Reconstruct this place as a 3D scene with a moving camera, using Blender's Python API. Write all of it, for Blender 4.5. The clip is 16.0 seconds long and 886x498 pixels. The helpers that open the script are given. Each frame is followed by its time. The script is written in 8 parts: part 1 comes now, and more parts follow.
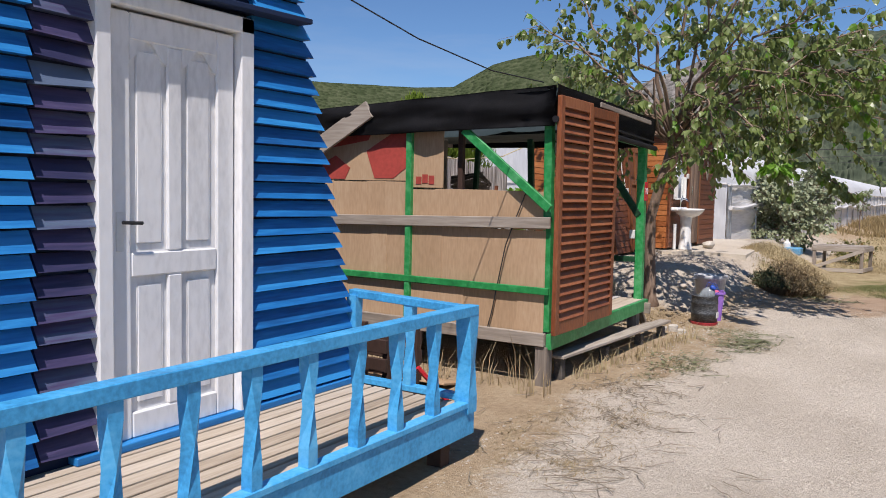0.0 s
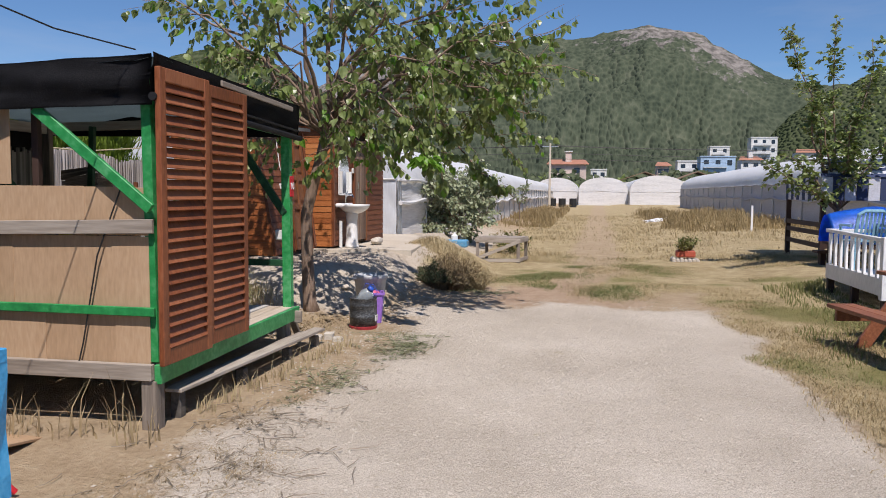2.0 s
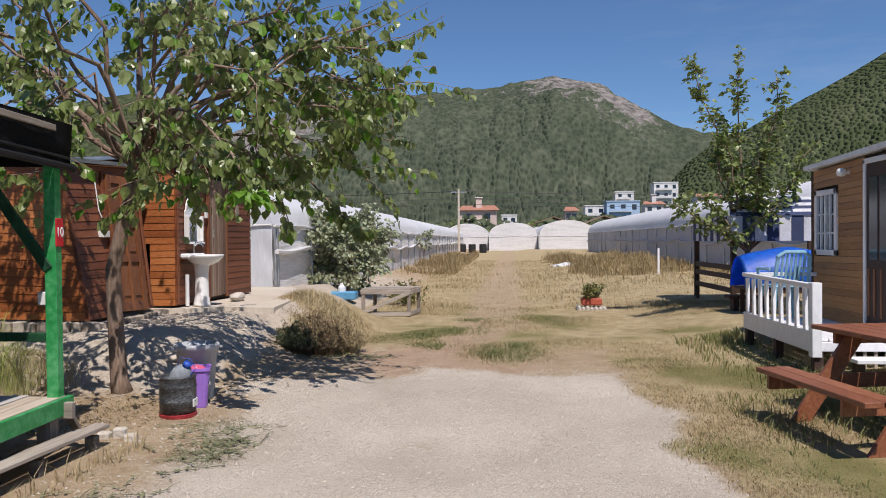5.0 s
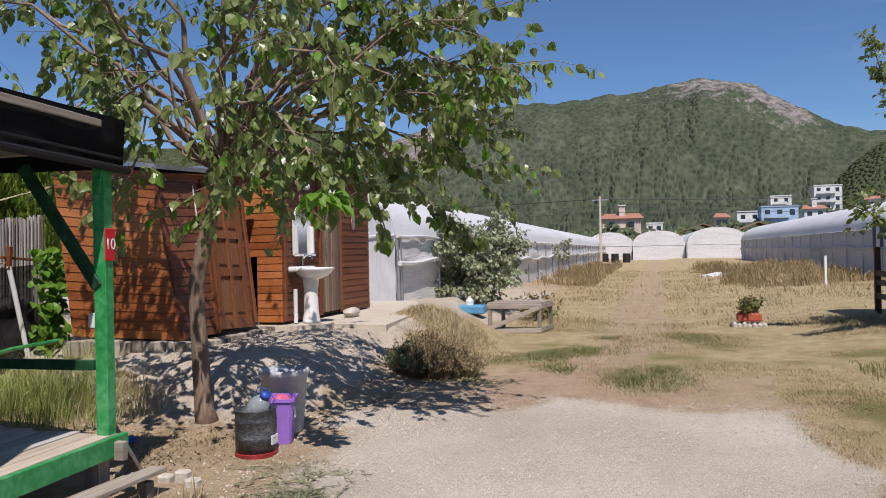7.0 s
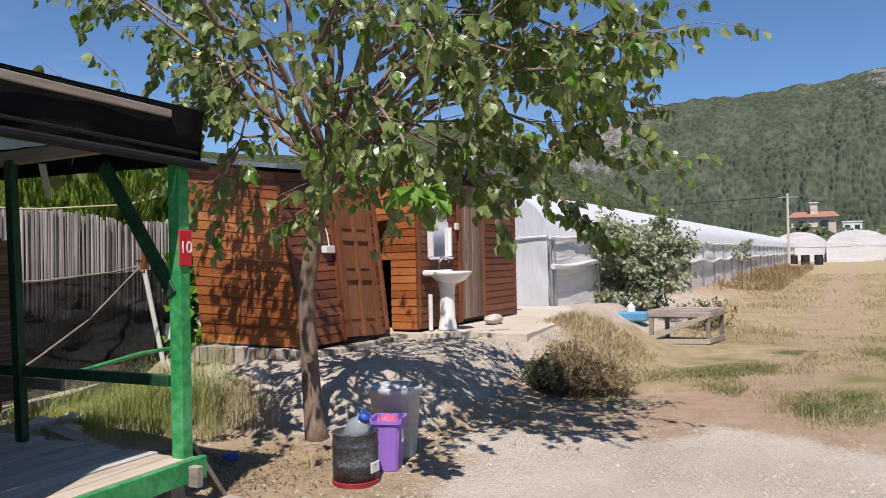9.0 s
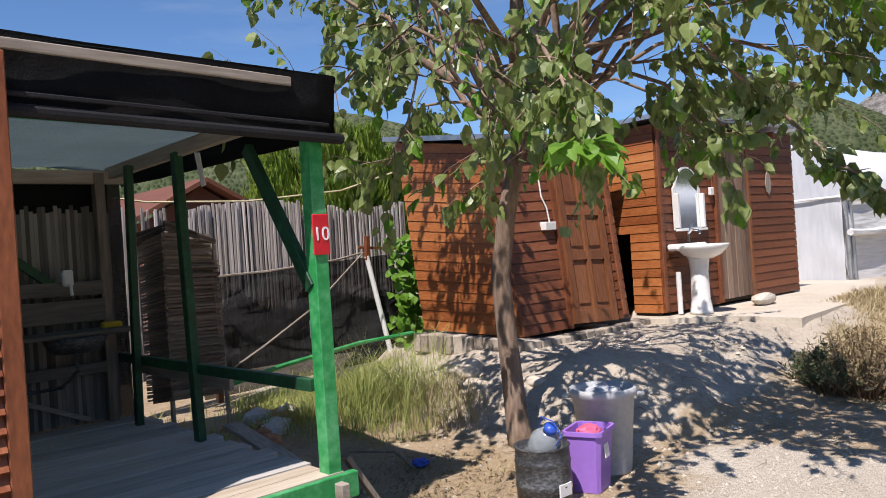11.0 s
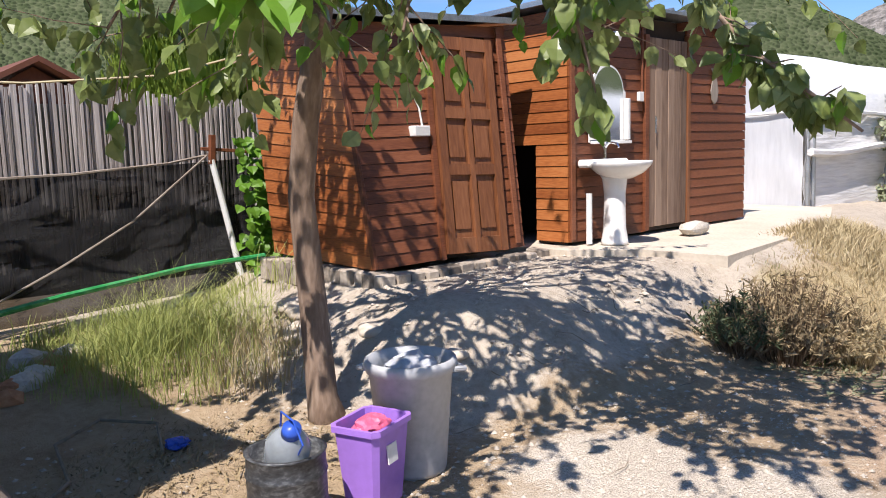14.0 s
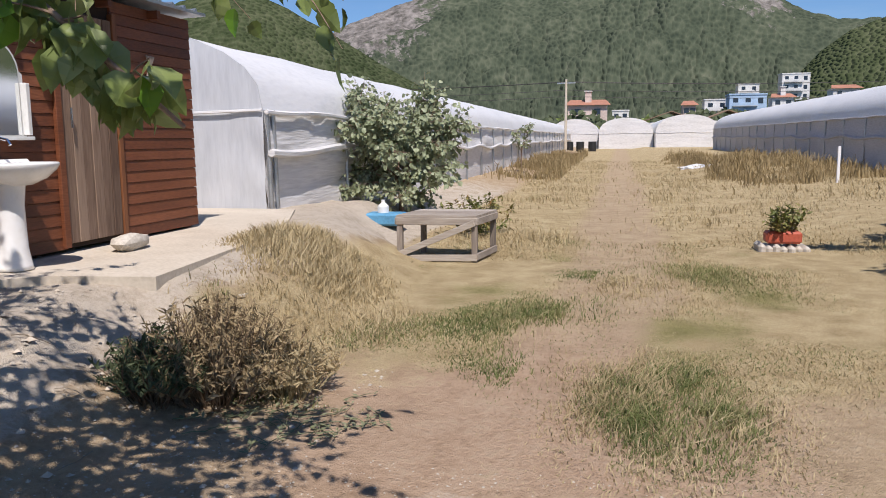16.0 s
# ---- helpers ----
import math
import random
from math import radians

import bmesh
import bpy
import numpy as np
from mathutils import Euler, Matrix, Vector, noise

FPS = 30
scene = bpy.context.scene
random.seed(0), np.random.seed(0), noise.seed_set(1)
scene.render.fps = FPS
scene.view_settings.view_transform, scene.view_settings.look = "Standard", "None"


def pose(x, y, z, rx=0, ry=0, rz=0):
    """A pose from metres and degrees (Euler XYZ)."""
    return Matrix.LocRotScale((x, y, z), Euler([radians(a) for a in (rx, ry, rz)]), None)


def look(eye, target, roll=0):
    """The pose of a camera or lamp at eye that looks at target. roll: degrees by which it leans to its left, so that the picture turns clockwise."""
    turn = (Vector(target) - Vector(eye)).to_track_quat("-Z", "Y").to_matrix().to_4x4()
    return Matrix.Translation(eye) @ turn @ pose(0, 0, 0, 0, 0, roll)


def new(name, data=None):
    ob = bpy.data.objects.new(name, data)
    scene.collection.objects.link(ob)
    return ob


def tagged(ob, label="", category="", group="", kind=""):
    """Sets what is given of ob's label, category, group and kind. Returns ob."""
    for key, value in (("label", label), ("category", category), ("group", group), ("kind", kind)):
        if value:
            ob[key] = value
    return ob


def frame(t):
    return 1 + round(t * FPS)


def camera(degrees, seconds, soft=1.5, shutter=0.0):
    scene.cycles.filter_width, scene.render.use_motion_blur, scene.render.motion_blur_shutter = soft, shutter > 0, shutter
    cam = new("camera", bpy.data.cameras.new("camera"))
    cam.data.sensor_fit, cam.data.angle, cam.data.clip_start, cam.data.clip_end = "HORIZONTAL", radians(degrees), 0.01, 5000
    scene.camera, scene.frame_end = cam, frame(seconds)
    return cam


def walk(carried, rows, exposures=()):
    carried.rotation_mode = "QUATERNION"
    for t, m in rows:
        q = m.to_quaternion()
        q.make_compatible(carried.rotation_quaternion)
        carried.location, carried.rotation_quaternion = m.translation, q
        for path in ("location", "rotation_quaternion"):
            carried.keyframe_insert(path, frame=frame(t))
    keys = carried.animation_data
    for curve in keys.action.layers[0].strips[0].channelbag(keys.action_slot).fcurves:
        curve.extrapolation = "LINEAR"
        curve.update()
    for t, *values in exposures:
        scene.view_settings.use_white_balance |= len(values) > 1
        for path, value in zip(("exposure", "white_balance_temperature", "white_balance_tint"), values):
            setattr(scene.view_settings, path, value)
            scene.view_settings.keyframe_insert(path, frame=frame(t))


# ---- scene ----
cam = camera(58.4, 16.0, soft=0.95)
METRES, EYE, TILT, LEAN, TURN = 9.79, 1.65, 0.0, 0.0, 32.3
ROWS = [
    (0.0, 0.0, 0.0, 0.0, 0.09, -4.17, -1.19),
    (0.5, 0.0121, 0.0305, 0.0002, -8.04, -3.87, -1.86),
    (1.0, 0.0299, 0.0547, -0.0014, -11.82, -3.94, -1.0),
    (1.5, 0.0525, 0.0757, -0.0002, -15.74, -3.97, -0.33),
    (2.0, 0.0723, 0.0993, -0.0007, -21.9, -4.06, -0.45),
    (2.5, 0.0921, 0.1225, -0.001, -27.28, -4.0, -0.06),
    (3.0, 0.1165, 0.1449, 0.0003, -27.68, -3.44, 0.28),
    (3.5, 0.1397, 0.1703, -0.0019, -28.82, -2.57, 0.21),
    (6.0, 0.2498, 0.3029, -0.0046, -26.28, -0.03, 0.62),
    (6.5, 0.2686, 0.3286, -0.0068, -24.27, 0.13, 0.68),
    (7.0, 0.2826, 0.3554, -0.0046, -17.88, 0.23, 1.08),
    (7.5, 0.3016, 0.3749, -0.0054, -7.29, 0.93, 1.11),
    (8.0, 0.3172, 0.3904, -0.0042, -6.1, 0.74, 1.0),
    (10.5, 0.3876, 0.5132, -0.0048, 3.36, -0.28, 3.62),
    (11.0, 0.4051, 0.5372, -0.0058, 15.32, -0.2, 3.77),
    (11.5, 0.4155, 0.5589, -0.0066, 23.7, -2.55, 3.85),
    (12.0, 0.4203, 0.5891, -0.0067, 28.28, -6.28, 2.82),
    (12.5, 0.4338, 0.6184, -0.008, 28.98, -6.63, 3.03),
    (13.0, 0.4484, 0.6476, -0.006, 28.26, -7.07, 3.28),
    (13.5, 0.456, 0.6832, -0.0069, 19.48, -7.47, 2.0),
    (14.0, 0.4692, 0.7145, -0.0074, 14.04, -7.18, 1.58),
    (14.5, 0.489, 0.7434, -0.0054, 5.8, -7.13, 1.02),
    (15.0, 0.5017, 0.7745, -0.0077, -7.15, -7.5, -0.02),
    (15.5, 0.5156, 0.7997, -0.0086, -16.15, -7.68, 0.81),
    (16.0, 0.5361, 0.8245, -0.0085, -20.49, -7.94, 0.56),
]
walk(cam, [(t, pose(0, 0, EYE, TILT, LEAN, TURN) @ pose(METRES * x, METRES * y, METRES * z, 90 + pitch, roll, yaw)) for t, x, y, z, yaw, pitch, roll in ROWS],
     [(t, stops, 6500, 16) for t, stops in ((0.0, 0.1), (3.5, 0.0), (7.0, 0.0), (8.0, 0.15), (10.5, 0.3), (11.0, 0.45), (12.0, 0.95), (13.0, 0.9), (13.5, 0.8), (14.5, 0.58), (16.0, 0.15))])

# ---- world, sun, exposure ----
scene.view_settings.exposure = 0.0
SUN_TRAVEL = Vector((-0.25, 0.57, -1.0))
sun_data = bpy.data.lights.new("sun", "SUN")
sun_data.energy, sun_data.angle, sun_data.color = 4.8, radians(0.53), (1.0, 0.95, 0.88)
sun = new("sun", sun_data)
sun.matrix_world = look((0, 0, 40), Vector((0, 0, 40)) + SUN_TRAVEL)
world = bpy.data.worlds.new("sky")
scene.world = world
world.use_nodes = True
wt = world.node_tree
sky = wt.nodes.new("ShaderNodeTexSky")
sky.sky_type, sky.sun_disc = "NISHITA", False
sky.sun_elevation = math.atan2(1.0, math.hypot(0.25, 0.57))
sky.sun_rotation = math.atan2(0.25, -0.57)
sky.air_density, sky.dust_density, sky.ozone_density, sky.altitude = 1.0, 0.0, 6.0, 1200
# thin cirrus all over the sky
sky_co, sky_map, cirrus, veil, mixed = (wt.nodes.new(k) for k in ("ShaderNodeTexCoord", "ShaderNodeMapping", "ShaderNodeTexNoise", "ShaderNodeMapRange", "ShaderNodeMix"))
sky_map.inputs["Scale"].default_value = (1.2, 1.2, 7.0)
cirrus.inputs["Scale"].default_value, cirrus.inputs["Detail"].default_value, cirrus.inputs["Roughness"].default_value = 2.0, 6, 0.6
veil.inputs["From Min"].default_value, veil.inputs["From Max"].default_value, veil.inputs["To Max"].default_value = 0.52, 0.85, 0.24
mixed.data_type = "RGBA"
mixed.inputs[7].default_value = (6.0, 6.3, 6.8, 1)
wt.links.new(sky_co.outputs["Generated"], sky_map.inputs["Vector"])
wt.links.new(sky_map.outputs[0], cirrus.inputs["Vector"])
wt.links.new(cirrus.outputs["Fac"], veil.inputs["Value"])
wt.links.new(veil.outputs[0], mixed.inputs[0])
clear = wt.nodes.new("ShaderNodeMix")
clear.data_type, clear.blend_type = "RGBA", "MULTIPLY"
clear.inputs[0].default_value = 1.0
clear.inputs[7].default_value = (0.85, 1.0, 1.08, 1)
wt.links.new(sky.outputs[0], clear.inputs[6])
wt.links.new(clear.outputs[2], mixed.inputs[6])
wt.links.new(mixed.outputs[2], wt.nodes["Background"].inputs[0])
wt.nodes["Background"].inputs[1].default_value = 0.092


# ---- helpers for building ----
BASE = {}


def thing(name, base, label, category, group="", kind=""):
    ob = new(name)
    ob.location = base
    ob.empty_display_size = 0.1
    BASE[ob] = Vector(base)
    return tagged(ob, label, category, group, kind)


def mesh_of(name, bm, material):
    me = bpy.data.meshes.new(name)
    bm.normal_update()
    bm.to_mesh(me)
    bm.free()
    if material:
        me.materials.append(material)
    return me


def part(name, bm, material, parent, label="", smooth=False):
    """One mesh under a thing or part; the bmesh is in world metres."""
    base = BASE[parent]
    bmesh.ops.translate(bm, verts=bm.verts, vec=-base)
    me = mesh_of(name, bm, material)
    if smooth:
        for p in me.polygons:
            p.use_smooth = True
    ob = new(name, me)
    ob.parent = parent
    BASE[ob] = base
    if label:
        tagged(ob, label)
    return ob


def solid(name, bm, material, label, category, group="", kind="", smooth=False):
    """A top-level thing of one mesh, in world metres."""
    bm.verts.ensure_lookup_table()
    xs = [v.co.x for v in bm.verts]
    ys = [v.co.y for v in bm.verts]
    base = Vector(((min(xs) + max(xs)) / 2, (min(ys) + max(ys)) / 2, min(v.co.z for v in bm.verts)))
    bmesh.ops.translate(bm, verts=bm.verts, vec=-base)
    me = mesh_of(name, bm, material)
    if smooth:
        for p in me.polygons:
            p.use_smooth = True
    ob = new(name, me)
    ob.location = base
    BASE[ob] = base
    return tagged(ob, label, category, group, kind)


def box(bm, x0, x1, y0, y1, z0, z1, bevel=0.0):
    r = bmesh.ops.create_cube(bm, size=1.0, matrix=Matrix.Translation(((x0 + x1) / 2, (y0 + y1) / 2, (z0 + z1) / 2)) @ Matrix.Diagonal((abs(x1 - x0), abs(y1 - y0), abs(z1 - z0), 1)))
    if bevel:
        edges = {e for v in r["verts"] for e in v.link_edges}
        bmesh.ops.bevel(bm, geom=list(edges), offset=bevel, segments=1, affect="EDGES")
    return bm


def one_box(x0, x1, y0, y1, z0, z1, bevel=0.004):
    return box(bmesh.new(), x0, x1, y0, y1, z0, z1, bevel)


def frame_of(p, q, up=(0, 0, 1)):
    p, q = Vector(p), Vector(q)
    d = (q - p).normalized()
    u = Vector(up)
    s = d.cross(u)
    if s.length < 1e-4:
        s = d.cross(Vector((0, 1, 0)))
    s.normalize()
    u = s.cross(d)
    m = Matrix((s, d, u)).transposed().to_4x4()
    m.translation = (p + q) / 2
    return m, (q - p).length


def beam(bm, p, q, w, h, up=(0, 0, 1), bevel=0.004):
    """A board from p to q, w across and h along up."""
    m, length = frame_of(p, q, up)
    r = bmesh.ops.create_cube(bm, size=1.0, matrix=m @ Matrix.Diagonal((w, length, h, 1)))
    if bevel:
        bmesh.ops.bevel(bm, geom=list({e for v in r["verts"] for e in v.link_edges}), offset=bevel, segments=1, affect="EDGES")
    return bm


def one_beam(p, q, w, h, up=(0, 0, 1), bevel=0.004):
    return beam(bmesh.new(), p, q, w, h, up, bevel)


def rod(bm, p, q, r0, r1=None, seg=10, caps=True):
    m, length = frame_of(p, q)
    turn = m @ Matrix.Rotation(radians(-90), 4, "X")
    bmesh.ops.create_cone(bm, cap_ends=caps, segments=seg, radius1=r0, radius2=r0 if r1 is None else r1, depth=length, matrix=turn)
    return bm


def lathe(bm, centre, profile, seg=24, squash=1.0):
    """Turns (radius, z) pairs round a vertical axis."""
    rings = []
    for r, z in profile:
        rings.append([bm.verts.new((centre[0] + r * math.cos(2 * math.pi * i / seg), centre[1] + squash * r * math.sin(2 * math.pi * i / seg), centre[2] + z)) for i in range(seg)])
    for a, b in zip(rings, rings[1:]):
        for i in range(seg):
            bm.faces.new((a[i], a[(i + 1) % seg], b[(i + 1) % seg], b[i]))
    return bm


def tube(bm, pts, radii, seg=8):
    pts = [Vector(p) for p in pts]
    rings = []
    for i, p in enumerate(pts):
        d = (pts[min(i + 1, len(pts) - 1)] - pts[max(i - 1, 0)]).normalized()
        s = d.cross(Vector((0.13, 0.97, 0.2)))
        if s.length < 0.1:
            s = d.cross(Vector((1, 0, 0)))
        s.normalize()
        u = s.cross(d)
        rings.append([bm.verts.new(p + radii[i] * (math.cos(2 * math.pi * k / seg) * s + math.sin(2 * math.pi * k / seg) * u)) for k in range(seg)])
    for a, b in zip(rings, rings[1:]):
        for k in range(seg):
            bm.faces.new((a[k], b[k], b[(k + 1) % seg], a[(k + 1) % seg]))
    bm.faces.new(rings[0])
    bm.faces.new(rings[-1][::-1])
    return bm


def polygon_sheet(bm, pts):
    bm.faces.new([bm.verts.new(p) for p in pts])
    return bm


def prism(bm, pts, shift):
    """A flat outline thickened by the vector shift."""
    shift = Vector(shift)
    a = [bm.verts.new(p) for p in pts]
    b = [bm.verts.new(Vector(p) + shift) for p in pts]
    bm.faces.new(a)
    bm.faces.new(b[::-1])
    n = len(a)
    for i in range(n):
        bm.faces.new((a[i], b[i], b[(i + 1) % n], a[(i + 1) % n]))
    bmesh.ops.recalc_face_normals(bm, faces=bm.faces)
    return bm


# ---- materials ----
def surface(name, colours, scale=3.0, fine=40.0, stretch=(1, 1, 1), rough=0.7, bump=0.2, metal=0.0, each=0.0, spec=0.4, depth=0.01, light=0.0):
    """colours: three shades, dark to light, mixed by a coarse and a fine noise; each: how far single pieces differ."""
    m = bpy.data.materials.new(name)
    m.use_nodes = True
    nt = m.node_tree
    n, l = nt.nodes, nt.links
    bsdf = n["Principled BSDF"]
    co = n.new("ShaderNodeTexCoord")
    mp = n.new("ShaderNodeMapping")
    mp.inputs["Scale"].default_value = stretch
    info = n.new("ShaderNodeObjectInfo")
    off = n.new("ShaderNodeVectorMath")
    off.operation = "ADD"
    l.new(co.outputs["Object"], off.inputs[0])
    l.new(info.outputs["Location"], off.inputs[1])
    l.new(off.outputs[0], mp.inputs["Vector"])
    a = n.new("ShaderNodeTexNoise")
    a.inputs["Scale"].default_value, a.inputs["Detail"].default_value, a.inputs["Roughness"].default_value = scale, 5, 0.6
    b = n.new("ShaderNodeTexNoise")
    b.inputs["Scale"].default_value, b.inputs["Detail"].default_value = fine, 3
    l.new(mp.outputs[0], a.inputs["Vector"])
    l.new(mp.outputs[0], b.inputs["Vector"])
    mix = n.new("ShaderNodeMath")
    mix.operation = "MULTIPLY_ADD"
    mix.inputs[1].default_value = 0.45
    l.new(b.outputs["Fac"], mix.inputs[0])
    half = n.new("ShaderNodeMath")
    half.operation = "MULTIPLY"
    half.inputs[1].default_value = 0.55
    l.new(a.outputs["Fac"], half.inputs[0])
    l.new(half.outputs[0], mix.inputs[2])
    fac = mix.outputs[0]
    if each:
        r = n.new("ShaderNodeMath")
        r.operation = "MULTIPLY_ADD"
        r.inputs[1].default_value = each
        l.new(info.outputs["Random"], r.inputs[0])
        sub = n.new("ShaderNodeMath")
        sub.operation = "SUBTRACT"
        sub.inputs[1].default_value = each / 2
        l.new(fac, sub.inputs[0])
        l.new(sub.outputs[0], r.inputs[2])
        fac = r.outputs[0]
    ramp = n.new("ShaderNodeValToRGB")
    e = ramp.color_ramp.elements
    e[0].position, e[1].position = 0.3, 0.7
    e[0].color, e[1].color = (*colours[0], 1), (*colours[2], 1)
    mid = e.new(0.5)
    mid.color = (*colours[1], 1)
    l.new(fac, ramp.inputs[0])
    l.new(ramp.outputs[0], bsdf.inputs["Base Color"])
    bsdf.inputs["Metallic"].default_value = metal
    bsdf.inputs["Specular IOR Level"].default_value = spec
    rr = n.new("ShaderNodeMapRange")
    rr.inputs["To Min"].default_value, rr.inputs["To Max"].default_value = max(0.03, rough - 0.12), min(1.0, rough + 0.12)
    l.new(a.outputs["Fac"], rr.inputs["Value"])
    l.new(rr.outputs[0], bsdf.inputs["Roughness"])
    if bump:
        bn = n.new("ShaderNodeBump")
        bn.inputs["Strength"].default_value, bn.inputs["Distance"].default_value = bump, depth
        l.new(mix.outputs[0], bn.inputs["Height"])
        l.new(bn.outputs[0], bsdf.inputs["Normal"])
    if light:
        bsdf.inputs["Subsurface Weight"].default_value = 0.0
        tr = n.new("ShaderNodeBsdfTranslucent")
        l.new(ramp.outputs[0], tr.inputs["Color"])
        mx = n.new("ShaderNodeMixShader")
        mx.inputs[0].default_value = light
        l.new(bsdf.outputs[0], mx.inputs[1])
        l.new(tr.outputs[0], mx.inputs[2])
        l.new(mx.outputs[0], n["Material Output"].inputs["Surface"])
    return m


def tone(c, dark=0.7, bright=1.25):
    return (tuple(v * dark for v in c), c, tuple(min(0.95, v * bright) for v in c))


ALONG_X, ALONG_Y, ALONG_Z = (0.08, 1, 1), (1, 0.08, 1), (1, 1, 0.08)
M = {}
M["blue"] = surface("blue paint", ((0.008, 0.08, 0.25), (0.012, 0.16, 0.45), (0.03, 0.26, 0.6)), 4, 50, ALONG_Y, 0.45, 0.35, each=0.35)
M["sky_blue"] = surface("light blue paint", ((0.03, 0.22, 0.45), (0.055, 0.36, 0.68), (0.12, 0.46, 0.76)), 5, 45, (1, 1, 1), 0.5, 0.3, each=0.15)
M["purple"] = surface("dark purple paint", ((0.03, 0.03, 0.08), (0.07, 0.055, 0.13), (0.10, 0.14, 0.22)), 4, 50, ALONG_Y, 0.5, 0.35, each=0.5)
# shade behind the slats and under the roof is put into this navy
M["navy"] = surface("navy boards, shade in colour", tone((0.008, 0.02, 0.06)), 4, 30, ALONG_Y, 0.7, 0.2)
M["white_paint"] = surface("white paint", ((0.62, 0.62, 0.62), (0.78, 0.78, 0.78), (0.84, 0.84, 0.84)), 2, 30, (1, 1, 0.4), 0.4, 0.1)
M["deck"] = surface("pale deck board", ((0.28, 0.22, 0.16), (0.43, 0.355, 0.27), (0.55, 0.475, 0.385)), 3, 50, ALONG_Y, 0.75, 0.4, each=0.25)
M["grey_wood_x"] = surface("grey weathered wood along x", ((0.16, 0.13, 0.10), (0.30, 0.255, 0.21), (0.44, 0.39, 0.33)), 4, 45, ALONG_X, 0.8, 0.5, each=0.2)
M["grey_wood_y"] = surface("grey weathered wood along y", ((0.16, 0.13, 0.10), (0.30, 0.255, 0.21), (0.44, 0.39, 0.33)), 4, 45, ALONG_Y, 0.8, 0.5, each=0.2)
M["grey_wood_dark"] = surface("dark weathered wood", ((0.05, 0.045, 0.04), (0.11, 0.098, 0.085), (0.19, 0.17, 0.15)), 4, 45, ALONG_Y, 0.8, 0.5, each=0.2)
M["grey_wood_z"] = surface("grey weathered wood upright", ((0.12, 0.10, 0.08), (0.24, 0.20, 0.165), (0.38, 0.33, 0.28)), 4, 45, ALONG_Z, 0.8, 0.5, each=0.2)
M["kiosk_floor"] = surface("worn grey floor boards", ((0.27, 0.25, 0.23), (0.44, 0.415, 0.385), (0.57, 0.545, 0.51)), 3, 40, ALONG_Y, 0.75, 0.4, each=0.2)
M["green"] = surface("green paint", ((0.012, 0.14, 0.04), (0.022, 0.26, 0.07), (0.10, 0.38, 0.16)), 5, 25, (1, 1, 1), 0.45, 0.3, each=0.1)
M["green_dark"] = surface("dark green paint", ((0.006, 0.03, 0.014), (0.012, 0.065, 0.028), (0.03, 0.12, 0.055)), 5, 25, (1, 1, 1), 0.55, 0.3, each=0.2)
M["cardboard"] = surface("cardboard", ((0.36, 0.235, 0.135), (0.45, 0.30, 0.18), (0.52, 0.37, 0.235)), 1.2, 60, (1, 1, 0.2), 0.85, 0.12, each=0.12)
M["carton_red"] = surface("red carton print", tone((0.40, 0.06, 0.045)), 2, 30, (1, 1, 1), 0.7, 0.1)
M["black_cloth"] = surface("black shade cloth", ((0.006, 0.006, 0.008), (0.012, 0.012, 0.014), (0.03, 0.03, 0.034)), 3, 120, (1, 1, 1), 0.75, 0.4, spec=0.3)
M["under_cloth"] = surface("grey-green awning cloth", ((0.11, 0.15, 0.16), (0.15, 0.20, 0.21), (0.19, 0.25, 0.26)), 1, 80, (1, 1, 1), 0.8, 0.15, light=0.45)
M["shutter"] = surface("red-brown varnished wood", ((0.14, 0.042, 0.017), (0.25, 0.08, 0.032), (0.34, 0.13, 0.06)), 4, 50, (1, 1, 0.3), 0.45, 0.3, each=0.25)
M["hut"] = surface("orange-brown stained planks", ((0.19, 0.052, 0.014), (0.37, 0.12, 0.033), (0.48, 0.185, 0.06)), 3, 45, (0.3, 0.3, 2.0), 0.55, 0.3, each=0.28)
# track-facing hut walls: their shade is put into this darker brown; trim shares it
M["hut_dark"] = surface("hut planks and trim, shade in brown", ((0.10, 0.032, 0.014), (0.17, 0.055, 0.023), (0.24, 0.085, 0.038)), 3, 45, (0.3, 0.3, 2.0), 0.55, 0.3, each=0.28)
# shade in plank gaps and hut interiors is put into this near-black
M["gap_shade"] = surface("inner boards, shade in colour", tone((0.03, 0.018, 0.012)), 3, 30, (1, 1, 1), 0.9, 0.1)
M["door_brown"] = surface("brown panelled door wood", ((0.11, 0.038, 0.015), (0.20, 0.075, 0.03), (0.28, 0.115, 0.05)), 4, 50, ALONG_Z, 0.5, 0.3, each=0.1)
M["slab"] = surface("pale concrete", ((0.40, 0.345, 0.27), (0.52, 0.455, 0.365), (0.60, 0.54, 0.45)), 1.5, 35, (1, 1, 1), 0.9, 0.3)
M["stone"] = surface("pale stone", ((0.36, 0.32, 0.26), (0.50, 0.455, 0.39), (0.62, 0.58, 0.51)), 5, 40, (1, 1, 1), 0.9, 0.5)
M["porcelain"] = surface("white porcelain", ((0.74, 0.73, 0.70), (0.82, 0.81, 0.79), (0.85, 0.85, 0.84)), 3, 20, (1, 1, 1), 0.18, 0.02, spec=0.5)
M["film"] = surface("white greenhouse film", ((0.68, 0.69, 0.70), (0.79, 0.795, 0.80), (0.85, 0.855, 0.86)), 0.7, 9, (1, 0.5, 2), 0.45, 0.35, depth=0.03, light=0.15)
M["film_side"] = surface("dusty greenhouse side film", ((0.50, 0.49, 0.48), (0.68, 0.67, 0.66), (0.80, 0.79, 0.78)), 1.0, 8, (0.4, 0.25, 3), 0.5, 0.5, depth=0.05)
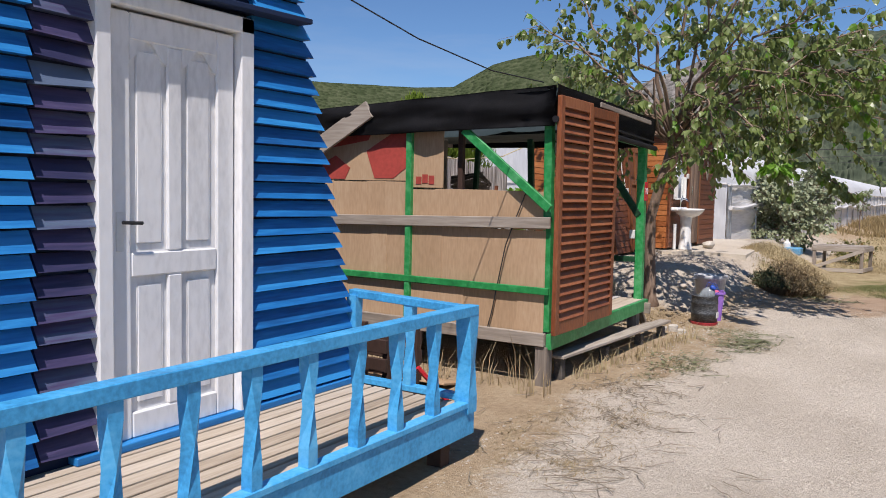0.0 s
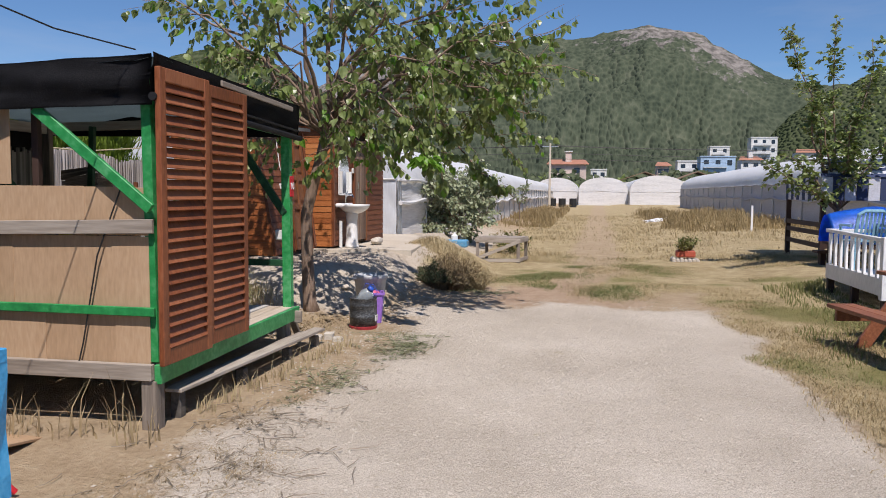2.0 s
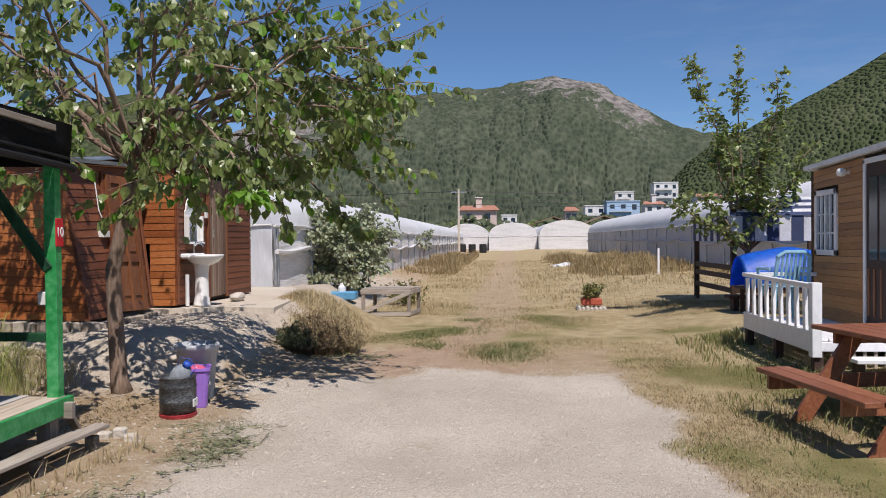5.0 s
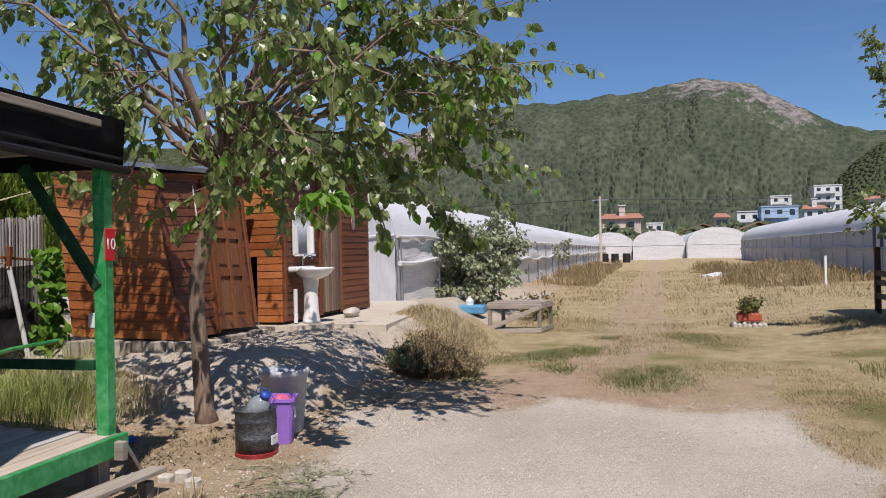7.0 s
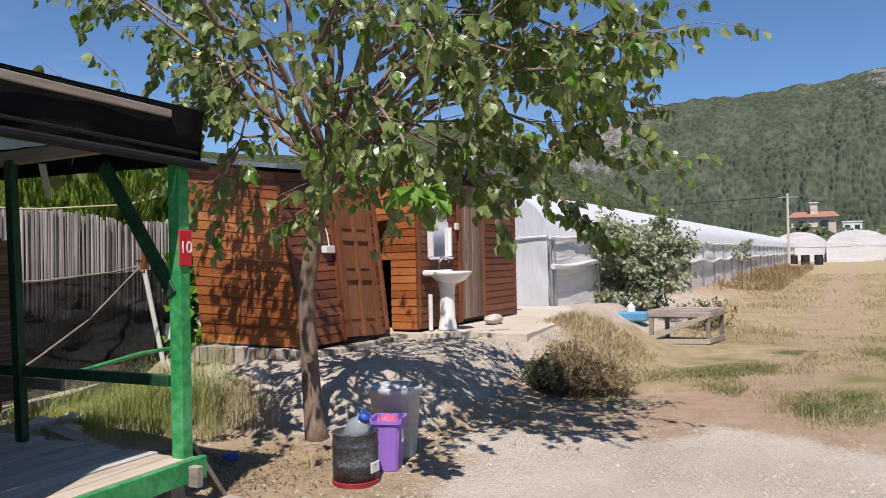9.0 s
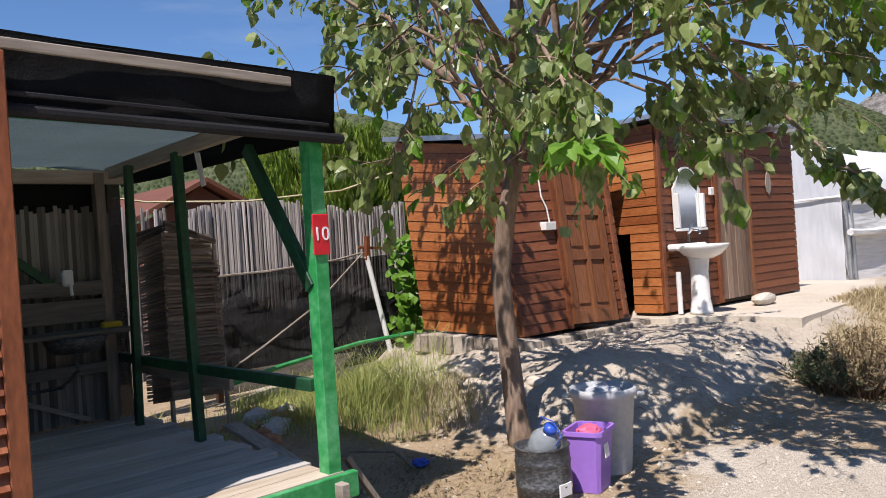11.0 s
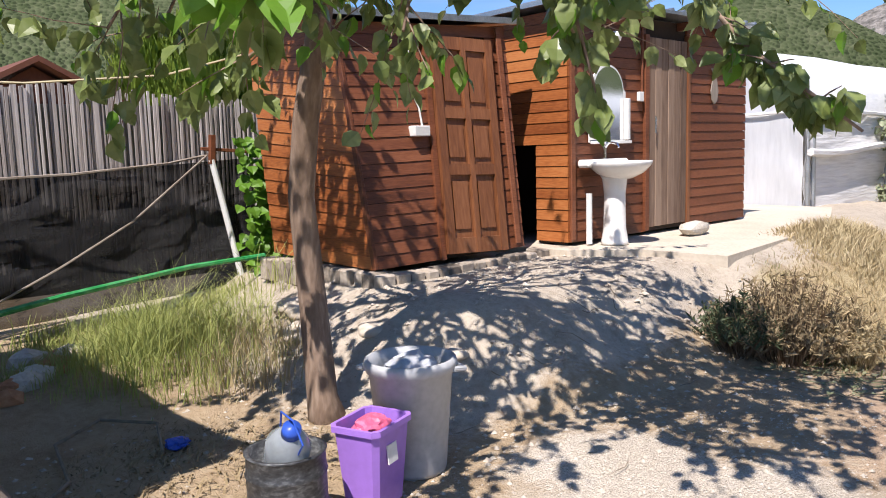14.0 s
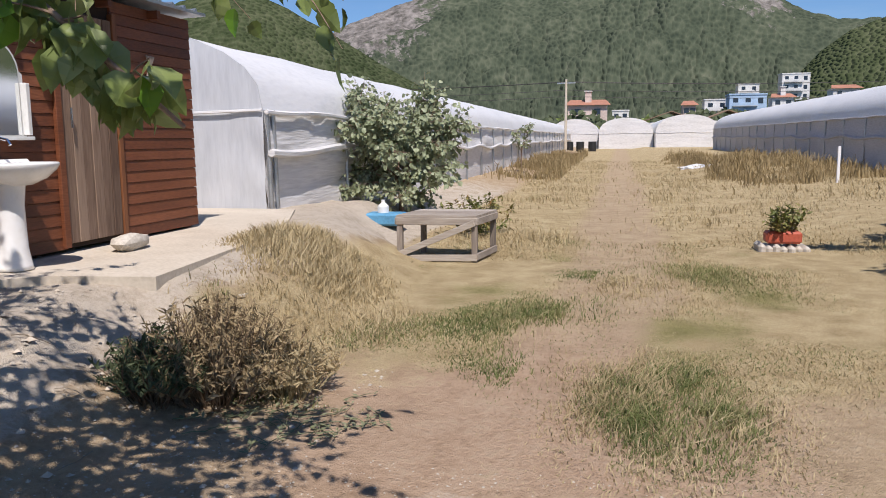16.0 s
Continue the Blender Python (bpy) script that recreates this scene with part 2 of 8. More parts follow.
M["film_end"] = surface("milky end-wall film", ((0.55, 0.57, 0.60), (0.66, 0.68, 0.71), (0.74, 0.76, 0.79)), 1.2, 7, (2.5, 2.5, 0.4), 0.4, 0.4, depth=0.03, light=0.2)
M["film_grey"] = surface("grey shade cloth wall", ((0.33, 0.33, 0.35), (0.43, 0.43, 0.455), (0.52, 0.52, 0.545)), 0.4, 9, (1, 0.4, 2), 0.7, 0.2)
M["cabin"] = surface("golden brown cladding", ((0.22, 0.095, 0.028), (0.36, 0.165, 0.05), (0.46, 0.23, 0.08)), 3, 40, (0.3, 0.3, 2), 0.5, 0.25, each=0.3)
M["table_brown"] = surface("red-brown stained table wood", ((0.14, 0.05, 0.024), (0.24, 0.085, 0.04), (0.33, 0.14, 0.07)), 4, 50, (1, 0.2, 1), 0.5, 0.3, each=0.15)
M["dark_wood"] = surface("dark brown stained wood", tone((0.055, 0.03, 0.022)), 4, 40, (1, 1, 0.3), 0.7, 0.3)
M["metal"] = surface("galvanised metal", tone((0.45, 0.46, 0.47)), 4, 60, (1, 1, 1), 0.4, 0.05, metal=0.9)
M["chrome"] = surface("chrome", tone((0.7, 0.7, 0.7)), 4, 60, (1, 1, 1), 0.15, 0.0, metal=1.0)
M["white_plastic"] = surface("white plastic", tone((0.72, 0.72, 0.70), 0.9, 1.08), 4, 40, (1, 1, 1), 0.4, 0.05)
M["bark"] = surface("brown bark", ((0.11, 0.075, 0.053), (0.23, 0.16, 0.115), (0.38, 0.29, 0.22)), 5, 35, (1, 1, 0.25), 0.9, 0.8, depth=0.02)
M["leaf"] = surface("mulberry leaves", ((0.09, 0.13, 0.03), (0.19, 0.245, 0.07), (0.34, 0.39, 0.18)), 1.3, 9, (1, 1, 1), 0.36, 0.0, light=0.32, spec=0.5)
M["wood_leaf"] = surface("dark pine and olive foliage", ((0.03, 0.045, 0.02), (0.06, 0.08, 0.035), (0.11, 0.13, 0.065)), 0.2, 1.5, (1, 1, 1), 0.7, 0.0)
M["leaf_bright"] = surface("bright young leaves", ((0.09, 0.20, 0.02), (0.14, 0.29, 0.03), (0.20, 0.36, 0.05)), 1.3, 9, (1, 1, 1), 0.45, 0.0, light=0.4)
M["leaf_grey"] = surface("grey-green leaves", ((0.16, 0.195, 0.095), (0.31, 0.35, 0.21), (0.48, 0.52, 0.37)), 1.5, 9, (1, 1, 1), 0.5, 0.0, light=0.2)
M["conifer"] = surface("yellow-green cypress", ((0.09, 0.15, 0.015), (0.18, 0.26, 0.03), (0.28, 0.37, 0.05)), 2.0, 10, (1, 1, 1), 0.6, 0.0, light=0.25)
M["straw"] = surface("dry grass", ((0.28, 0.215, 0.11), (0.43, 0.345, 0.195), (0.56, 0.47, 0.29)), 0.6, 6, (1, 1, 1), 0.8, 0.0, light=0.2)
M["green_grass"] = surface("green weeds", ((0.13, 0.14, 0.045), (0.22, 0.225, 0.08), (0.34, 0.315, 0.14)), 0.8, 6, (1, 1, 1), 0.7, 0.0, light=0.25)
M["dry_bush"] = surface("dry brown bush twigs", ((0.15, 0.11, 0.06), (0.30, 0.225, 0.125), (0.44, 0.35, 0.20)), 1.5, 8, (1, 1, 1), 0.85, 0.0)
M["bush_rust"] = surface("rusty dark brush", ((0.07, 0.05, 0.03), (0.155, 0.10, 0.06), (0.27, 0.18, 0.105)), 2.5, 9, (1, 1, 1), 0.85, 0.0)
M["twig"] = surface("grey dry twigs", ((0.15, 0.12, 0.085), (0.25, 0.205, 0.15), (0.35, 0.295, 0.22)), 3, 20, (1, 1, 1), 0.9, 0.1)
M["reed"] = surface("grey reed canes", ((0.25, 0.22, 0.205), (0.43, 0.39, 0.37), (0.58, 0.54, 0.52)), 3, 30, ALONG_Z, 0.8, 0.3, each=0.4)
M["wicker"] = surface("brown brushwood matting", ((0.10, 0.075, 0.058), (0.19, 0.145, 0.115), (0.30, 0.24, 0.195)), 4, 50, (0.3, 0.3, 3), 0.85, 0.5, each=0.3)
M["red"] = surface("red sign enamel", tone((0.55, 0.02, 0.03), 0.9, 1.1), 3, 30, (1, 1, 1), 0.4, 0.03)
M["glass_dark"] = surface("dark window glass", tone((0.02, 0.03, 0.05)), 2, 10, (1, 1, 1), 0.12, 0.0, spec=0.6)
M["blue_sheet"] = surface("bright blue tarpaulin", tone((0.02, 0.17, 0.75)), 3, 20, (1, 1, 1), 0.4, 0.3)
M["terracotta"] = surface("red planter", tone((0.42, 0.09, 0.05)), 4, 30, (1, 1, 1), 0.6, 0.1)
M["rope"] = surface("pale rope", tone((0.55, 0.48, 0.30)), 10, 80, (1, 1, 1), 0.8, 0.2)
M["yellow"] = surface("yellow sponge foam", tone((0.62, 0.42, 0.03)), 10, 80, (1, 1, 1), 0.9, 0.2)
M["cable"] = surface("black cable", tone((0.02, 0.02, 0.02)), 10, 80, (1, 1, 1), 0.6, 0.0)
M["mesh_black"] = surface("dark shade netting", ((0.02, 0.02, 0.022), (0.035, 0.035, 0.037), (0.06, 0.06, 0.06)), 2, 90, (1, 1, 1), 0.8, 0.2)
M["roof_brown"] = surface("brown roof cladding", tone((0.15, 0.055, 0.03)), 2, 20, (1, 1, 1), 0.7, 0.2)
M["brick_earth"] = surface("orange earth", ((0.28, 0.12, 0.06), (0.42, 0.20, 0.10), (0.52, 0.29, 0.16)), 5, 30, (1, 1, 1), 0.95, 0.4)
M["bush_mix"] = surface("green leaves with rusty flowers", ((0.08, 0.12, 0.03), (0.19, 0.20, 0.06), (0.42, 0.20, 0.08)), 3, 30, (1, 1, 1), 0.6, 0.0, light=0.2)
M["tuft"] = surface("low green weed", ((0.07, 0.10, 0.025), (0.15, 0.175, 0.055), (0.30, 0.27, 0.12)), 2.0, 8, (1, 1, 1), 0.7, 0.0, light=0.2)
M["weed_light"] = surface("pale green weeds", ((0.18, 0.22, 0.05), (0.33, 0.37, 0.11), (0.52, 0.50, 0.21)), 1.5, 8, (1, 1, 1), 0.7, 0.0, light=0.25)
M["weed_tall"] = surface("tall dry weeds", ((0.17, 0.12, 0.055), (0.30, 0.225, 0.11), (0.42, 0.335, 0.18)), 0.5, 4, (1, 1, 1), 0.8, 0.0, light=0.15)
M["weed_flat"] = surface("grey-green creeping weed", ((0.11, 0.12, 0.06), (0.18, 0.19, 0.10), (0.28, 0.275, 0.17)), 2, 10, (1, 1, 1), 0.8, 0.0)
M["bank_earth"] = surface("sandy earth lump", ((0.36, 0.30, 0.23), (0.50, 0.43, 0.345), (0.60, 0.535, 0.445)), 3, 25, (1, 1, 1), 0.95, 0.6)
M["dark_reed"] = surface("dark reed canes", ((0.10, 0.092, 0.082), (0.19, 0.175, 0.155), (0.30, 0.28, 0.25)), 3, 30, ALONG_Z, 0.8, 0.3, each=0.5)
M["pebble"] = surface("pale pebbles", ((0.28, 0.24, 0.19), (0.44, 0.39, 0.32), (0.58, 0.52, 0.44)), 20, 60, (1, 1, 1), 0.9, 0.0)
M["footing"] = surface("rough grey-brown footing stone", ((0.18, 0.15, 0.12), (0.33, 0.28, 0.225), (0.47, 0.41, 0.34)), 6, 30, (1, 1, 1), 0.95, 0.5, each=0.4)


def see_through(m, share):
    """A woven net: that share of the light goes straight through its holes."""
    n, l = m.node_tree.nodes, m.node_tree.links
    out = n["Material Output"]
    old = out.inputs["Surface"].links[0].from_socket
    tr = n.new("ShaderNodeBsdfTransparent")
    mx = n.new("ShaderNodeMixShader")
    mx.inputs[0].default_value = share
    l.new(old, mx.inputs[1])
    l.new(tr.outputs[0], mx.inputs[2])
    l.new(mx.outputs[0], out.inputs["Surface"])


see_through(M["mesh_black"], 0.15)


# ---- ground ----
def smooth(a, b, v):
    t = (v - a) / (b - a)
    t = 0.0 if t < 0 else 1.0 if t > 1 else t
    return t * t * (3 - 2 * t)


def lump(x, y, s, seed):
    return noise.noise(Vector((x * s + seed, y * s - seed, seed * 0.7)))


def ground_z(x, y):
    z = 0.08 * float(smooth(4, 10, y))
    # the bank on which the huts stand
    front = -2.05 - 0.75 * float(smooth(12.6, 10.8, y)) + 0.28 * float(smooth(13.9, 14.9, y)) - 1.0 * float(smooth(18.0, 21.0, y))
    rise = float(smooth(front, front - 1.35, x)) * float(smooth(10.7, 12.0, y + 0.25 * (x + 4.5)))
    rise *= 1 - 0.75 * float(smooth(18.0, 30.0, y))
    z += 0.55 * rise
    z += 0.10 * float(smooth(-3.8, -5.0, x)) * float(smooth(8.0, 9.5, y)) * (1 - rise)
    z += 0.18 * float(smooth(2.6, 4.6, x)) * float(smooth(7.0, 12.0, y))
    near = 1 - float(smooth(40, 60, abs(x) + abs(y)))
    bumps = 0.02 * lump(x, y, 0.9, 3.1) + 0.008 * lump(x, y, 4.0, 9.2)
    slope = 4 * rise * (1 - rise)
    z += near * (bumps * (1 + 2.5 * slope) + 0.11 * slope * lump(x, y, 1.9, 5.5) + 0.055 * slope * lump(x, y, 5.0, 2.5) + 0.02 * slope * lump(x, y, 11.0, 4.1))
    return z


def axis(lo, hi, step, far):
    mid = list(np.arange(lo, hi + 1e-6, step))
    out, s = [], step
    v = mid[-1]
    while v < far:
        s *= 1.22
        v += s
        out.append(v)
    back, s, v = [], step, mid[0]
    while v > -far:
        s *= 1.22
        v -= s
        back.append(v)
    return back[::-1] + mid + out


def ground_kind(x, y):
    """How much of white gravel, dry grass and green grass lies at a place."""
    n1, n2 = lump(x, y, 0.7, 1.7), lump(x, y, 2.2, 4.4)
    w = 0.35 * n1 + 0.18 * n2
    left = -2.15 + 0.15 * math.sin(y * 0.9)
    right = 1.75 - 0.02 * y + 0.25 * float(smooth(2, 9, y))
    gravel = float(smooth(left - 0.35, left + 0.35, x + w)) * float(smooth(right + 0.25, right - 0.25, x + w)) * float(smooth(12.6, 11.6, y + 2 * w))
    path_mid = -0.35 + 0.6 * float(smooth(13.0, 18.0, y)) + 0.012 * max(0, y - 18)
    path = float(smooth(0.95 - 0.25 * float(smooth(18, 13, y)), 0.35, abs(x - path_mid) + 0.5 * w)) * float(smooth(11.0, 12.5, y))
    dry = float(smooth(right - 0.2, right + 0.35, x + w)) * float(smooth(-2, 3, y))
    dry = max(dry, float(smooth(13.4, 15.0, y + 2 * w)) * float(smooth(-2.9, -2.3, x + 0.4 * w)))
    dry *= 1 - 0.85 * path
    green = dry * float(smooth(0.12, 0.6, n1 + 0.3 * n2 + 0.45 * float(smooth(2.2, 3.4, x)) * float(smooth(16, 11, y)) - 0.35 * float(smooth(17, 24, y))))
    bank = float(smooth(-2.4, -2.9, x + 0.3 * w)) * float(smooth(10.3, 11.2, y)) * float(smooth(40, 25, y))
    red = float(smooth(11.4, 12.8, y + w)) * float(smooth(17, 14.2, y)) * float(smooth(1.6, 0.7, abs(x + 0.3) + w))
    return gravel, dry, green, bank, red


gx, gy = axis(-7.0, 6.0, 0.14, 3500), axis(2.0, 20.0, 0.14, 3500)
verts = [(x, y, ground_z(x, y)) for y in gy for x in gx]
nx = len(gx)
faces = [(j * nx + i, j * nx + i + 1, (j + 1) * nx + i + 1, (j + 1) * nx + i) for j in range(len(gy) - 1) for i in range(nx - 1)]
me = bpy.data.meshes.new("ground")
me.from_pydata(verts, [], faces)
for p in me.polygons:
    p.use_smooth = True
kinds = np.array([ground_kind(x, y) if abs(x) < 60 and -20 < y < 140 else (0, 0.7, 0.3, 0, 0) for x, y, z in verts], dtype=np.float32)
for k, key in enumerate(("gravel", "dry", "green", "bank", "red")):
    at = me.attributes.new(key, "FLOAT", "POINT")
    at.data.foreach_set("value", kinds[:, k].copy())


def ground_material():
    m = bpy.data.materials.new("ground earth")
    m.use_nodes = True
    n, l = m.node_tree.nodes, m.node_tree.links
    bsdf = n["Principled BSDF"]
    bsdf.inputs["Roughness"].default_value = 0.95
    bsdf.inputs["Specular IOR Level"].default_value = 0.15
    co = n.new("ShaderNodeTexCoord")

    def nz(scale, detail=5, rough=0.6):
        t = n.new("ShaderNodeTexNoise")
        t.inputs["Scale"].default_value, t.inputs["Detail"].default_value, t.inputs["Roughness"].default_value = scale, detail, rough
        l.new(co.outputs["Object"], t.inputs["Vector"])
        return t.outputs["Fac"]

    def ramp(fac, stops):
        r = n.new("ShaderNodeValToRGB")
        e = r.color_ramp.elements
        e[0].position, e[0].color = stops[0][0], (*stops[0][1], 1)
        e[1].position, e[1].color = stops[-1][0], (*stops[-1][1], 1)
        for p, c in stops[1:-1]:
            q = e.new(p)
            q.color = (*c, 1)
        l.new(fac, r.inputs[0])
        return r.outputs[0]

    def attr(key):
        a = n.new("ShaderNodeAttribute")
        a.attribute_name = key
        return a.outputs["Fac"]

    def math_node(op, a, b):
        x = n.new("ShaderNodeMath")
        x.operation = op
        for i, v in enumerate((a, b)):
            if isinstance(v, (int, float)):
                x.inputs[i].default_value = v
            else:
                l.new(v, x.inputs[i])
        return x.outputs[0]

    def mix(fac, a, b):
        x = n.new("ShaderNodeMix")
        x.data_type = "RGBA"
        l.new(fac, x.inputs[0])
        l.new(a, x.inputs[6])
        l.new(b, x.inputs[7])
        return x.outputs[2]

    coarse, mid, fine, grain = nz(0.5), nz(3.5), nz(22, 4), nz(110, 3)
    both = math_node("ADD", math_node("MULTIPLY", mid, 0.5), math_node("MULTIPLY", fine, 0.5))
    gritty = math_node("ADD", math_node("MULTIPLY", coarse, 0.35), math_node("MULTIPLY", grain, 0.65))
    earth = ramp(both, [(0.3, (0.29, 0.21, 0.13)), (0.5, (0.41, 0.31, 0.20)), (0.7, (0.50, 0.40, 0.275))])
    gravel = ramp(gritty, [(0.36, (0.33, 0.28, 0.22)), (0.5, (0.55, 0.48, 0.39)), (0.60, (0.70, 0.63, 0.54))])
    dry = ramp(math_node("ADD", math_node("MULTIPLY", mid, 0.4), math_node("MULTIPLY", grain, 0.6)), [(0.36, (0.24, 0.18, 0.09)), (0.5, (0.41, 0.32, 0.18)), (0.62, (0.55, 0.455, 0.28))])
    green = ramp(math_node("ADD", math_node("MULTIPLY", mid, 0.4), math_node("MULTIPLY", grain, 0.6)), [(0.34, (0.11, 0.105, 0.035)), (0.5, (0.21, 0.19, 0.075)), (0.64, (0.34, 0.285, 0.13))])
    bank = ramp(both, [(0.32, (0.36, 0.30, 0.23)), (0.5, (0.50, 0.43, 0.345)), (0.66, (0.60, 0.535, 0.445))])
    red = ramp(both, [(0.3, (0.31, 0.21, 0.14)), (0.5, (0.42, 0.30, 0.205)), (0.7, (0.50, 0.38, 0.275))])

    def edge(key, soft=0.5):
        v = math_node("ADD", attr(key), math_node("MULTIPLY", math_node("SUBTRACT", both, 0.5), 1.6))
        r = n.new("ShaderNodeMapRange")
        r.inputs["From Min"].default_value, r.inputs["From Max"].default_value = 0.5 - soft / 2, 0.5 + soft / 2
        l.new(v, r.inputs["Value"])
        return r.outputs[0]

    c = mix(edge("bank"), earth, bank)
    c = mix(edge("red", 0.8), c, red)
    c = mix(edge("gravel"), c, gravel)
    c = mix(edge("dry", 0.6), c, dry)
    c = mix(edge("green", 0.8), c, green)
    l.new(c, bsdf.inputs["Base Color"])
    b = n.new("ShaderNodeBump")
    b.inputs["Strength"].default_value, b.inputs["Distance"].default_value = 0.9, 0.04
    l.new(math_node("ADD", math_node("MULTIPLY", fine, 0.6), math_node("MULTIPLY", grain, 0.5)), b.inputs["Height"])
    l.new(b.outputs[0], bsdf.inputs["Normal"])
    return m


me.materials.append(ground_material())
tagged(new("ground", me), "pale gravel track between dry grass and earth bank", "ground", kind="structure")


# ---- hills ----
def hill_material(name, greens, rocks, rock_share, scale):
    m = bpy.data.materials.new(name)
    m.use_nodes = True
    n, l = m.node_tree.nodes, m.node_tree.links
    bsdf = n["Principled BSDF"]
    bsdf.inputs["Roughness"].default_value = 1.0
    bsdf.inputs["Specular IOR Level"].default_value = 0.0
    co = n.new("ShaderNodeAttribute")
    co.attribute_name = "slope"

    def nz(s, d=6, r=0.65):
        t = n.new("ShaderNodeTexNoise")
        t.inputs["Scale"].default_value, t.inputs["Detail"].default_value, t.inputs["Roughness"].default_value = s, d, r
        l.new(co.outputs["Vector"], t.inputs["Vector"])
        return t.outputs["Fac"]
    vo = n.new("ShaderNodeTexVoronoi")
    vo.inputs["Scale"].default_value = scale
    l.new(co.outputs["Vector"], vo.inputs["Vector"])
    add = n.new("ShaderNodeMath")
    add.operation = "MULTIPLY_ADD"
    add.inputs[1].default_value = 0.68
    l.new(nz(scale * 0.10, 9, 0.8), add.inputs[0])
    h = n.new("ShaderNodeMath")
    h.operation = "MULTIPLY"
    h.inputs[1].default_value = 0.26
    l.new(vo.outputs["Distance"], h.inputs[0])
    l.new(h.outputs[0], add.inputs[2])
    r1 = n.new("ShaderNodeValToRGB")
    e = r1.color_ramp.elements
    e[0].position, e[0].color = 0.3, (*greens[0], 1)
    e[1].position, e[1].color = 0.75, (*greens[2], 1)
    q = e.new(0.48)
    q.color = (*greens[1], 1)
    l.new(add.outputs[0], r1.inputs[0])
    r2 = n.new("ShaderNodeValToRGB")
    e = r2.color_ramp.elements
    e[0].position, e[0].color = 0.35, (*rocks[0], 1)
    e[1].position, e[1].color = 0.65, (*rocks[1], 1)
    l.new(nz(scale * 0.5), r2.inputs[0])
    at = n.new("ShaderNodeAttribute")
    at.attribute_name = "rock"
    s = n.new("ShaderNodeMath")
    s.operation = "ADD"
    l.new(at.outputs["Fac"], s.inputs[0])
    l.new(nz(scale * 0.35, 8, 0.8), s.inputs[1])
    mr = n.new("ShaderNodeMapRange")
    mr.inputs["From Min"].default_value, mr.inputs["From Max"].default_value = rock_share - 0.03, rock_share + 0.03
    l.new(s.outputs[0], mr.inputs["Value"])
    mx = n.new("ShaderNodeMix")
    mx.data_type = "RGBA"
    l.new(mr.outputs[0], mx.inputs[0])
    l.new(r1.outputs[0], mx.inputs[6])
    l.new(r2.outputs[0], mx.inputs[7])
    l.new(mx.outputs[2], bsdf.inputs["Base Color"])
    b = n.new("ShaderNodeBump")
    b.inputs["Strength"].default_value, b.inputs["Distance"].default_value = 1.0, 2.5
    l.new(vo.outputs["Distance"], b.inputs["Height"])
    b.invert = True
    l.new(b.outputs[0], bsdf.inputs["Normal"])
    return m


def hill(name, label, ridge, near, far, material, step, rock, rough):
    """ridge: bearing in degrees from the y axis, height of the crest in degrees; rises from near to the crest at far."""
    az = np.arange(ridge[0][0], ridge[-1][0] + 1e-6, step)
    crest = np.interp(az, [a for a, _ in ridge], [b for _, b in ridge])
    rows = 70
    vs, rk, along = [], [], []
    for i, (a, el) in enumerate(zip(az, crest)):
        s, c = math.sin(radians(a)), math.cos(radians(a))
        top = far * math.tan(radians(el)) + 1.6
        for j in range(rows + 4):
            f = j / (rows - 1)
            d = near + (far - near) * f
            x, y = s * d, c * d
            g = f ** 1.25 if f <= 1 else 1 - 3 * (f - 1)
            z = top * g
            big = noise.fractal(Vector((x * 0.006, y * 0.006, 2.0 + far * 0.01)), 1.0, 2.1, 5)
            small = noise.fractal(Vector((radians(a) * far * 0.04, z * 0.03, 7.0)), 0.9, 2.0, 3)
            z += rough * top * big * f * (1 - min(f, 1)) * 1.6 + rough * 0.05 * top * small * min(1, 4 * f)
            vs.append((x, y, max(z, -0.3) if j else -1.0))
            rk.append(rock(a, f) if f <= 1 else 0)
            along.append((radians(a) * far, z * 1.15, d * 0.2))
    m = rows + 4
    fs = [(i * m + j, (i + 1) * m + j, (i + 1) * m + j + 1, i * m + j + 1) for i in range(len(az) - 1) for j in range(m - 1)]
    me = bpy.data.meshes.new(name)
    me.from_pydata(vs, [], fs)
    at = me.attributes.new("rock", "FLOAT", "POINT")
    at.data.foreach_set("value", np.array(rk, dtype=np.float32))
    at = me.attributes.new("slope", "FLOAT_VECTOR", "POINT")
    at.data.foreach_set("vector", np.array(along, dtype=np.float32).ravel())
    for p in me.polygons:
        p.use_smooth = True
    me.materials.append(material)
    return tagged(new(name, me), label, "mountain", kind="structure")


def spot(a, f, a0, f0, wa, wf):
    return math.exp(-((a - a0) / wa) ** 2 - ((f - f0) / wf) ** 2)


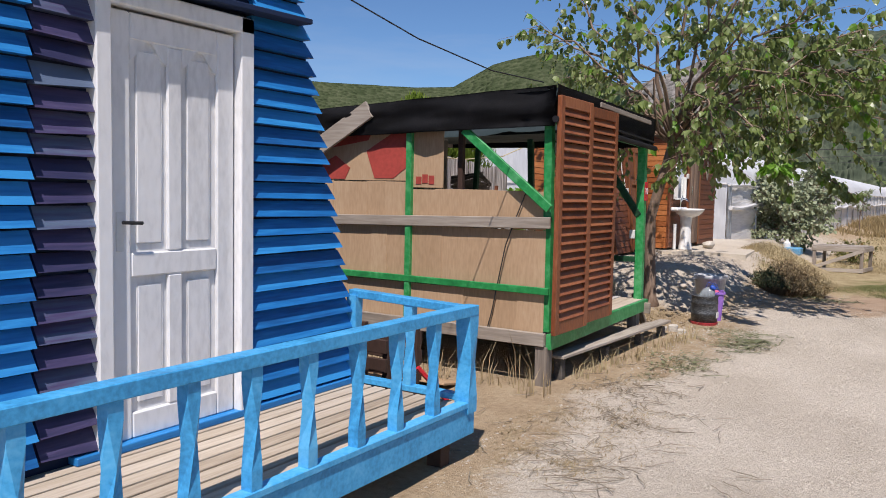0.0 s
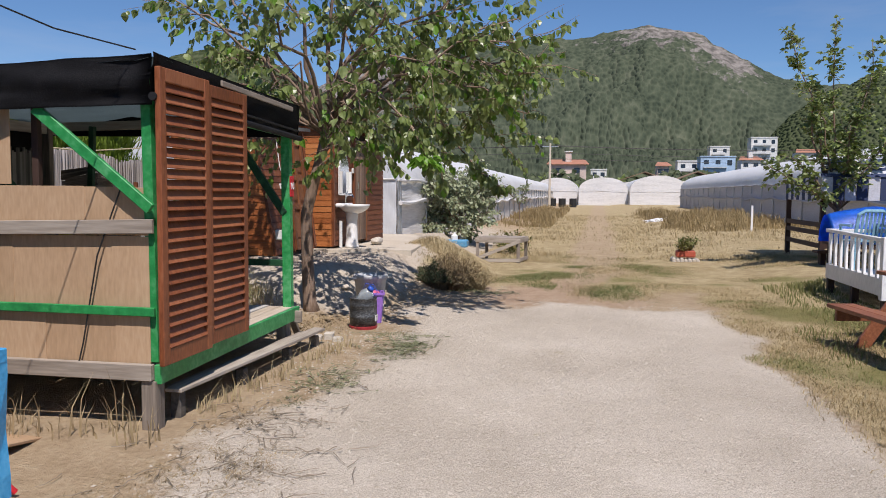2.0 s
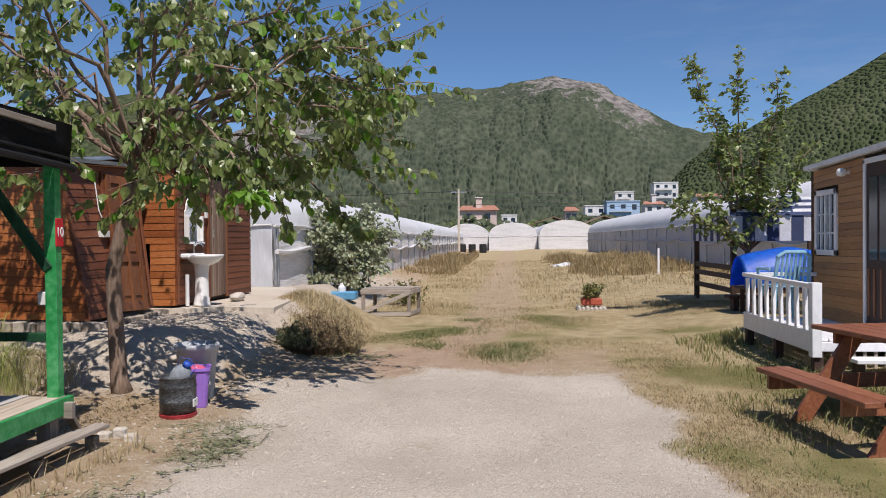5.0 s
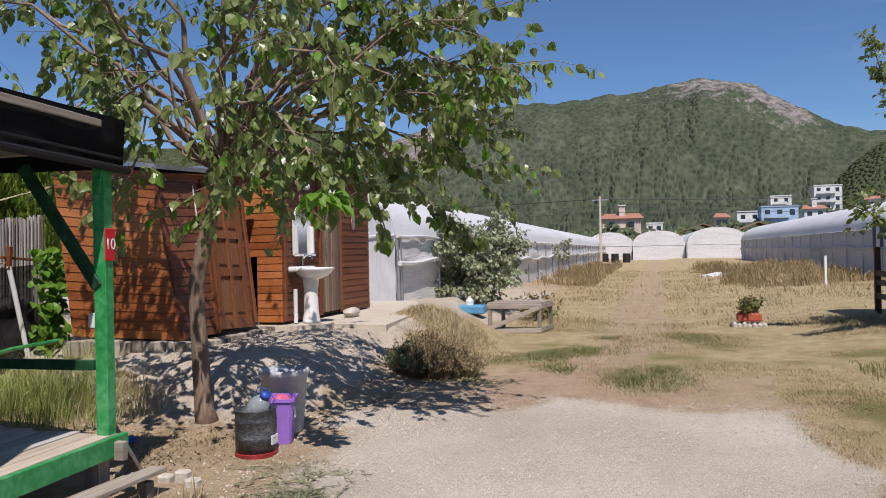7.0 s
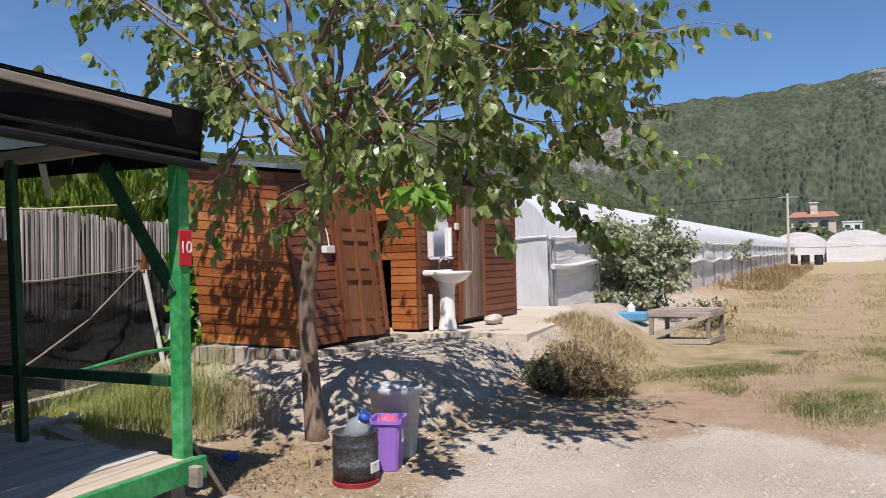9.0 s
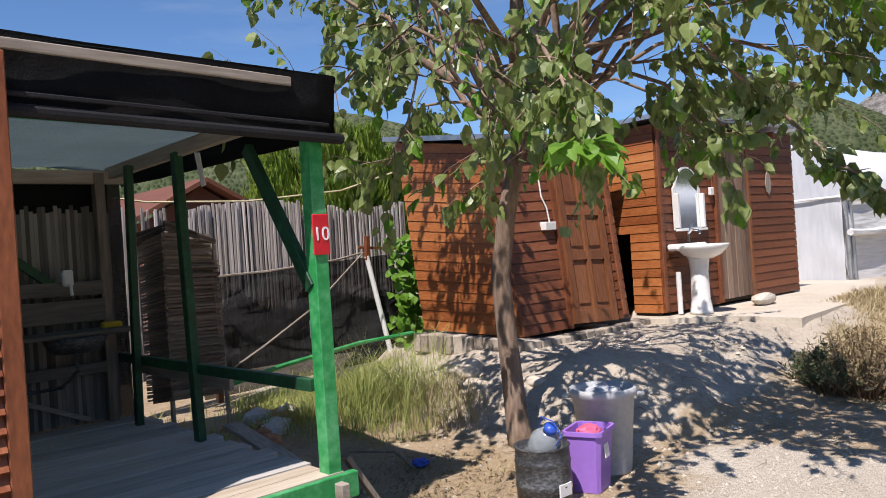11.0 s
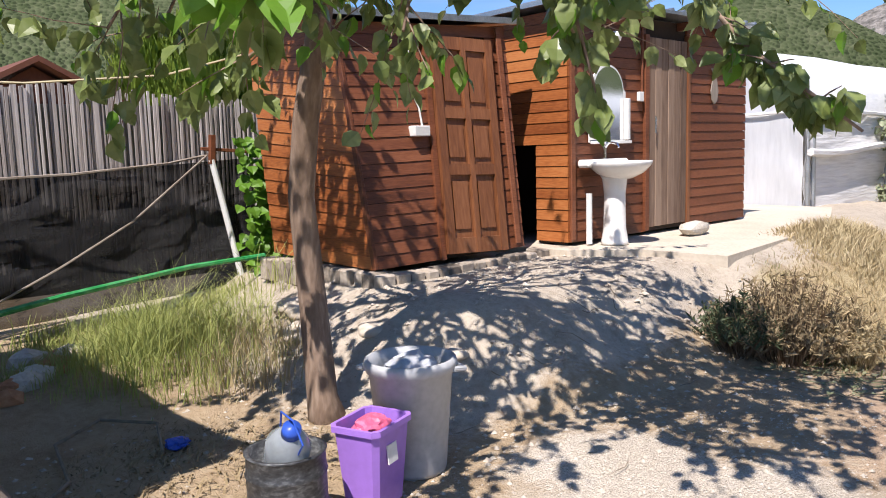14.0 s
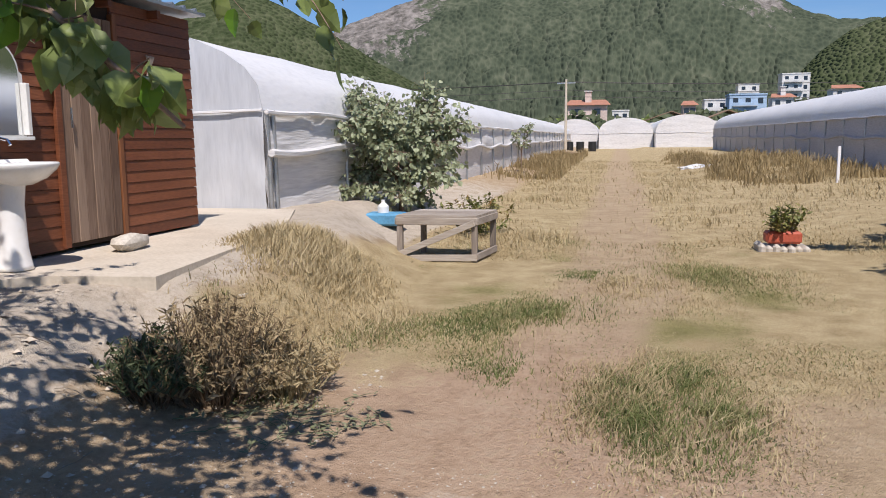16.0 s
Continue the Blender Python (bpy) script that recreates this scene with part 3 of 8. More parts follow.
# far greens carry aerial haze: greyer and bluer than the near slope
M["wood_far"] = hill_material("far wooded slope, haze in colour", ((0.036, 0.048, 0.034), (0.072, 0.088, 0.058), (0.15, 0.16, 0.11)), ((0.09, 0.085, 0.075), (0.29, 0.265, 0.245)), 0.735, 0.15)
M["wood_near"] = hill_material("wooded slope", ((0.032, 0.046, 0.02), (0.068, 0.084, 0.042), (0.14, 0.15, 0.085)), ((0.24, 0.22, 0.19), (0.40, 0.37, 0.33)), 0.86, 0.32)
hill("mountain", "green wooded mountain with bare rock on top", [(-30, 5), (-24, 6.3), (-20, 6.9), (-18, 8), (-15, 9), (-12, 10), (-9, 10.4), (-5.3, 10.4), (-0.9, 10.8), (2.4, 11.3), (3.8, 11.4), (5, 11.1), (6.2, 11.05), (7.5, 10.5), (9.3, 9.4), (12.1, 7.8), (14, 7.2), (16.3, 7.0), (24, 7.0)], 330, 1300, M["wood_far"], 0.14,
     lambda a, f: 0.22 * spot(a, f, 5.5, 0.90, 4.5, 0.22) + 0.32 * spot(a, f, 9.3, 0.86, 1.2, 0.12) + 0.35 * spot(a, f, -16.3, 0.85, 3.8, 0.42) + 0.10 * f, 0.34)
hill("hill_west", "near green scrubby hill", [(-130, 4), (-100, 8), (-80, 10), (-68, 10.2), (-60, 10.8), (-52, 9.6), (-45.5, 7.8), (-41.7, 7.5), (-38, 7.4), (-34.5, 7.3), (-31.8, 7.4), (-29, 9.0), (-26.7, 9.6), (-25.2, 9.9), (-23.6, 9.4), (-22, 8.7), (-20.8, 8.0), (-19.4, 7.3), (-16, 5.2), (-12, 3.0), (-7, 1.0)], 190, 520, M["wood_near"], 0.2, lambda a, f: 0.08 * f, 0.12)
hill("hill_east", "near dark green wooded hill", [(9, 1.0), (11, 3.0), (13, 5.2), (14.6, 6.4), (16.4, 7.0), (18, 7.9), (19.7, 8.7), (22.7, 10.2), (25.5, 11.7), (30, 14), (40, 15), (60, 13), (90, 9), (130, 4)], 230, 620, M["wood_near"], 0.2, lambda a, f: 0.05 * f, 0.10)


# ---- cladding ----
def lerp(a, b, t):
    return Vector(a) + (Vector(b) - Vector(a)) * t


def clad(parent, name, material, a0, a1, b0, b1, n, out, thick=0.022, lip=0.012, gap=0.004, holes=(), jitter=0.0, back=None):
    """Lapped boards from the bottom edge a0-a1 to the top edge b0-b1; holes: (u0, u1, v0, v1) left open."""
    out = Vector(out).normalized()
    rnd = random.Random(len(bpy.data.objects))
    for i in range(n):
        v0, v1 = i / n, (i + 1) / n
        spans = [(0.0, 1.0)]
        for h0, h1, k0, k1 in holes:
            if k0 < (v0 + v1) / 2 < k1:
                nxt = []
                for s0, s1 in spans:
                    if h1 <= s0 or h0 >= s1:
                        nxt.append((s0, s1))
                    else:
                        if h0 > s0:
                            nxt.append((s0, h0))
                        if h1 < s1:
                            nxt.append((h1, s1))
                spans = nxt
        for s0, s1 in spans:
            lo0, lo1 = lerp(lerp(a0, b0, v0), lerp(a1, b1, v0), s0), lerp(lerp(a0, b0, v0), lerp(a1, b1, v0), s1)
            hi0, hi1 = lerp(lerp(a0, b0, v1), lerp(a1, b1, v1), s0), lerp(lerp(a0, b0, v1), lerp(a1, b1, v1), s1)
            up = (hi0 - lo0).normalized()
            j0, j1 = rnd.uniform(-jitter, jitter), rnd.uniform(-jitter, jitter)
            hi0, hi1 = hi0 - up * gap, hi1 - up * gap
            lo0, lo1 = lo0 + up * j0, lo1 + up * j1
            bm = bmesh.new()
            vs = [bm.verts.new(p) for p in (lo0, lo1, hi1, hi0, lo0 + out * (thick + lip), lo1 + out * (thick + lip), hi1 + out * thick, hi0 + out * thick)]
            for f in ((3, 2, 1, 0), (4, 5, 6, 7), (0, 1, 5, 4), (1, 2, 6, 5), (2, 3, 7, 6), (3, 0, 4, 7)):
                bm.faces.new([vs[k] for k in f])
            bmesh.ops.recalc_face_normals(bm, faces=bm.faces)
            part(name, bm, material, parent)


def backing(parent, material, a0, a1, b0, b1, out, thick=0.05, name="wall"):
    bm = prism(bmesh.new(), [Vector(p) - Vector(out).normalized() * 0.003 for p in (a0, a1, b1, b0)], Vector(out).normalized() * -thick)
    return part(name, bm, material, parent)


# ---- blue cabin ----
FX = -3.35
cabin = thing("blue_cabin", (FX - 1.5, 2.7, 0.36), "blue slatted A-frame cabin with a white door and deck", "cabin")


def blue_edge(z, side):
    return 2.7 + side * (1.52 - (z - 0.36) * 0.255)


def blue_wall(y0, y1, z0, z1, x=FX):
    """The wall behind the slats, as one slab."""
    backing(cabin, M["navy"], (x, y0[0], z0), (x, y1[0], z0), (x, y0[1], z1), (x, y1[1], z1), (1, 0, 0))


TOPZ = 3.6
clad(cabin, "slat", M["blue"], (FX, 3.2, 0.42), (FX, blue_edge(0.42, 1), 0.42), (FX, 3.2, TOPZ), (FX, blue_edge(TOPZ, 1), TOPZ), 30, (1, 0, 0), 0.012, 0.05, 0.012, jitter=0.006)
clad(cabin, "slat", M["purple"], (FX, 1.94, 0.42), (FX, 2.22, 0.42), (FX, 1.94, 2.6), (FX, 2.22, 2.6), 21, (1, 0, 0), 0.012, 0.05, 0.012, jitter=0.012)
clad(cabin, "slat", M["blue"], (FX + 0.02, blue_edge(0.42, -1), 0.42), (FX + 0.02, 1.92, 0.42), (FX + 0.02, blue_edge(2.6, -1), 2.6), (FX + 0.02, 1.92, 2.6), 21, (1, 0, 0), 0.012, 0.05, 0.012, jitter=0.006)
# slats above the door: the eave's shade is in their navy
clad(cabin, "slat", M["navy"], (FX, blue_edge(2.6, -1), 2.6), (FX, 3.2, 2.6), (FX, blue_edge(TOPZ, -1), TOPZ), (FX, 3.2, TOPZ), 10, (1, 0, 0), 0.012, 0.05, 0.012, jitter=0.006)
blue_wall((3.19, 3.19), (blue_edge(0.36, 1), blue_edge(TOPZ, 1)), 0.36, TOPZ)
blue_wall((blue_edge(0.36, -1), blue_edge(2.58, -1)), (2.23, 2.23), 0.36, 2.58)
blue_wall((blue_edge(2.58, -1), blue_edge(TOPZ, -1)), (3.185, 3.185), 2.58, TOPZ)
for side in (-1, 1):
    a, b = blue_edge(0.36, side), blue_edge(TOPZ, side)
    backing(cabin, M["blue"], (FX - 0.06, a, 0.36), (FX - 3.2, a, 0.36), (FX - 0.06, b, TOPZ), (FX - 3.2, b, TOPZ), (0, side, 0.25), 0.04, "side_wall")
backing(cabin, M["navy"], (FX - 3.2, 1.2, 0.36), (FX - 3.2, 4.2, 0.36), (FX - 3.2, 2.0, TOPZ), (FX - 3.2, 3.4, TOPZ), (-1, 0, 0), 0.04, "back_wall")
part("floor", one_box(FX - 3.2, FX, 1.2, 4.2, 0.30, 0.36), M["navy"], cabin)
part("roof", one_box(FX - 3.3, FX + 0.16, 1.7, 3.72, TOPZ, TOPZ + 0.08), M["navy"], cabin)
part("eave_board", one_beam((FX + 0.07, 2.0, 2.585), (FX + 0.07, 3.6, 2.63), 0.13, 0.03), M["navy"], cabin)
for y in (1.4, 2.7, 4.0):
    part("pier", one_box(FX - 0.2, FX - 0.05, y - 0.08, y + 0.08, -0.1, 0.30), M["dark_wood"], cabin)
    part("pier", one_box(FX - 3.1, FX - 2.9, y - 0.08, y + 0.08, -0.1, 0.30), M["dark_wood"], cabin)

# the white door and its frame
door = part("door", one_box(FX - 0.03, FX + 0.005, 2.31, 3.085, 0.40, 2.47), M["white_paint"], cabin, "white panelled door, closed")
for y0, y1, z0, z1 in ((2.31, 2.43, 0.40, 2.47), (2.965, 3.085, 0.40, 2.47), (2.645, 2.735, 0.53, 1.20), (2.645, 2.735, 1.32, 2.34), (2.43, 2.965, 0.40, 0.53), (2.43, 2.965, 1.20, 1.32), (2.43, 2.965, 2.34, 2.47)):
    part("stile", one_box(FX + 0.005, FX + 0.028, y0, y1, z0, z1, 0.008), M["white_paint"], door)
for y0 in (2.47, 2.775):
    for z0, z1 in ((0.57, 1.16), (1.36, 2.30)):
        part("door_panel", one_box(FX + 0.005, FX + 0.015, y0, y0 + 0.15, z0, z1, 0.008), M["white_paint"], door)
for y0 in (2.43, 2.735):
    w = 0.23 if y0 > 2.5 else 0.215
    arc = [(FX + 0.005, y0 + w * f, 2.345 - 0.10 * (0.5 + 0.5 * math.cos(2 * math.pi * f))) for f in np.linspace(0, 1, 11)]
    part("arched_rail", prism(bmesh.new(), arc + [(FX + 0.005, y0 + w, 2.35), (FX + 0.005, y0, 2.35)], (0.018, 0, 0)), M["white_paint"], door)
part("door_handle", rod(bmesh.new(), (FX + 0.06, 2.36, 1.47), (FX + 0.06, 2.47, 1.465), 0.009), M["cable"], door, "dark metal handle")
part("handle_plate", one_box(FX + 0.028, FX + 0.034, 2.345, 2.385, 1.33, 1.52, 0.002), M["white_plastic"], door)
for y0, y1, z0, z1 in ((2.22, 2.30, 0.38, 2.57), (3.095, 3.19, 0.38, 2.57), (2.22, 3.19, 2.485, 2.57)):
    part("door_frame", one_box(FX - 0.05, FX + 0.075, y0, y1, z0, z1, 0.006), M["white_paint"], cabin)

# the deck and its rail
deck = thing("front_deck", (-2.9, 2.6, 0.36), "pale board deck with light blue wooden railing", "deck")
for i in range(8):
    x0 = -3.34 + i * 0.112
    part("plank", one_box(x0, x0 + 0.090, 0.6, 4.12, 0.335, 0.36, 0.004), M["deck"], deck)
part("rim", one_box(-2.445, -2.395, 0.6, 4.19, 0.16, 0.335), M["sky_blue"], deck)
part("rim", one_box(-3.34, -2.45, 4.125, 4.175, 0.16, 0.335), M["sky_blue"], deck)
part("sill_board", one_box(-3.345, -3.27, 2.1, 4.12, 0.362, 0.40), M["blue"], deck)
part("sole_rail", one_beam((-2.42, 0.6, 0.355), (-2.42, 4.18, 0.355), 0.075, 0.035), M["sky_blue"], deck)
part("sole_rail", one_beam((-3.33, 4.15, 0.385), (-2.46, 4.15, 0.385), 0.07, 0.04), M["sky_blue"], deck)
part("handrail", one_beam((-2.42, 0.6, 0.935), (-2.42, 4.19, 0.930), 0.085, 0.062), M["sky_blue"], deck)
part("handrail", one_beam((-3.34, 4.15, 0.96), (-2.465, 4.15, 0.93), 0.075, 0.05), M["sky_blue"], deck)


def baluster(x, y, z0, z1, w=0.062, twist=0.7):
    """A square baluster, chamfered off at its middle like turned wood."""
    bm = bmesh.new()
    rings = []
    for z, a, s in ((z0, 0, 1.0), (z0 + 0.10, 0, 1.0), (z0 + 0.30, twist, 0.86), (z1 - 0.08, 0, 1.0), (z1, 0, 1.0)):
        rings.append([bm.verts.new((x + s * w / 1.414 * math.cos(a + math.pi / 4 + k * math.pi / 2), y + s * w / 1.414 * math.sin(a + math.pi / 4 + k * math.pi / 2), z)) for k in range(4)])
    for a, b in zip(rings, rings[1:]):
        for k in range(4):
            bm.faces.new((a[k], a[(k + 1) % 4], b[(k + 1) % 4], b[k]))
    bm.faces.new(rings[0][::-1])
    bm.faces.new(rings[-1])
    part("baluster", bm, M["sky_blue"], deck)


for y in (0.98, 1.33, 1.68, 2.02, 2.35, 2.70, 3.06, 3.39, 3.75):
    baluster(-2.42, y, 0.36, 0.91)
baluster(-2.43, 4.14, 0.30, 0.92, 0.10, 0.25)
baluster(-3.30, 4.13, 0.36, 0.95, 0.075, 0.1)
baluster(-2.86, 4.15, 0.39, 0.93)
for x, y in ((-2.5, 3.95), (-2.5, 0.9), (-3.25, 3.95)):
    part("leg", one_box(x - 0.05, x + 0.05, y - 0.05, y + 0.05, -0.05, 0.33), M["dark_wood"], deck)


# ---- kiosk number ten ----
kiosk = thing("open_stall", (-4.15, 7.45, 0.05), "open green-framed stall with black cloth roof and cardboard side", "stall")
KX0, KX1, KY0, KY1, KZ = -5.55, -2.75, 6.05, 8.88, 0.47
KX2 = KX1 - 0.125  # the front runs slightly askew: its far end stands further back
for i in range(20):
    x0 = KX0 + 0.02 + i * 0.139
    z = KZ + 0.004 * math.sin(i * 2.3)
    x1, ya, yb = x0 - 0.115 * i / 19, KY0 + 0.03, KY1 - 0.02 + 0.03 * math.sin(i * 3.7)
    # the two front boards carry the sunlit strip's warm tone in their colour
    part("floor_board", prism(bmesh.new(), [(x0, ya, z - 0.03), (x0 + 0.127, ya, z - 0.03), (x1 + 0.127, yb, z - 0.03), (x1, yb, z - 0.03)], (0, 0, 0.03)), M["deck"] if i > 17 else M["kiosk_floor"], kiosk)
part("front_beam", one_beam((KX1, KY0 - 0.02, 0.405), (KX2, KY1 + 0.08, 0.395), 0.05, 0.13), M["green"], kiosk)
part("side_beam", one_beam((KX0, KY0 - 0.03, 0.42), (KX1 - 0.03, KY0 - 0.03, 0.42), 0.05, 0.11), M["grey_wood_x"], kiosk)
part("back_beam", one_beam((KX0, KY0, 0.38), (KX0, KY1, 0.38), 0.06, 0.12), M["grey_wood_y"], kiosk)
part("side_beam", one_beam((KX0, KY1 - 0.05, 0.37), (KX1 - 0.03, KY1 - 0.05, 0.37), 0.05, 0.12), M["grey_wood_x"], kiosk)
for x, y in ((KX1 - 0.06, KY0 + 0.02), (-4.15, KY0 + 0.02), (KX0 + 0.1, KY0 + 0.05), (KX2 - 0.08, KY1 - 0.1), (-4.15, KY1 - 0.1), (KX0 + 0.1, KY1 - 0.1)):
    part("leg", one_box(x - 0.055, x + 0.055, y - 0.055, y + 0.055, -0.06, 0.36), M["grey_wood_z"], kiosk)
part("corner_post", one_beam((-2.925, 8.84, 0.45), (-2.945, 8.86, 2.24), 0.09, 0.08, (0, 1, 0)), M["green"], kiosk)
part("corner_post", one_beam((-2.80, 6.10, 0.48), (-2.82, 6.08, 2.40), 0.07, 0.07, (0, 1, 0)), M["green"], kiosk)
# inner posts, braces and side rail take the darker green
part("post", one_beam((-4.22, 8.74, 0.47), (-4.30, 8.74, 2.30), 0.07, 0.055, (0, 1, 0)), M["green_dark"], kiosk)
part("post", one_beam((-5.10, 8.70, 0.47), (-5.00, 8.70, 2.30), 0.06, 0.05, (0, 1, 0)), M["green_dark"], kiosk)
part("post", one_beam((-4.20, 6.04, 0.36), (-4.20, 6.04, 2.30), 0.06, 0.05, (0, 1, 0)), M["green"], kiosk)
part("post", one_beam((-5.50, 8.66, 0.45), (-5.50, 8.66, 2.30), 0.09, 0.07, (0, 1, 0)), M["grey_wood_z"], kiosk)
part("post", one_beam((-5.30, 7.87, 0.47), (-5.30, 7.87, 1.14), 0.10, 0.08, (0, 1, 0)), M["green_dark"], kiosk)
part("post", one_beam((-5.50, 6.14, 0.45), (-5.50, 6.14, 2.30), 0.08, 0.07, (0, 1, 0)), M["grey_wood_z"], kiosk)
part("brace", one_beam((-2.95, 8.82, 1.42), (-3.50, 8.80, 2.22), 0.045, 0.075), M["green_dark"], kiosk)
part("brace", one_beam((-5.46, 7.42, 2.22), (-5.44, 8.28, 1.50), 0.04, 0.06), M["green_dark"], kiosk)
part("brace", one_beam((-2.76, 6.0, 1.52), (-3.60, 6.0, 2.19), 0.035, 0.075), M["green"], kiosk)
part("side_rail", one_beam((-2.97, 8.80, 0.92), (-5.45, 8.73, 0.93), 0.045, 0.065), M["green_dark"], kiosk)
part("side_rail", one_beam((-3.95, 8.84, 0.83), (-5.45, 8.84, 0.84), 0.03, 0.07), M["grey_wood_x"], kiosk)
# roof frame and cloth
for y in (6.1, 8.76):
    part("rafter", one_beam((KX0, y, 2.30), ((KX1 if y < 7 else KX2) - 0.02, y, 2.34), 0.05, 0.09), M["grey_wood_x"], kiosk)
part("rafter", one_beam((KX0 + 0.05, 6.05, 2.27), (KX0 + 0.05, 8.85, 2.27), 0.05, 0.10), M["grey_wood_y"], kiosk)
part("front_plate", one_beam((KX1 - 0.06, 6.05, 2.26), (KX2 - 0.06, 8.88, 2.22), 0.05, 0.06), M["green"], kiosk)


def cloth(parent, name, material, corners, n=22, sag=0.04, wave=0.012, seed=0.0, out=(0, 0, 1)):
    """A hanging cloth over four corners, in folds."""
    a, b, c, d = (Vector(p) for p in corners)
    bm = bmesh.new()
    grid = []
    for j in range(n + 1):
        v = j / n
        row = []
        for i in range(n + 1):
            u = i / n
            p = (a * (1 - u) + b * u) * (1 - v) + (d * (1 - u) + c * u) * v
            w = wave * noise.noise(Vector((p.x * 2.2 + seed, p.y * 2.2, p.z * 7))) + 0.4 * wave * noise.noise(Vector((p.x * 7, p.y * 7, p.z * 13 + seed)))
            row.append(bm.verts.new(p + Vector(out) * w * 2 - Vector((0, 0, sag * 16 * u * (1 - u) * v * (1 - v)))))
        grid.append(row)
    for j in range(n):
        for i in range(n):
            bm.faces.new((grid[j][i], grid[j][i + 1], grid[j + 1][i + 1], grid[j + 1][i]))
    bmesh.ops.solidify(bm, geom=list(bm.faces), thickness=0.006)
    return part(name, bm, material, parent, smooth=True)


cloth(kiosk, "roof_cloth", M["under_cloth"], ((KX0 - 0.2, 5.98, 2.38), (KX1 + 0.03, 5.98, 2.50), (KX2 + 0.03, 8.95, 2.48), (KX0 - 0.2, 8.95, 2.36)), 24, 0.05, 0.02)
cloth(kiosk, "valance", M["black_cloth"], ((KX1 + 0.02, 5.97, 2.26), (KX2 + 0.02, 8.95, 2.185), (KX2 + 0.035, 8.96, 2.51), (KX1 + 0.035, 5.97, 2.54)), 24, 0.0, 0.012, 6.0, (1, 0, 0))
cloth(kiosk, "valance", M["black_cloth"], ((KX0 - 0.2, 5.96, 2.14), (KX1 + 0.02, 5.96, 2.20), (KX1 + 0.03, 5.97, 2.53), (KX0 - 0.2, 5.97, 2.41)), 24, 0.0, 0.03, 8.0, (0, 1, 0))
cloth(kiosk, "valance", M["black_cloth"], ((KX0 - 0.2, 8.93, 2.22), (KX2 + 0.02, 8.95, 2.195), (KX2 + 0.03, 8.955, 2.51), (KX0 - 0.2, 8.93, 2.39)), 20, 0.0, 0.02, 9.0, (0, 1, 0))
cloth(kiosk, "back_cloth", M["black_cloth"], ((KX0 - 0.02, 6.10, 2.0), (KX0 - 0.02, 8.75, 2.0), (KX0 - 0.02, 8.75, 2.32), (KX0 - 0.02, 6.10, 2.32)), 14, 0.0, 0.02, 12.0, (1, 0, 0))
part("valance_batten", one_beam((KX1 + 0.013, 7.0, 2.475), (KX2 + 0.067, 8.68, 2.45), 0.018, 0.045), M["grey_wood_y"], kiosk)
part("valance_batten", one_beam((KX1 - 0.005, 7.3, 2.285), (KX2 + 0.05, 8.9, 2.25), 0.015, 0.02), M["black_cloth"], kiosk)
part("valance_hem", rod(bmesh.new(), (KX1 + 0.03, 5.97, 2.255), (KX2 + 0.03, 8.99, 2.185), 0.028), M["black_cloth"], kiosk)


# cardboard side with its rails
def sheet_y(name, material, x0, x1, z0, z1, y, label=""):
    return part(name, one_box(x0, x1 + 0.016, y, y + 0.006, z0, z1, 0.001), material, kiosk, label)


for k, (x0, x1) in enumerate(((-5.52, -5.14), (-5.13, -4.93), (-4.92, -4.72), (-4.71, -4.50), (-4.49, -4.22), (-4.18, -3.94), (-3.93, -3.30), (-3.29, -2.96), (-2.955, -2.83))):
    top = 1.735 if x1 < -4.2 else 1.67
    sheet_y("cardboard_sheet", M["cardboard"], x0, x1, 1.34, top - 0.004 * (k % 3), 6.055 + 0.004 * (k % 2))
for k, (x0, x1) in enumerate(((-5.52, -5.05), (-5.04, -4.66), (-4.65, -4.48), (-4.47, -4.22), (-4.18, -3.86), (-3.85, -3.10), (-3.09, -2.83))):
    sheet_y("cardboard_sheet", M["cardboard"], x0, x1, 0.80, 1.335, 6.056 + 0.004 * (k % 2))
for k, (x0, x1) in enumerate(((-5.52, -4.95), (-4.94, -4.22), (-4.18, -3.62), (-3.61, -3.08), (-3.07, -2.83))):
    sheet_y("cardboard_sheet", M["cardboard"], x0, x1, 0.47, 0.795, 6.055 + 0.005 * (k % 2))
sheet_y("carton_sheet", M["cardboard"], -5.50, -4.23, 1.74, 2.22, 6.062, "opened carton with red printing")
sheet_y("carton_sheet", M["cardboard"], -4.18, -3.86, 1.68, 2.20, 6.060)
card_red = [prism(bmesh.new(), pts, (0, -0.003, 0)) for pts in (
    [(-5.48, 6.060, 1.75), (-4.98, 6.060, 1.75), (-4.92, 6.060, 1.86), (-5.10, 6.060, 1.98), (-5.48, 6.060, 1.80)],
    [(-4.62, 6.060, 1.76), (-4.40, 6.060, 1.76), (-4.23, 6.060, 1.88), (-4.23, 6.060, 2.20), (-4.42, 6.060, 2.18), (-4.72, 6.060, 2.02)],
    [(-5.2, 6.060, 2.05), (-4.7, 6.060, 2.12), (-4.65, 6.060, 2.21), (-5.2, 6.060, 2.21)])]
for bm in card_red:
    part("printed_shape", bm, M["carton_red"], kiosk)
for x0, x1, z0, z1 in ((-4.14, -4.08, 1.71, 1.78), (-4.07, -4.01, 1.72, 1.80), (-4.00, -3.94, 1.71, 1.79)):
    part("printed_mark", one_box(x0, x1, 6.055, 6.059, z0, z1, 0), M["carton_red"], kiosk)
part("side_board", one_beam((-5.55, 6.02, 1.345), (-2.76, 6.02, 1.405), 0.03, 0.095), M["grey_wood_x"], kiosk)
part("side_batten", one_beam((-5.55, 6.025, 0.84), (-2.76, 6.025, 0.83), 0.03, 0.06), M["green"], kiosk)
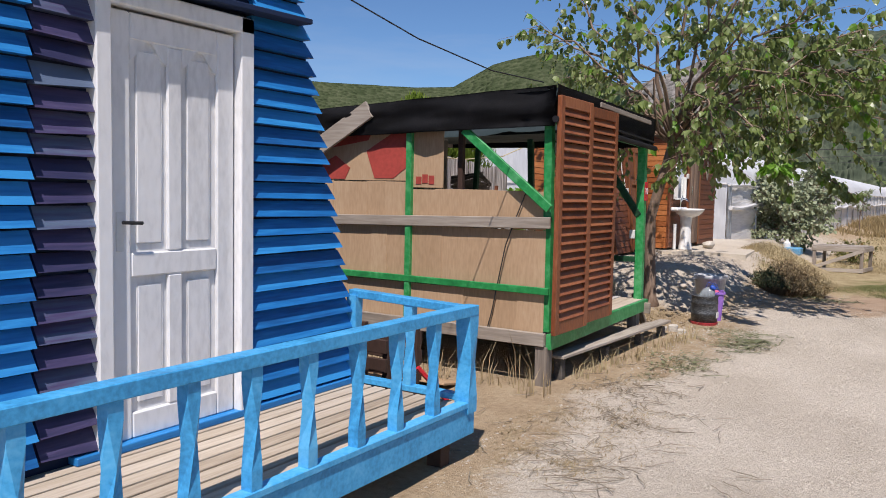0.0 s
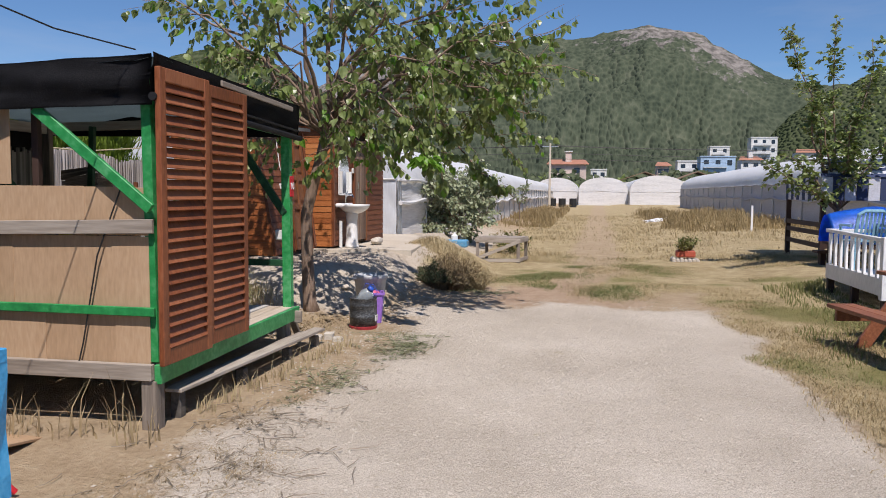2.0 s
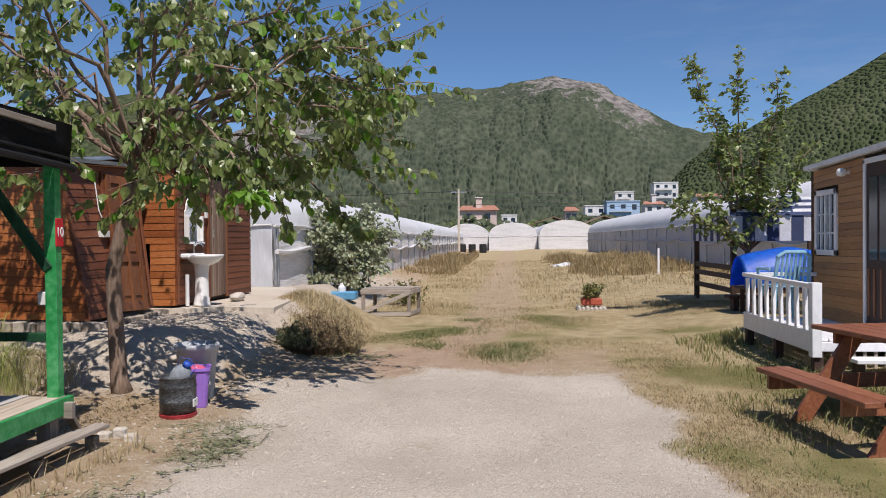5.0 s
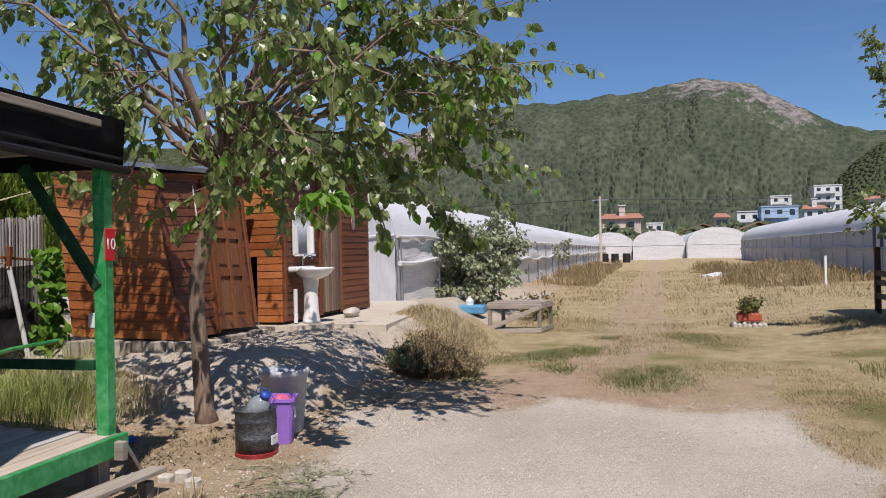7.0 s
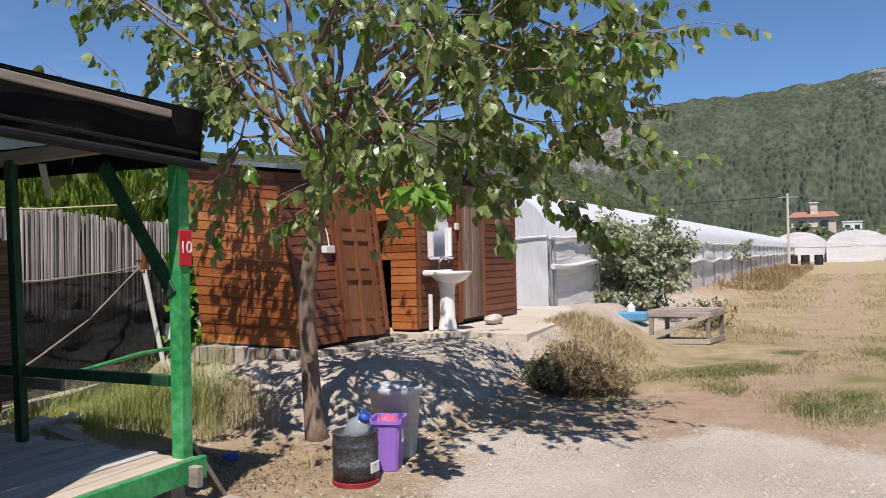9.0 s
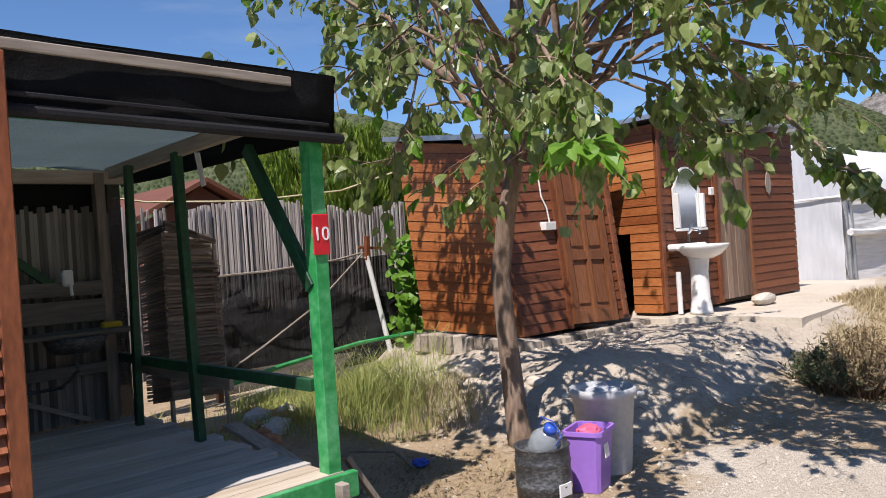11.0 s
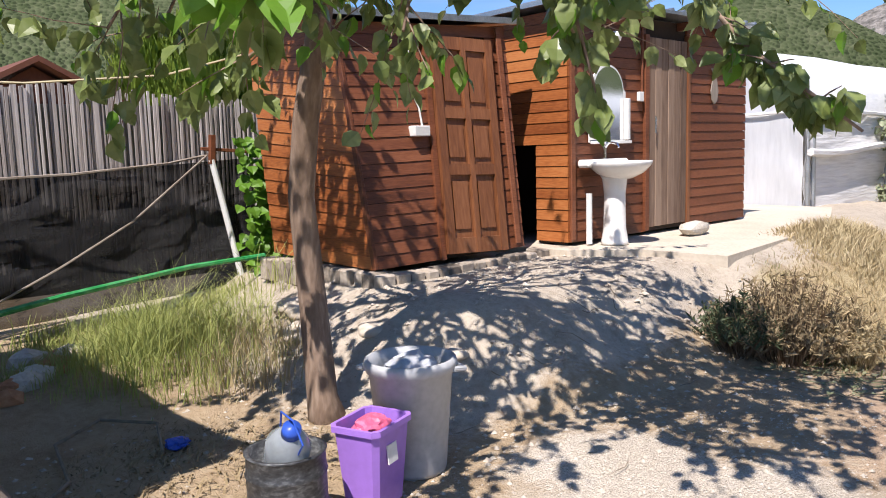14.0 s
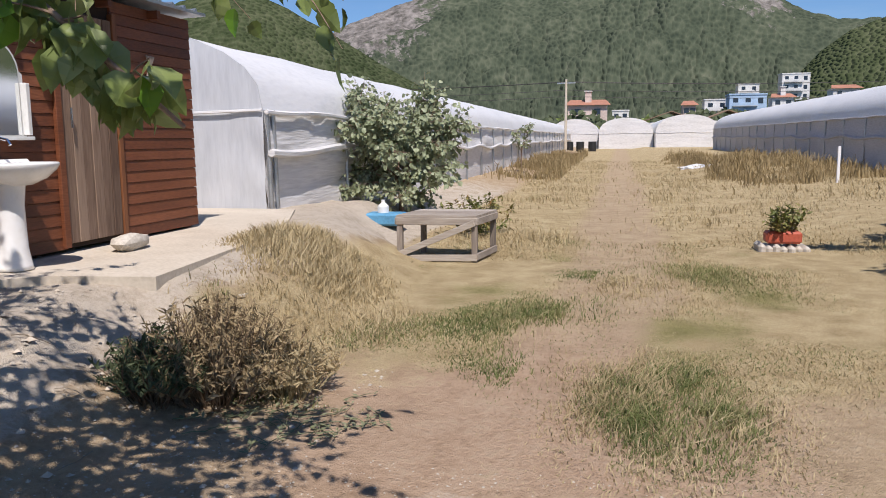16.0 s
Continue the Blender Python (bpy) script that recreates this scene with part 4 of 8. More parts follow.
part("leaning_plank", one_beam((-5.60, 5.94, 1.85), (-4.60, 5.94, 2.40), 0.03, 0.17), M["grey_wood_x"], kiosk, "grey plank nailed aslant")
part("inner_post", one_box(-3.75, -3.70, 6.15, 6.20, 0.47, 2.3), M["dark_wood"], kiosk)
part("cable", tube(bmesh.new(), [(-2.98, 6.035, 1.70), (-3.10, 6.03, 1.40), (-3.17, 6.015, 1.2), (-3.3, 6.03, 0.6), (-3.34, 6.03, 0.45)], [0.006] * 5, 6), M["cable"], kiosk)


# louvred shutters
def louvre_leaf(y0, y1, z0, z1, x):
    leaf = part("shutter_leaf", one_box(x - 0.02, x + 0.02, y0, y0 + 0.075, z0, z1, 0.005), M["shutter"], kiosk)
    part("stile", one_box(x - 0.02, x + 0.02, y1 - 0.075, y1, z0, z1, 0.005), M["shutter"], leaf)
    for a, b in ((z0, z0 + 0.11), (z1 - 0.09, z1)):
        part("rail", one_box(x - 0.018, x + 0.018, y0 + 0.075, y1 - 0.075, a, b, 0.004), M["shutter"], leaf)
    n = 25
    for i in range(n):
        z = z0 + 0.145 + i * (z1 - z0 - 0.27) / (n - 1)
        part("slat", one_beam((x, y0 + 0.077, z), (x, y1 - 0.077, z), 0.076, 0.010, (1.6, 0, 1), 0.0), M["shutter"], leaf)


louvre_leaf(5.99, 6.68, 0.47, 2.45, KX1 + 0.055)
louvre_leaf(6.685, 7.385, 0.48, 2.43, KX1 + 0.03)
# back wall: reed mat, shelf boards
for i in range(96):
    y = 6.1 + i * 0.0275
    part("reed", one_box(KX0 - 0.01, KX0 + 0.008, y, y + 0.026, 0.48, 2.04 + 0.03 * math.sin(i * 1.7), 0), M["dark_reed"], kiosk)
part("back_net", one_box(KX0 - 0.05, KX0 - 0.035, 6.05, 8.85, 0.45, 2.3, 0), M["mesh_black"], kiosk)
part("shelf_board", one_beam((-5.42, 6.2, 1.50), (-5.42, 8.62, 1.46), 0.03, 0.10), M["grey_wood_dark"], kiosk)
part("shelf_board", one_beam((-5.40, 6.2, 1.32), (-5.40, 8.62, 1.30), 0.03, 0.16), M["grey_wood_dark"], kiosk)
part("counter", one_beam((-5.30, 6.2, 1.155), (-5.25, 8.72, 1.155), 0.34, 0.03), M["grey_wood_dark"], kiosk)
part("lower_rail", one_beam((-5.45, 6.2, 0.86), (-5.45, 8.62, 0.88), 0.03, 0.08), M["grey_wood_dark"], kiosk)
part("stair_board", one_beam((-5.47, 6.4, 0.95), (-5.47, 7.1, 0.50), 0.03, 0.05), M["dark_wood"], kiosk)
part("loose_lath", one_beam((-5.50, 7.7, 0.86), (-5.50, 8.5, 0.50), 0.03, 0.035), M["grey_wood_y"], kiosk)
sign = thing("number_sign", (-2.875, 8.83, 1.60), "red enamel number sign with white digits on the green post", "sign")
part("plate", one_box(-2.890, -2.880, 8.80, 8.90, 1.59, 1.80, 0.004), M["red"], sign)


def lettering(text, size, m, material, parent, name="digits"):
    cu = bpy.data.curves.new(name, "FONT")
    cu.body, cu.size, cu.extrude, cu.align_x, cu.align_y = text, size, 0.0015, "CENTER", "CENTER"
    tmp = bpy.data.objects.new("tmp", cu)
    me = bpy.data.meshes.new_from_object(tmp)
    bpy.data.objects.remove(tmp)
    me.transform(m)
    me.transform(Matrix.Translation(-BASE[parent]))
    me.materials.append(material)
    ob = new(name, me)
    ob.parent = parent
    BASE[ob] = BASE[parent]
    return ob


lettering("10", 0.10, Matrix.Translation((-2.878, 8.85, 1.695)) @ Euler((radians(90), 0, radians(90))).to_matrix().to_4x4(), M["white_paint"], sign)

# step of boards before the stall
step = thing("plank_step", (-2.45, 7.6, 0.05), "weathered plank step on short dark legs", "step")
part("board", one_beam((-2.78, 6.28, 0.235), (-2.64, 8.98, 0.225), 0.13, 0.028), M["grey_wood_y"], step)
part("board", one_beam((-2.90, 6.5, 0.20), (-2.78, 8.95, 0.19), 0.10, 0.022), M["grey_wood_y"], step)
for y in (6.35, 7.3, 8.2, 8.85):
    x = -2.78 + (y - 6.25) * 0.052
    part("step_leg", one_box(x - 0.05, x + 0.03, y - 0.035, y + 0.045, -0.03, 0.175 if y > 6.7 else 0.22, 0.008), M["grey_wood_dark"], step)
for i, (x, y) in enumerate(((-2.62, 9.22), (-2.50, 9.15), (-2.74, 9.2))):
    solid("stone_block", one_box(x - 0.05, x + 0.05, y - 0.04, y + 0.045, 0.03, 0.12 + 0.03 * (i == 0), 0.014), M["stone"], "broken pale stone block by the step", "stone", "stones by the step")
solid("leaning_board", one_beam((-3.02, 9.00, 0.50), (-2.97, 9.27, 0.06), 0.08, 0.03), M["grey_wood_z"], "grey broken board leaning on the stall", "board")
solid("leaning_board", one_beam((-3.65, 9.05, 0.35), (-4.35, 9.02, 0.50), 0.12, 0.03), M["grey_wood_x"], "dark board leaning on the stall floor", "board")


# ---- huts ----
def hut_a():
    h = thing("leaning_hut", (-5.1, 12.7, 0.70), "leaning orange-brown plank hut with a skewed panelled door", "hut")
    bl, br = Vector((-5.74, 11.98, 0.74)), Vector((-4.33, 11.93, 0.72))
    tl, tr = Vector((-5.95, 11.93, 2.72)), Vector((-4.62, 11.86, 2.52))
    fr, tfr = Vector((-4.30, 13.52, 0.73)), Vector((-4.55, 13.58, 2.60))
    kl, tkl = Vector((-5.76, 13.5, 0.74)), Vector((-5.95, 13.4, 2.7))
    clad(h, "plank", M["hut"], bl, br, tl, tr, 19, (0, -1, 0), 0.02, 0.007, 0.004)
    backing(h, M["gap_shade"], bl, br, tl, tr, (0, -1, 0))
    # wall towards the track: its weaker light is in the darker plank colour
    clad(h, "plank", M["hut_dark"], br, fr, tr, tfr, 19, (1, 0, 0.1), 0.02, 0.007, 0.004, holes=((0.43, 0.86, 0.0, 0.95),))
    backing(h, M["gap_shade"], br, fr, tr, tfr, (1, 0, 0.1))
    backing(h, M["gap_shade"], fr, kl, tfr, tkl, (0, 1, 0))
    backing(h, M["gap_shade"], kl, bl, tkl, tl, (-1, 0, 0))
    bm = prism(bmesh.new(), [tl + Vector((-0.1, -0.12, 0.02)), tr + Vector((0.12, -0.12, 0.02)), tfr + Vector((0.12, 0.1, 0.02)), tkl + Vector((-0.1, 0.1, 0.02))], (0, 0, 0.05))
    part("roof", bm, M["metal"], h)
    part("corner_board", one_beam(br + Vector((0.012, -0.012, 0)), tr + Vector((0.012, -0.012, 0)), 0.03, 0.045, (1, 0, 0)), M["hut_dark"], h)
    # the door hangs skewed in its frame
    q = lambda u, v, d=0.0: (br * (1 - u) + fr * u) * (1 - v) + (tr * (1 - u) + tfr * u) * v + Vector((0.995, 0, 0.1)) * d
    d = part("door", prism(bmesh.new(), [q(0.42, 0.02, 0.02), q(0.84, 0.0, 0.02), q(0.87, 0.93, 0.02), q(0.485, 0.95, 0.02)], (0.03, 0, 0)), M["door_brown"], h, "brown panelled wooden door hanging skewed")
    qd = lambda u, v: lerp(lerp(q(0.42, 0.02, 0.052), q(0.84, 0.0, 0.052), u), lerp(q(0.485, 0.95, 0.052), q(0.87, 0.93, 0.052), u), v)
    for u0, u1 in ((0.0, 0.12), (0.46, 0.54), (0.88, 1.0)):
        part("stile", prism(bmesh.new(), [qd(u0, 0), qd(u1, 0), qd(u1, 1), qd(u0, 1)], (0.025, 0, 0)), M["door_brown"], d)
    for v0, v1 in ((0.0, 0.07), (0.36, 0.41), (0.62, 0.67), (0.94, 1.0)):
        part("rail", prism(bmesh.new(), [qd(0.12, v0), qd(0.88, v0), qd(0.88, v1), qd(0.12, v1)], (0.02, 0, 0)), M["door_brown"], d)
    for u0 in (0.17, 0.59):
        for v0, v1 in ((0.11, 0.33), (0.44, 0.59), (0.70, 0.91)):
            part("door_panel", prism(bmesh.new(), [qd(u0, v0), qd(u0 + 0.24, v0), qd(u0 + 0.24, v1), qd(u0, v1)], (0.010, 0, 0)), M["door_brown"], d)
    part("door_frame", prism(bmesh.new(), [q(0.385, 0, 0.0), q(0.415, 0, 0.0), q(0.48, 0.97, 0.0), q(0.45, 0.97, 0.0)], (0.05, 0, 0)), M["hut_dark"], h)
    part("socket_box", one_box(-4.46, -4.38, 12.40, 12.56, 1.68, 1.76, 0.006), M["white_plastic"], h, "white plastic socket box")
    part("cable", tube(bmesh.new(), [q(0.38, 0.56, 0.04), q(0.37, 0.64, 0.05), q(0.35, 0.7, 0.04), q(0.36, 0.93, 0.04)], [0.008] * 4, 6), M["white_plastic"], h)
    part("lean_lath", one_beam(q(0.93, 0.02, 0.06), q(0.93, 0.99, 0.06), 0.06, 0.02, (1, 0, 0)), M["hut_dark"], h)
    # rough course of bricks under the wall
    rnd = random.Random(4)
    x = -5.78
    while x < -4.32:
        w = rnd.uniform(0.10, 0.15)
        z = 0.735 + rnd.uniform(-0.01, 0.0)
        part("footing_stone", one_box(x, x + w - 0.015, 11.83 + rnd.uniform(-0.02, 0.02), 11.99, 0.52, z - 0.02, 0.012), M["footing"], h)
        x += w
    y = 11.84
    while y < 13.7:
        w = rnd.uniform(0.11, 0.16)
        part("footing_stone", one_box(-4.34, -4.17 + rnd.uniform(-0.02, 0.03), y, y + w - 0.015, 0.50, 0.70 + rnd.uniform(-0.02, 0.0), 0.012), M["footing"], h)
        y += w


hut_a()


def hut_b():
    h = thing("washroom_hut", (-5.3, 15.7, 0.70), "brown plank hut with grey board door and mirror", "hut")
    X, Y0, Y1 = -4.18, 14.03, 17.32
    bl, br = Vector((X, Y0, 0.72)), Vector((X, Y1, 0.69))
    tl, tr = Vector((X, Y0, 2.76)), Vector((X, Y1, 2.80))
    L = Y1 - Y0
    # track wall again in the planks darkened for shade
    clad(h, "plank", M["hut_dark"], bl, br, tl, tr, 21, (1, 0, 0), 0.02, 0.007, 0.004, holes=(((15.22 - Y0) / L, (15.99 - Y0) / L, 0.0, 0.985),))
    backing(h, M["gap_shade"], bl, br, tl, tr, (1, 0, 0))
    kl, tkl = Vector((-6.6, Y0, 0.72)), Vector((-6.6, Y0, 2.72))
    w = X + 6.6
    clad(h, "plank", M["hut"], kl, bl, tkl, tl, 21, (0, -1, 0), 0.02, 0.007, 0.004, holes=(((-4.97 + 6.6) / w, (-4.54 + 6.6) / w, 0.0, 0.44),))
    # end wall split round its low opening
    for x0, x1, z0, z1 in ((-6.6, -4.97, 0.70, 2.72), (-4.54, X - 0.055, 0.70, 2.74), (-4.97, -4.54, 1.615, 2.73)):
        part("wall", one_box(x0, x1, Y0 + 0.003, Y0 + 0.053, z0, z1, 0), M["gap_shade"], h)
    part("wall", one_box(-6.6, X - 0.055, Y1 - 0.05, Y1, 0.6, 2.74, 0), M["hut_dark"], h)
    part("wall", one_box(-6.65, -6.6, Y0, Y1, 0.6, 2.70, 0), M["gap_shade"], h)
    # inner wall behind the opening, its gloom set by colour
    part("wall", one_box(-6.6, X - 0.055, 14.9, 14.95, 0.6, 2.70, 0), M["gap_shade"], h)
    bm = prism(bmesh.new(), [(-6.7, Y0 - 0.15, 2.74), (X + 0.17, Y0 - 0.15, 2.80), (X + 0.17, Y1 + 0.1, 2.84), (-6.7, Y1 + 0.1, 2.76)], (0, 0, 0.03))
    part("roof", bm, M["metal"], h)
    for k in range(16):
        y = Y0 - 0.1 + k * 0.22
        part("roof_rib", rod(bmesh.new(), (-6.65, y, 2.77), (X + 0.17, y, 2.835 + 0.0115 * (y - Y0)), 0.025, seg=6), M["metal"], h)
    for y in (14.4, 15.1, 15.85, 16.6):
        part("rafter_end", one_box(X, X + 0.13, y - 0.03, y + 0.03, 2.70, 2.78), M["hut_dark"], h)
    part("corner_board", one_box(X + 0.034, X + 0.05, Y0 - 0.03, Y0 + 0.03, 0.74, 2.76), M["hut_dark"], h)
    # grey board door
    for k in range(6):
        y = 15.25 + k * 0.119
        part("door_board", one_box(X + 0.012, X + 0.04 + 0.004 * (k % 2), y, y + 0.114, 0.75, 2.60, 0.004), M["grey_wood_door"], h)
    part("door_post", one_box(X, X + 0.055, 15.17, 15.24, 0.72, 2.62), M["hut_dark"], h)
    part("door_post", one_box(X, X + 0.055, 15.97, 16.03, 0.72, 2.66), M["door_brown"], h)
    part("door_handle", rod(bmesh.new(), (X + 0.08, 15.31, 1.68), (X + 0.08, 15.31, 1.84), 0.010), M["chrome"], h, "chrome pull handle")
    part("switch_box", one_box(X + 0.034, X + 0.07, 15.04, 15.12, 1.98, 2.07, 0.006), M["white_plastic"], h)
    part("switch_pipe", rod(bmesh.new(), (X + 0.045, 15.12, 2.07), (X + 0.045, 15.12, 2.72), 0.012), M["hut_dark"], h)
    part("wall_lamp", lathe(bmesh.new(), (X + 0.08, 14.62, 2.55), ((0.001, 0.05), (0.05, 0.04), (0.06, 0.0), (0.05, -0.04), (0.001, -0.05)), 14), M["white_plastic"], h, smooth=True)
    # a carved sign
    fish = [(0.0, 0.06), (0.05, 0.10), (0.08, 0.20), (0.05, 0.30), (0.02, 0.36), (0.07, 0.44), (-0.07, 0.44), (-0.02, 0.36), (-0.05, 0.30), (-0.08, 0.20), (-0.05, 0.10)]
    part("carved_ornament", prism(bmesh.new(), [(X + 0.035, 16.55 + a, 1.92 + b) for a, b in fish], (0.012, 0, 0)), M["grey_wood_z"], h, "grey carved wooden ornament")


M["grey_wood_door"] = surface("brown-grey rough boards", ((0.10, 0.06, 0.04), (0.20, 0.13, 0.09), (0.30, 0.21, 0.15)), 5, 50, ALONG_Z, 0.8, 0.5, each=0.3)
hut_b()

slab_m = M["slab"]
solid("concrete_slab", prism(bmesh.new(), [(-4.6, 13.7, 0.52), (-4.0, 13.75, 0.52), (-3.5, 14.15, 0.52), (-2.9, 14.45, 0.48), (-3.05, 16.1, 0.48), (-3.5, 18.2, 0.48), (-4.0, 19.6, 0.48), (-7.0, 19.6, 0.48), (-7.0, 13.7, 0.52)], (0, 0, 0.17)), slab_m, "pale concrete apron before the huts", "slab", kind="structure")
solid("concrete_step", prism(bmesh.new(), [(-2.9, 14.75, 0.28), (-2.5, 14.95, 0.26), (-2.55, 15.6, 0.26), (-3.0, 15.8, 0.28)], (0, 0, 0.18)), slab_m, "broken concrete step at the slab's edge", "step")
bm = bmesh.new()
bmesh.ops.create_icosphere(bm, subdivisions=2, radius=1.0)
for v in bm.verts:
    v.co = Vector((v.co.x * 0.11, v.co.y * 0.23, v.co.z * 0.075)) * (1 + 0.25 * noise.noise(v.co * 1.7))
bmesh.ops.translate(bm, verts=bm.verts, vec=(-3.8, 15.55, 0.735))
solid("loose_stone", bm, M["stone"], "pale rough stone lying by the door", "stone")

# mirror and wash basin
mirror = thing("wall_mirror", (-4.13, 14.54, 1.60), "arched white-framed mirror on the plank wall", "mirror")
arch = [(14.25, 1.60), (14.83, 1.60)] + [(14.54 + 0.23 * math.cos(a), 2.05 + 0.23 * math.sin(a)) for a in np.linspace(0, math.pi, 15)]
arch = [(14.31, 1.62), (14.77, 1.62)] + arch[2:]
part("frame", prism(bmesh.new(), [(-4.143, y, z) for y, z in ([(14.26, 1.60), (14.82, 1.60), (14.82, 2.06)] + [(14.54 + 0.25 * math.cos(a), 2.06 + 0.24 * math.sin(a)) for a in np.linspace(0.1, math.pi - 0.1, 13)] + [(14.26, 2.06)])], (0.02, 0, 0)), M["white_plastic"], mirror)
M["mirror"] = surface("mirror glass", tone((0.86, 0.88, 0.88), 0.98, 1.02), 1, 5, (1, 1, 1), 0.03, 0.0, metal=1.0)
M["mirror"].node_tree.nodes["Principled BSDF"].inputs["Roughness"].default_value = 0.03
part("glass", prism(bmesh.new(), [(-4.121, y, z) for y, z in arch], (0.004, 0, 0)), M["mirror"], mirror)
for y in (14.275, 14.805):
    part("side_shelf", one_box(-4.123, -4.07, y - 0.02, y + 0.02, 1.62, 2.0, 0.004), M["white_plastic"], mirror)
part("shelf", one_box(-4.121, -4.05, 14.26, 14.82, 1.585, 1.61, 0.004), M["white_plastic"], mirror)

basin = thing("pedestal_basin", (-3.93, 14.38, 0.69), "white porcelain pedestal wash basin", "basin")
part("pedestal", lathe(bmesh.new(), (-3.93, 14.36, 0.69), ((0.001, 0), (0.125, 0.0), (0.12, 0.03), (0.10, 0.15), (0.095, 0.45), (0.11, 0.58), (0.13, 0.62), (0.001, 0.62)), 20), M["porcelain"], basin, smooth=True)
part("bowl", lathe(bmesh.new(), (-3.90, 14.40, 1.27), ((0.001, 0.0), (0.10, 0.005), (0.19, 0.05), (0.25, 0.11), (0.27, 0.145), (0.265, 0.16), (0.245, 0.155), (0.21, 0.11), (0.12, 0.06), (0.001, 0.05)), 28, 1.18), M["porcelain"], basin, smooth=True)
part("back_ledge", one_box(-4.14, -4.0, 14.08, 14.70, 1.38, 1.45, 0.02), M["porcelain"], basin)
tap = part("tap", rod(bmesh.new(), (-4.05, 14.38, 1.45), (-4.05, 14.38, 1.56), 0.016), M["chrome"], basin, "chrome tap")
part("spout", tube(bmesh.new(), [(-4.05, 14.38, 1.55), (-4.0, 14.385, 1.60), (-3.93, 14.39, 1.585), (-3.91, 14.39, 1.55)], [0.012] * 4), M["chrome"], tap)
part("lever", rod(bmesh.new(), (-4.05, 14.38, 1.56), (-4.03, 14.45, 1.66), 0.008), M["chrome"], tap)
solid("waste_pipe", rod(bmesh.new(), (-4.07, 14.17, 0.70), (-4.07, 14.17, 1.15), 0.028), M["white_plastic"], "white plastic waste pipe beside the basin", "pipe")


# ---- leaves and plants ----
def leaf_mesh(name, leaves, material, kind="leaf"):
    """leaves: (place, direction, up, length, width): folded, pointed blades in one mesh."""
    n = len(leaves)
    P = np.array([l[0] for l in leaves])
    D = np.array([l[1] for l in leaves])
    U = np.array([l[2] for l in leaves])
    Ln = np.array([l[3] for l in leaves])[:, None]
    Wd = np.array([l[4] for l in leaves])[:, None]
    D /= np.linalg.norm(D, axis=1)[:, None]
    S = np.cross(D, U)
    S /= np.maximum(np.linalg.norm(S, axis=1)[:, None], 1e-6)
    N = np.cross(S, D)
    a = P
    b1, c1 = (P + D * Ln * 0.12 + k * S * Wd * 0.36 + N * Wd * 0.08 for k in (1, -1))
    b2, c2 = (P + D * Ln * 0.40 + k * S * Wd * 0.5 + N * Wd * 0.13 for k in (1, -1))
    b3, c3 = (P + D * Ln * 0.74 + k * S * Wd * 0.27 + N * Wd * 0.02 for k in (1, -1))
    m1 = P + D * Ln * 0.40 + N * Wd * 0.02
    m2 = P + D * Ln * 0.74 - N * Ln * 0.04
    t = P + D * Ln - N * Ln * 0.14
    V = np.stack([a, b1, c1, b2, c2, b3, c3, m1, m2, t], 1).reshape(-1, 3)
    base = (np.arange(n) * 10)[:, None]
    F = np.concatenate([base + np.array(q) for q in ([0, 1, 7], [0, 7, 2], [1, 3, 7], [2, 7, 4], [3, 5, 8], [3, 8, 7], [4, 8, 6], [4, 7, 8], [5, 9, 8], [6, 8, 9])], 0)
    me = bpy.data.meshes.new(name)
    me.from_pydata(V.tolist(), [], F.tolist())
    me.materials.append(material)
    return me


def blades(name, roots, material, label, category, h=0.12, w=0.006, lean=0.5, seed=1, up=None):
    """roots: (x, y, z, height factor). Thin bent blades in one mesh."""
    rnd = np.random.RandomState(seed)
    R = np.array(roots)
    n = len(R)
    P, H = R[:, :3], (R[:, 3:4] * h * rnd.uniform(0.5, 1.3, (n, 1)))
    ang = rnd.uniform(0, 2 * math.pi, n)
    L = np.stack([np.cos(ang), np.sin(ang), np.zeros(n)], 1) * lean * rnd.uniform(0.2, 1.2, (n, 1))
    side = np.stack([-np.sin(ang + 0.6), np.cos(ang + 0.6), np.zeros(n)], 1) * w * rnd.uniform(0.6, 1.5, (n, 1))
    Z = np.array([[0, 0, 1.0]])
    mid = P + (Z + 0.35 * L) * H * 0.55
    tip = P + (Z * 0.95 + L) * H
    V = np.stack([P - side, P + side, mid + side * 0.7, mid - side * 0.7, tip], 1).reshape(-1, 3)
    base = (np.arange(n) * 5)[:, None]
    quads = (base + np.array([0, 1, 2, 3])).tolist()
    tris = (base + np.array([3, 2, 4])).tolist()
    me = bpy.data.meshes.new(name)
    me.from_pydata(V.tolist(), [], quads + tris)
    me.materials.append(material)
    return tagged(new(name, me), label, category, kind="stuff")


def scatter(seed, n, place, keep=None):
    rnd = random.Random(seed)
    out = []
    while len(out) < n:
        x, y = place(rnd)
        if keep and rnd.random() > keep(x, y):
            continue
        out.append((x, y, ground_z(x, y) - 0.01, 0.75 + 1.3 * max(-0.4, lump(x, y, 0.8, 6.6))))
    return out


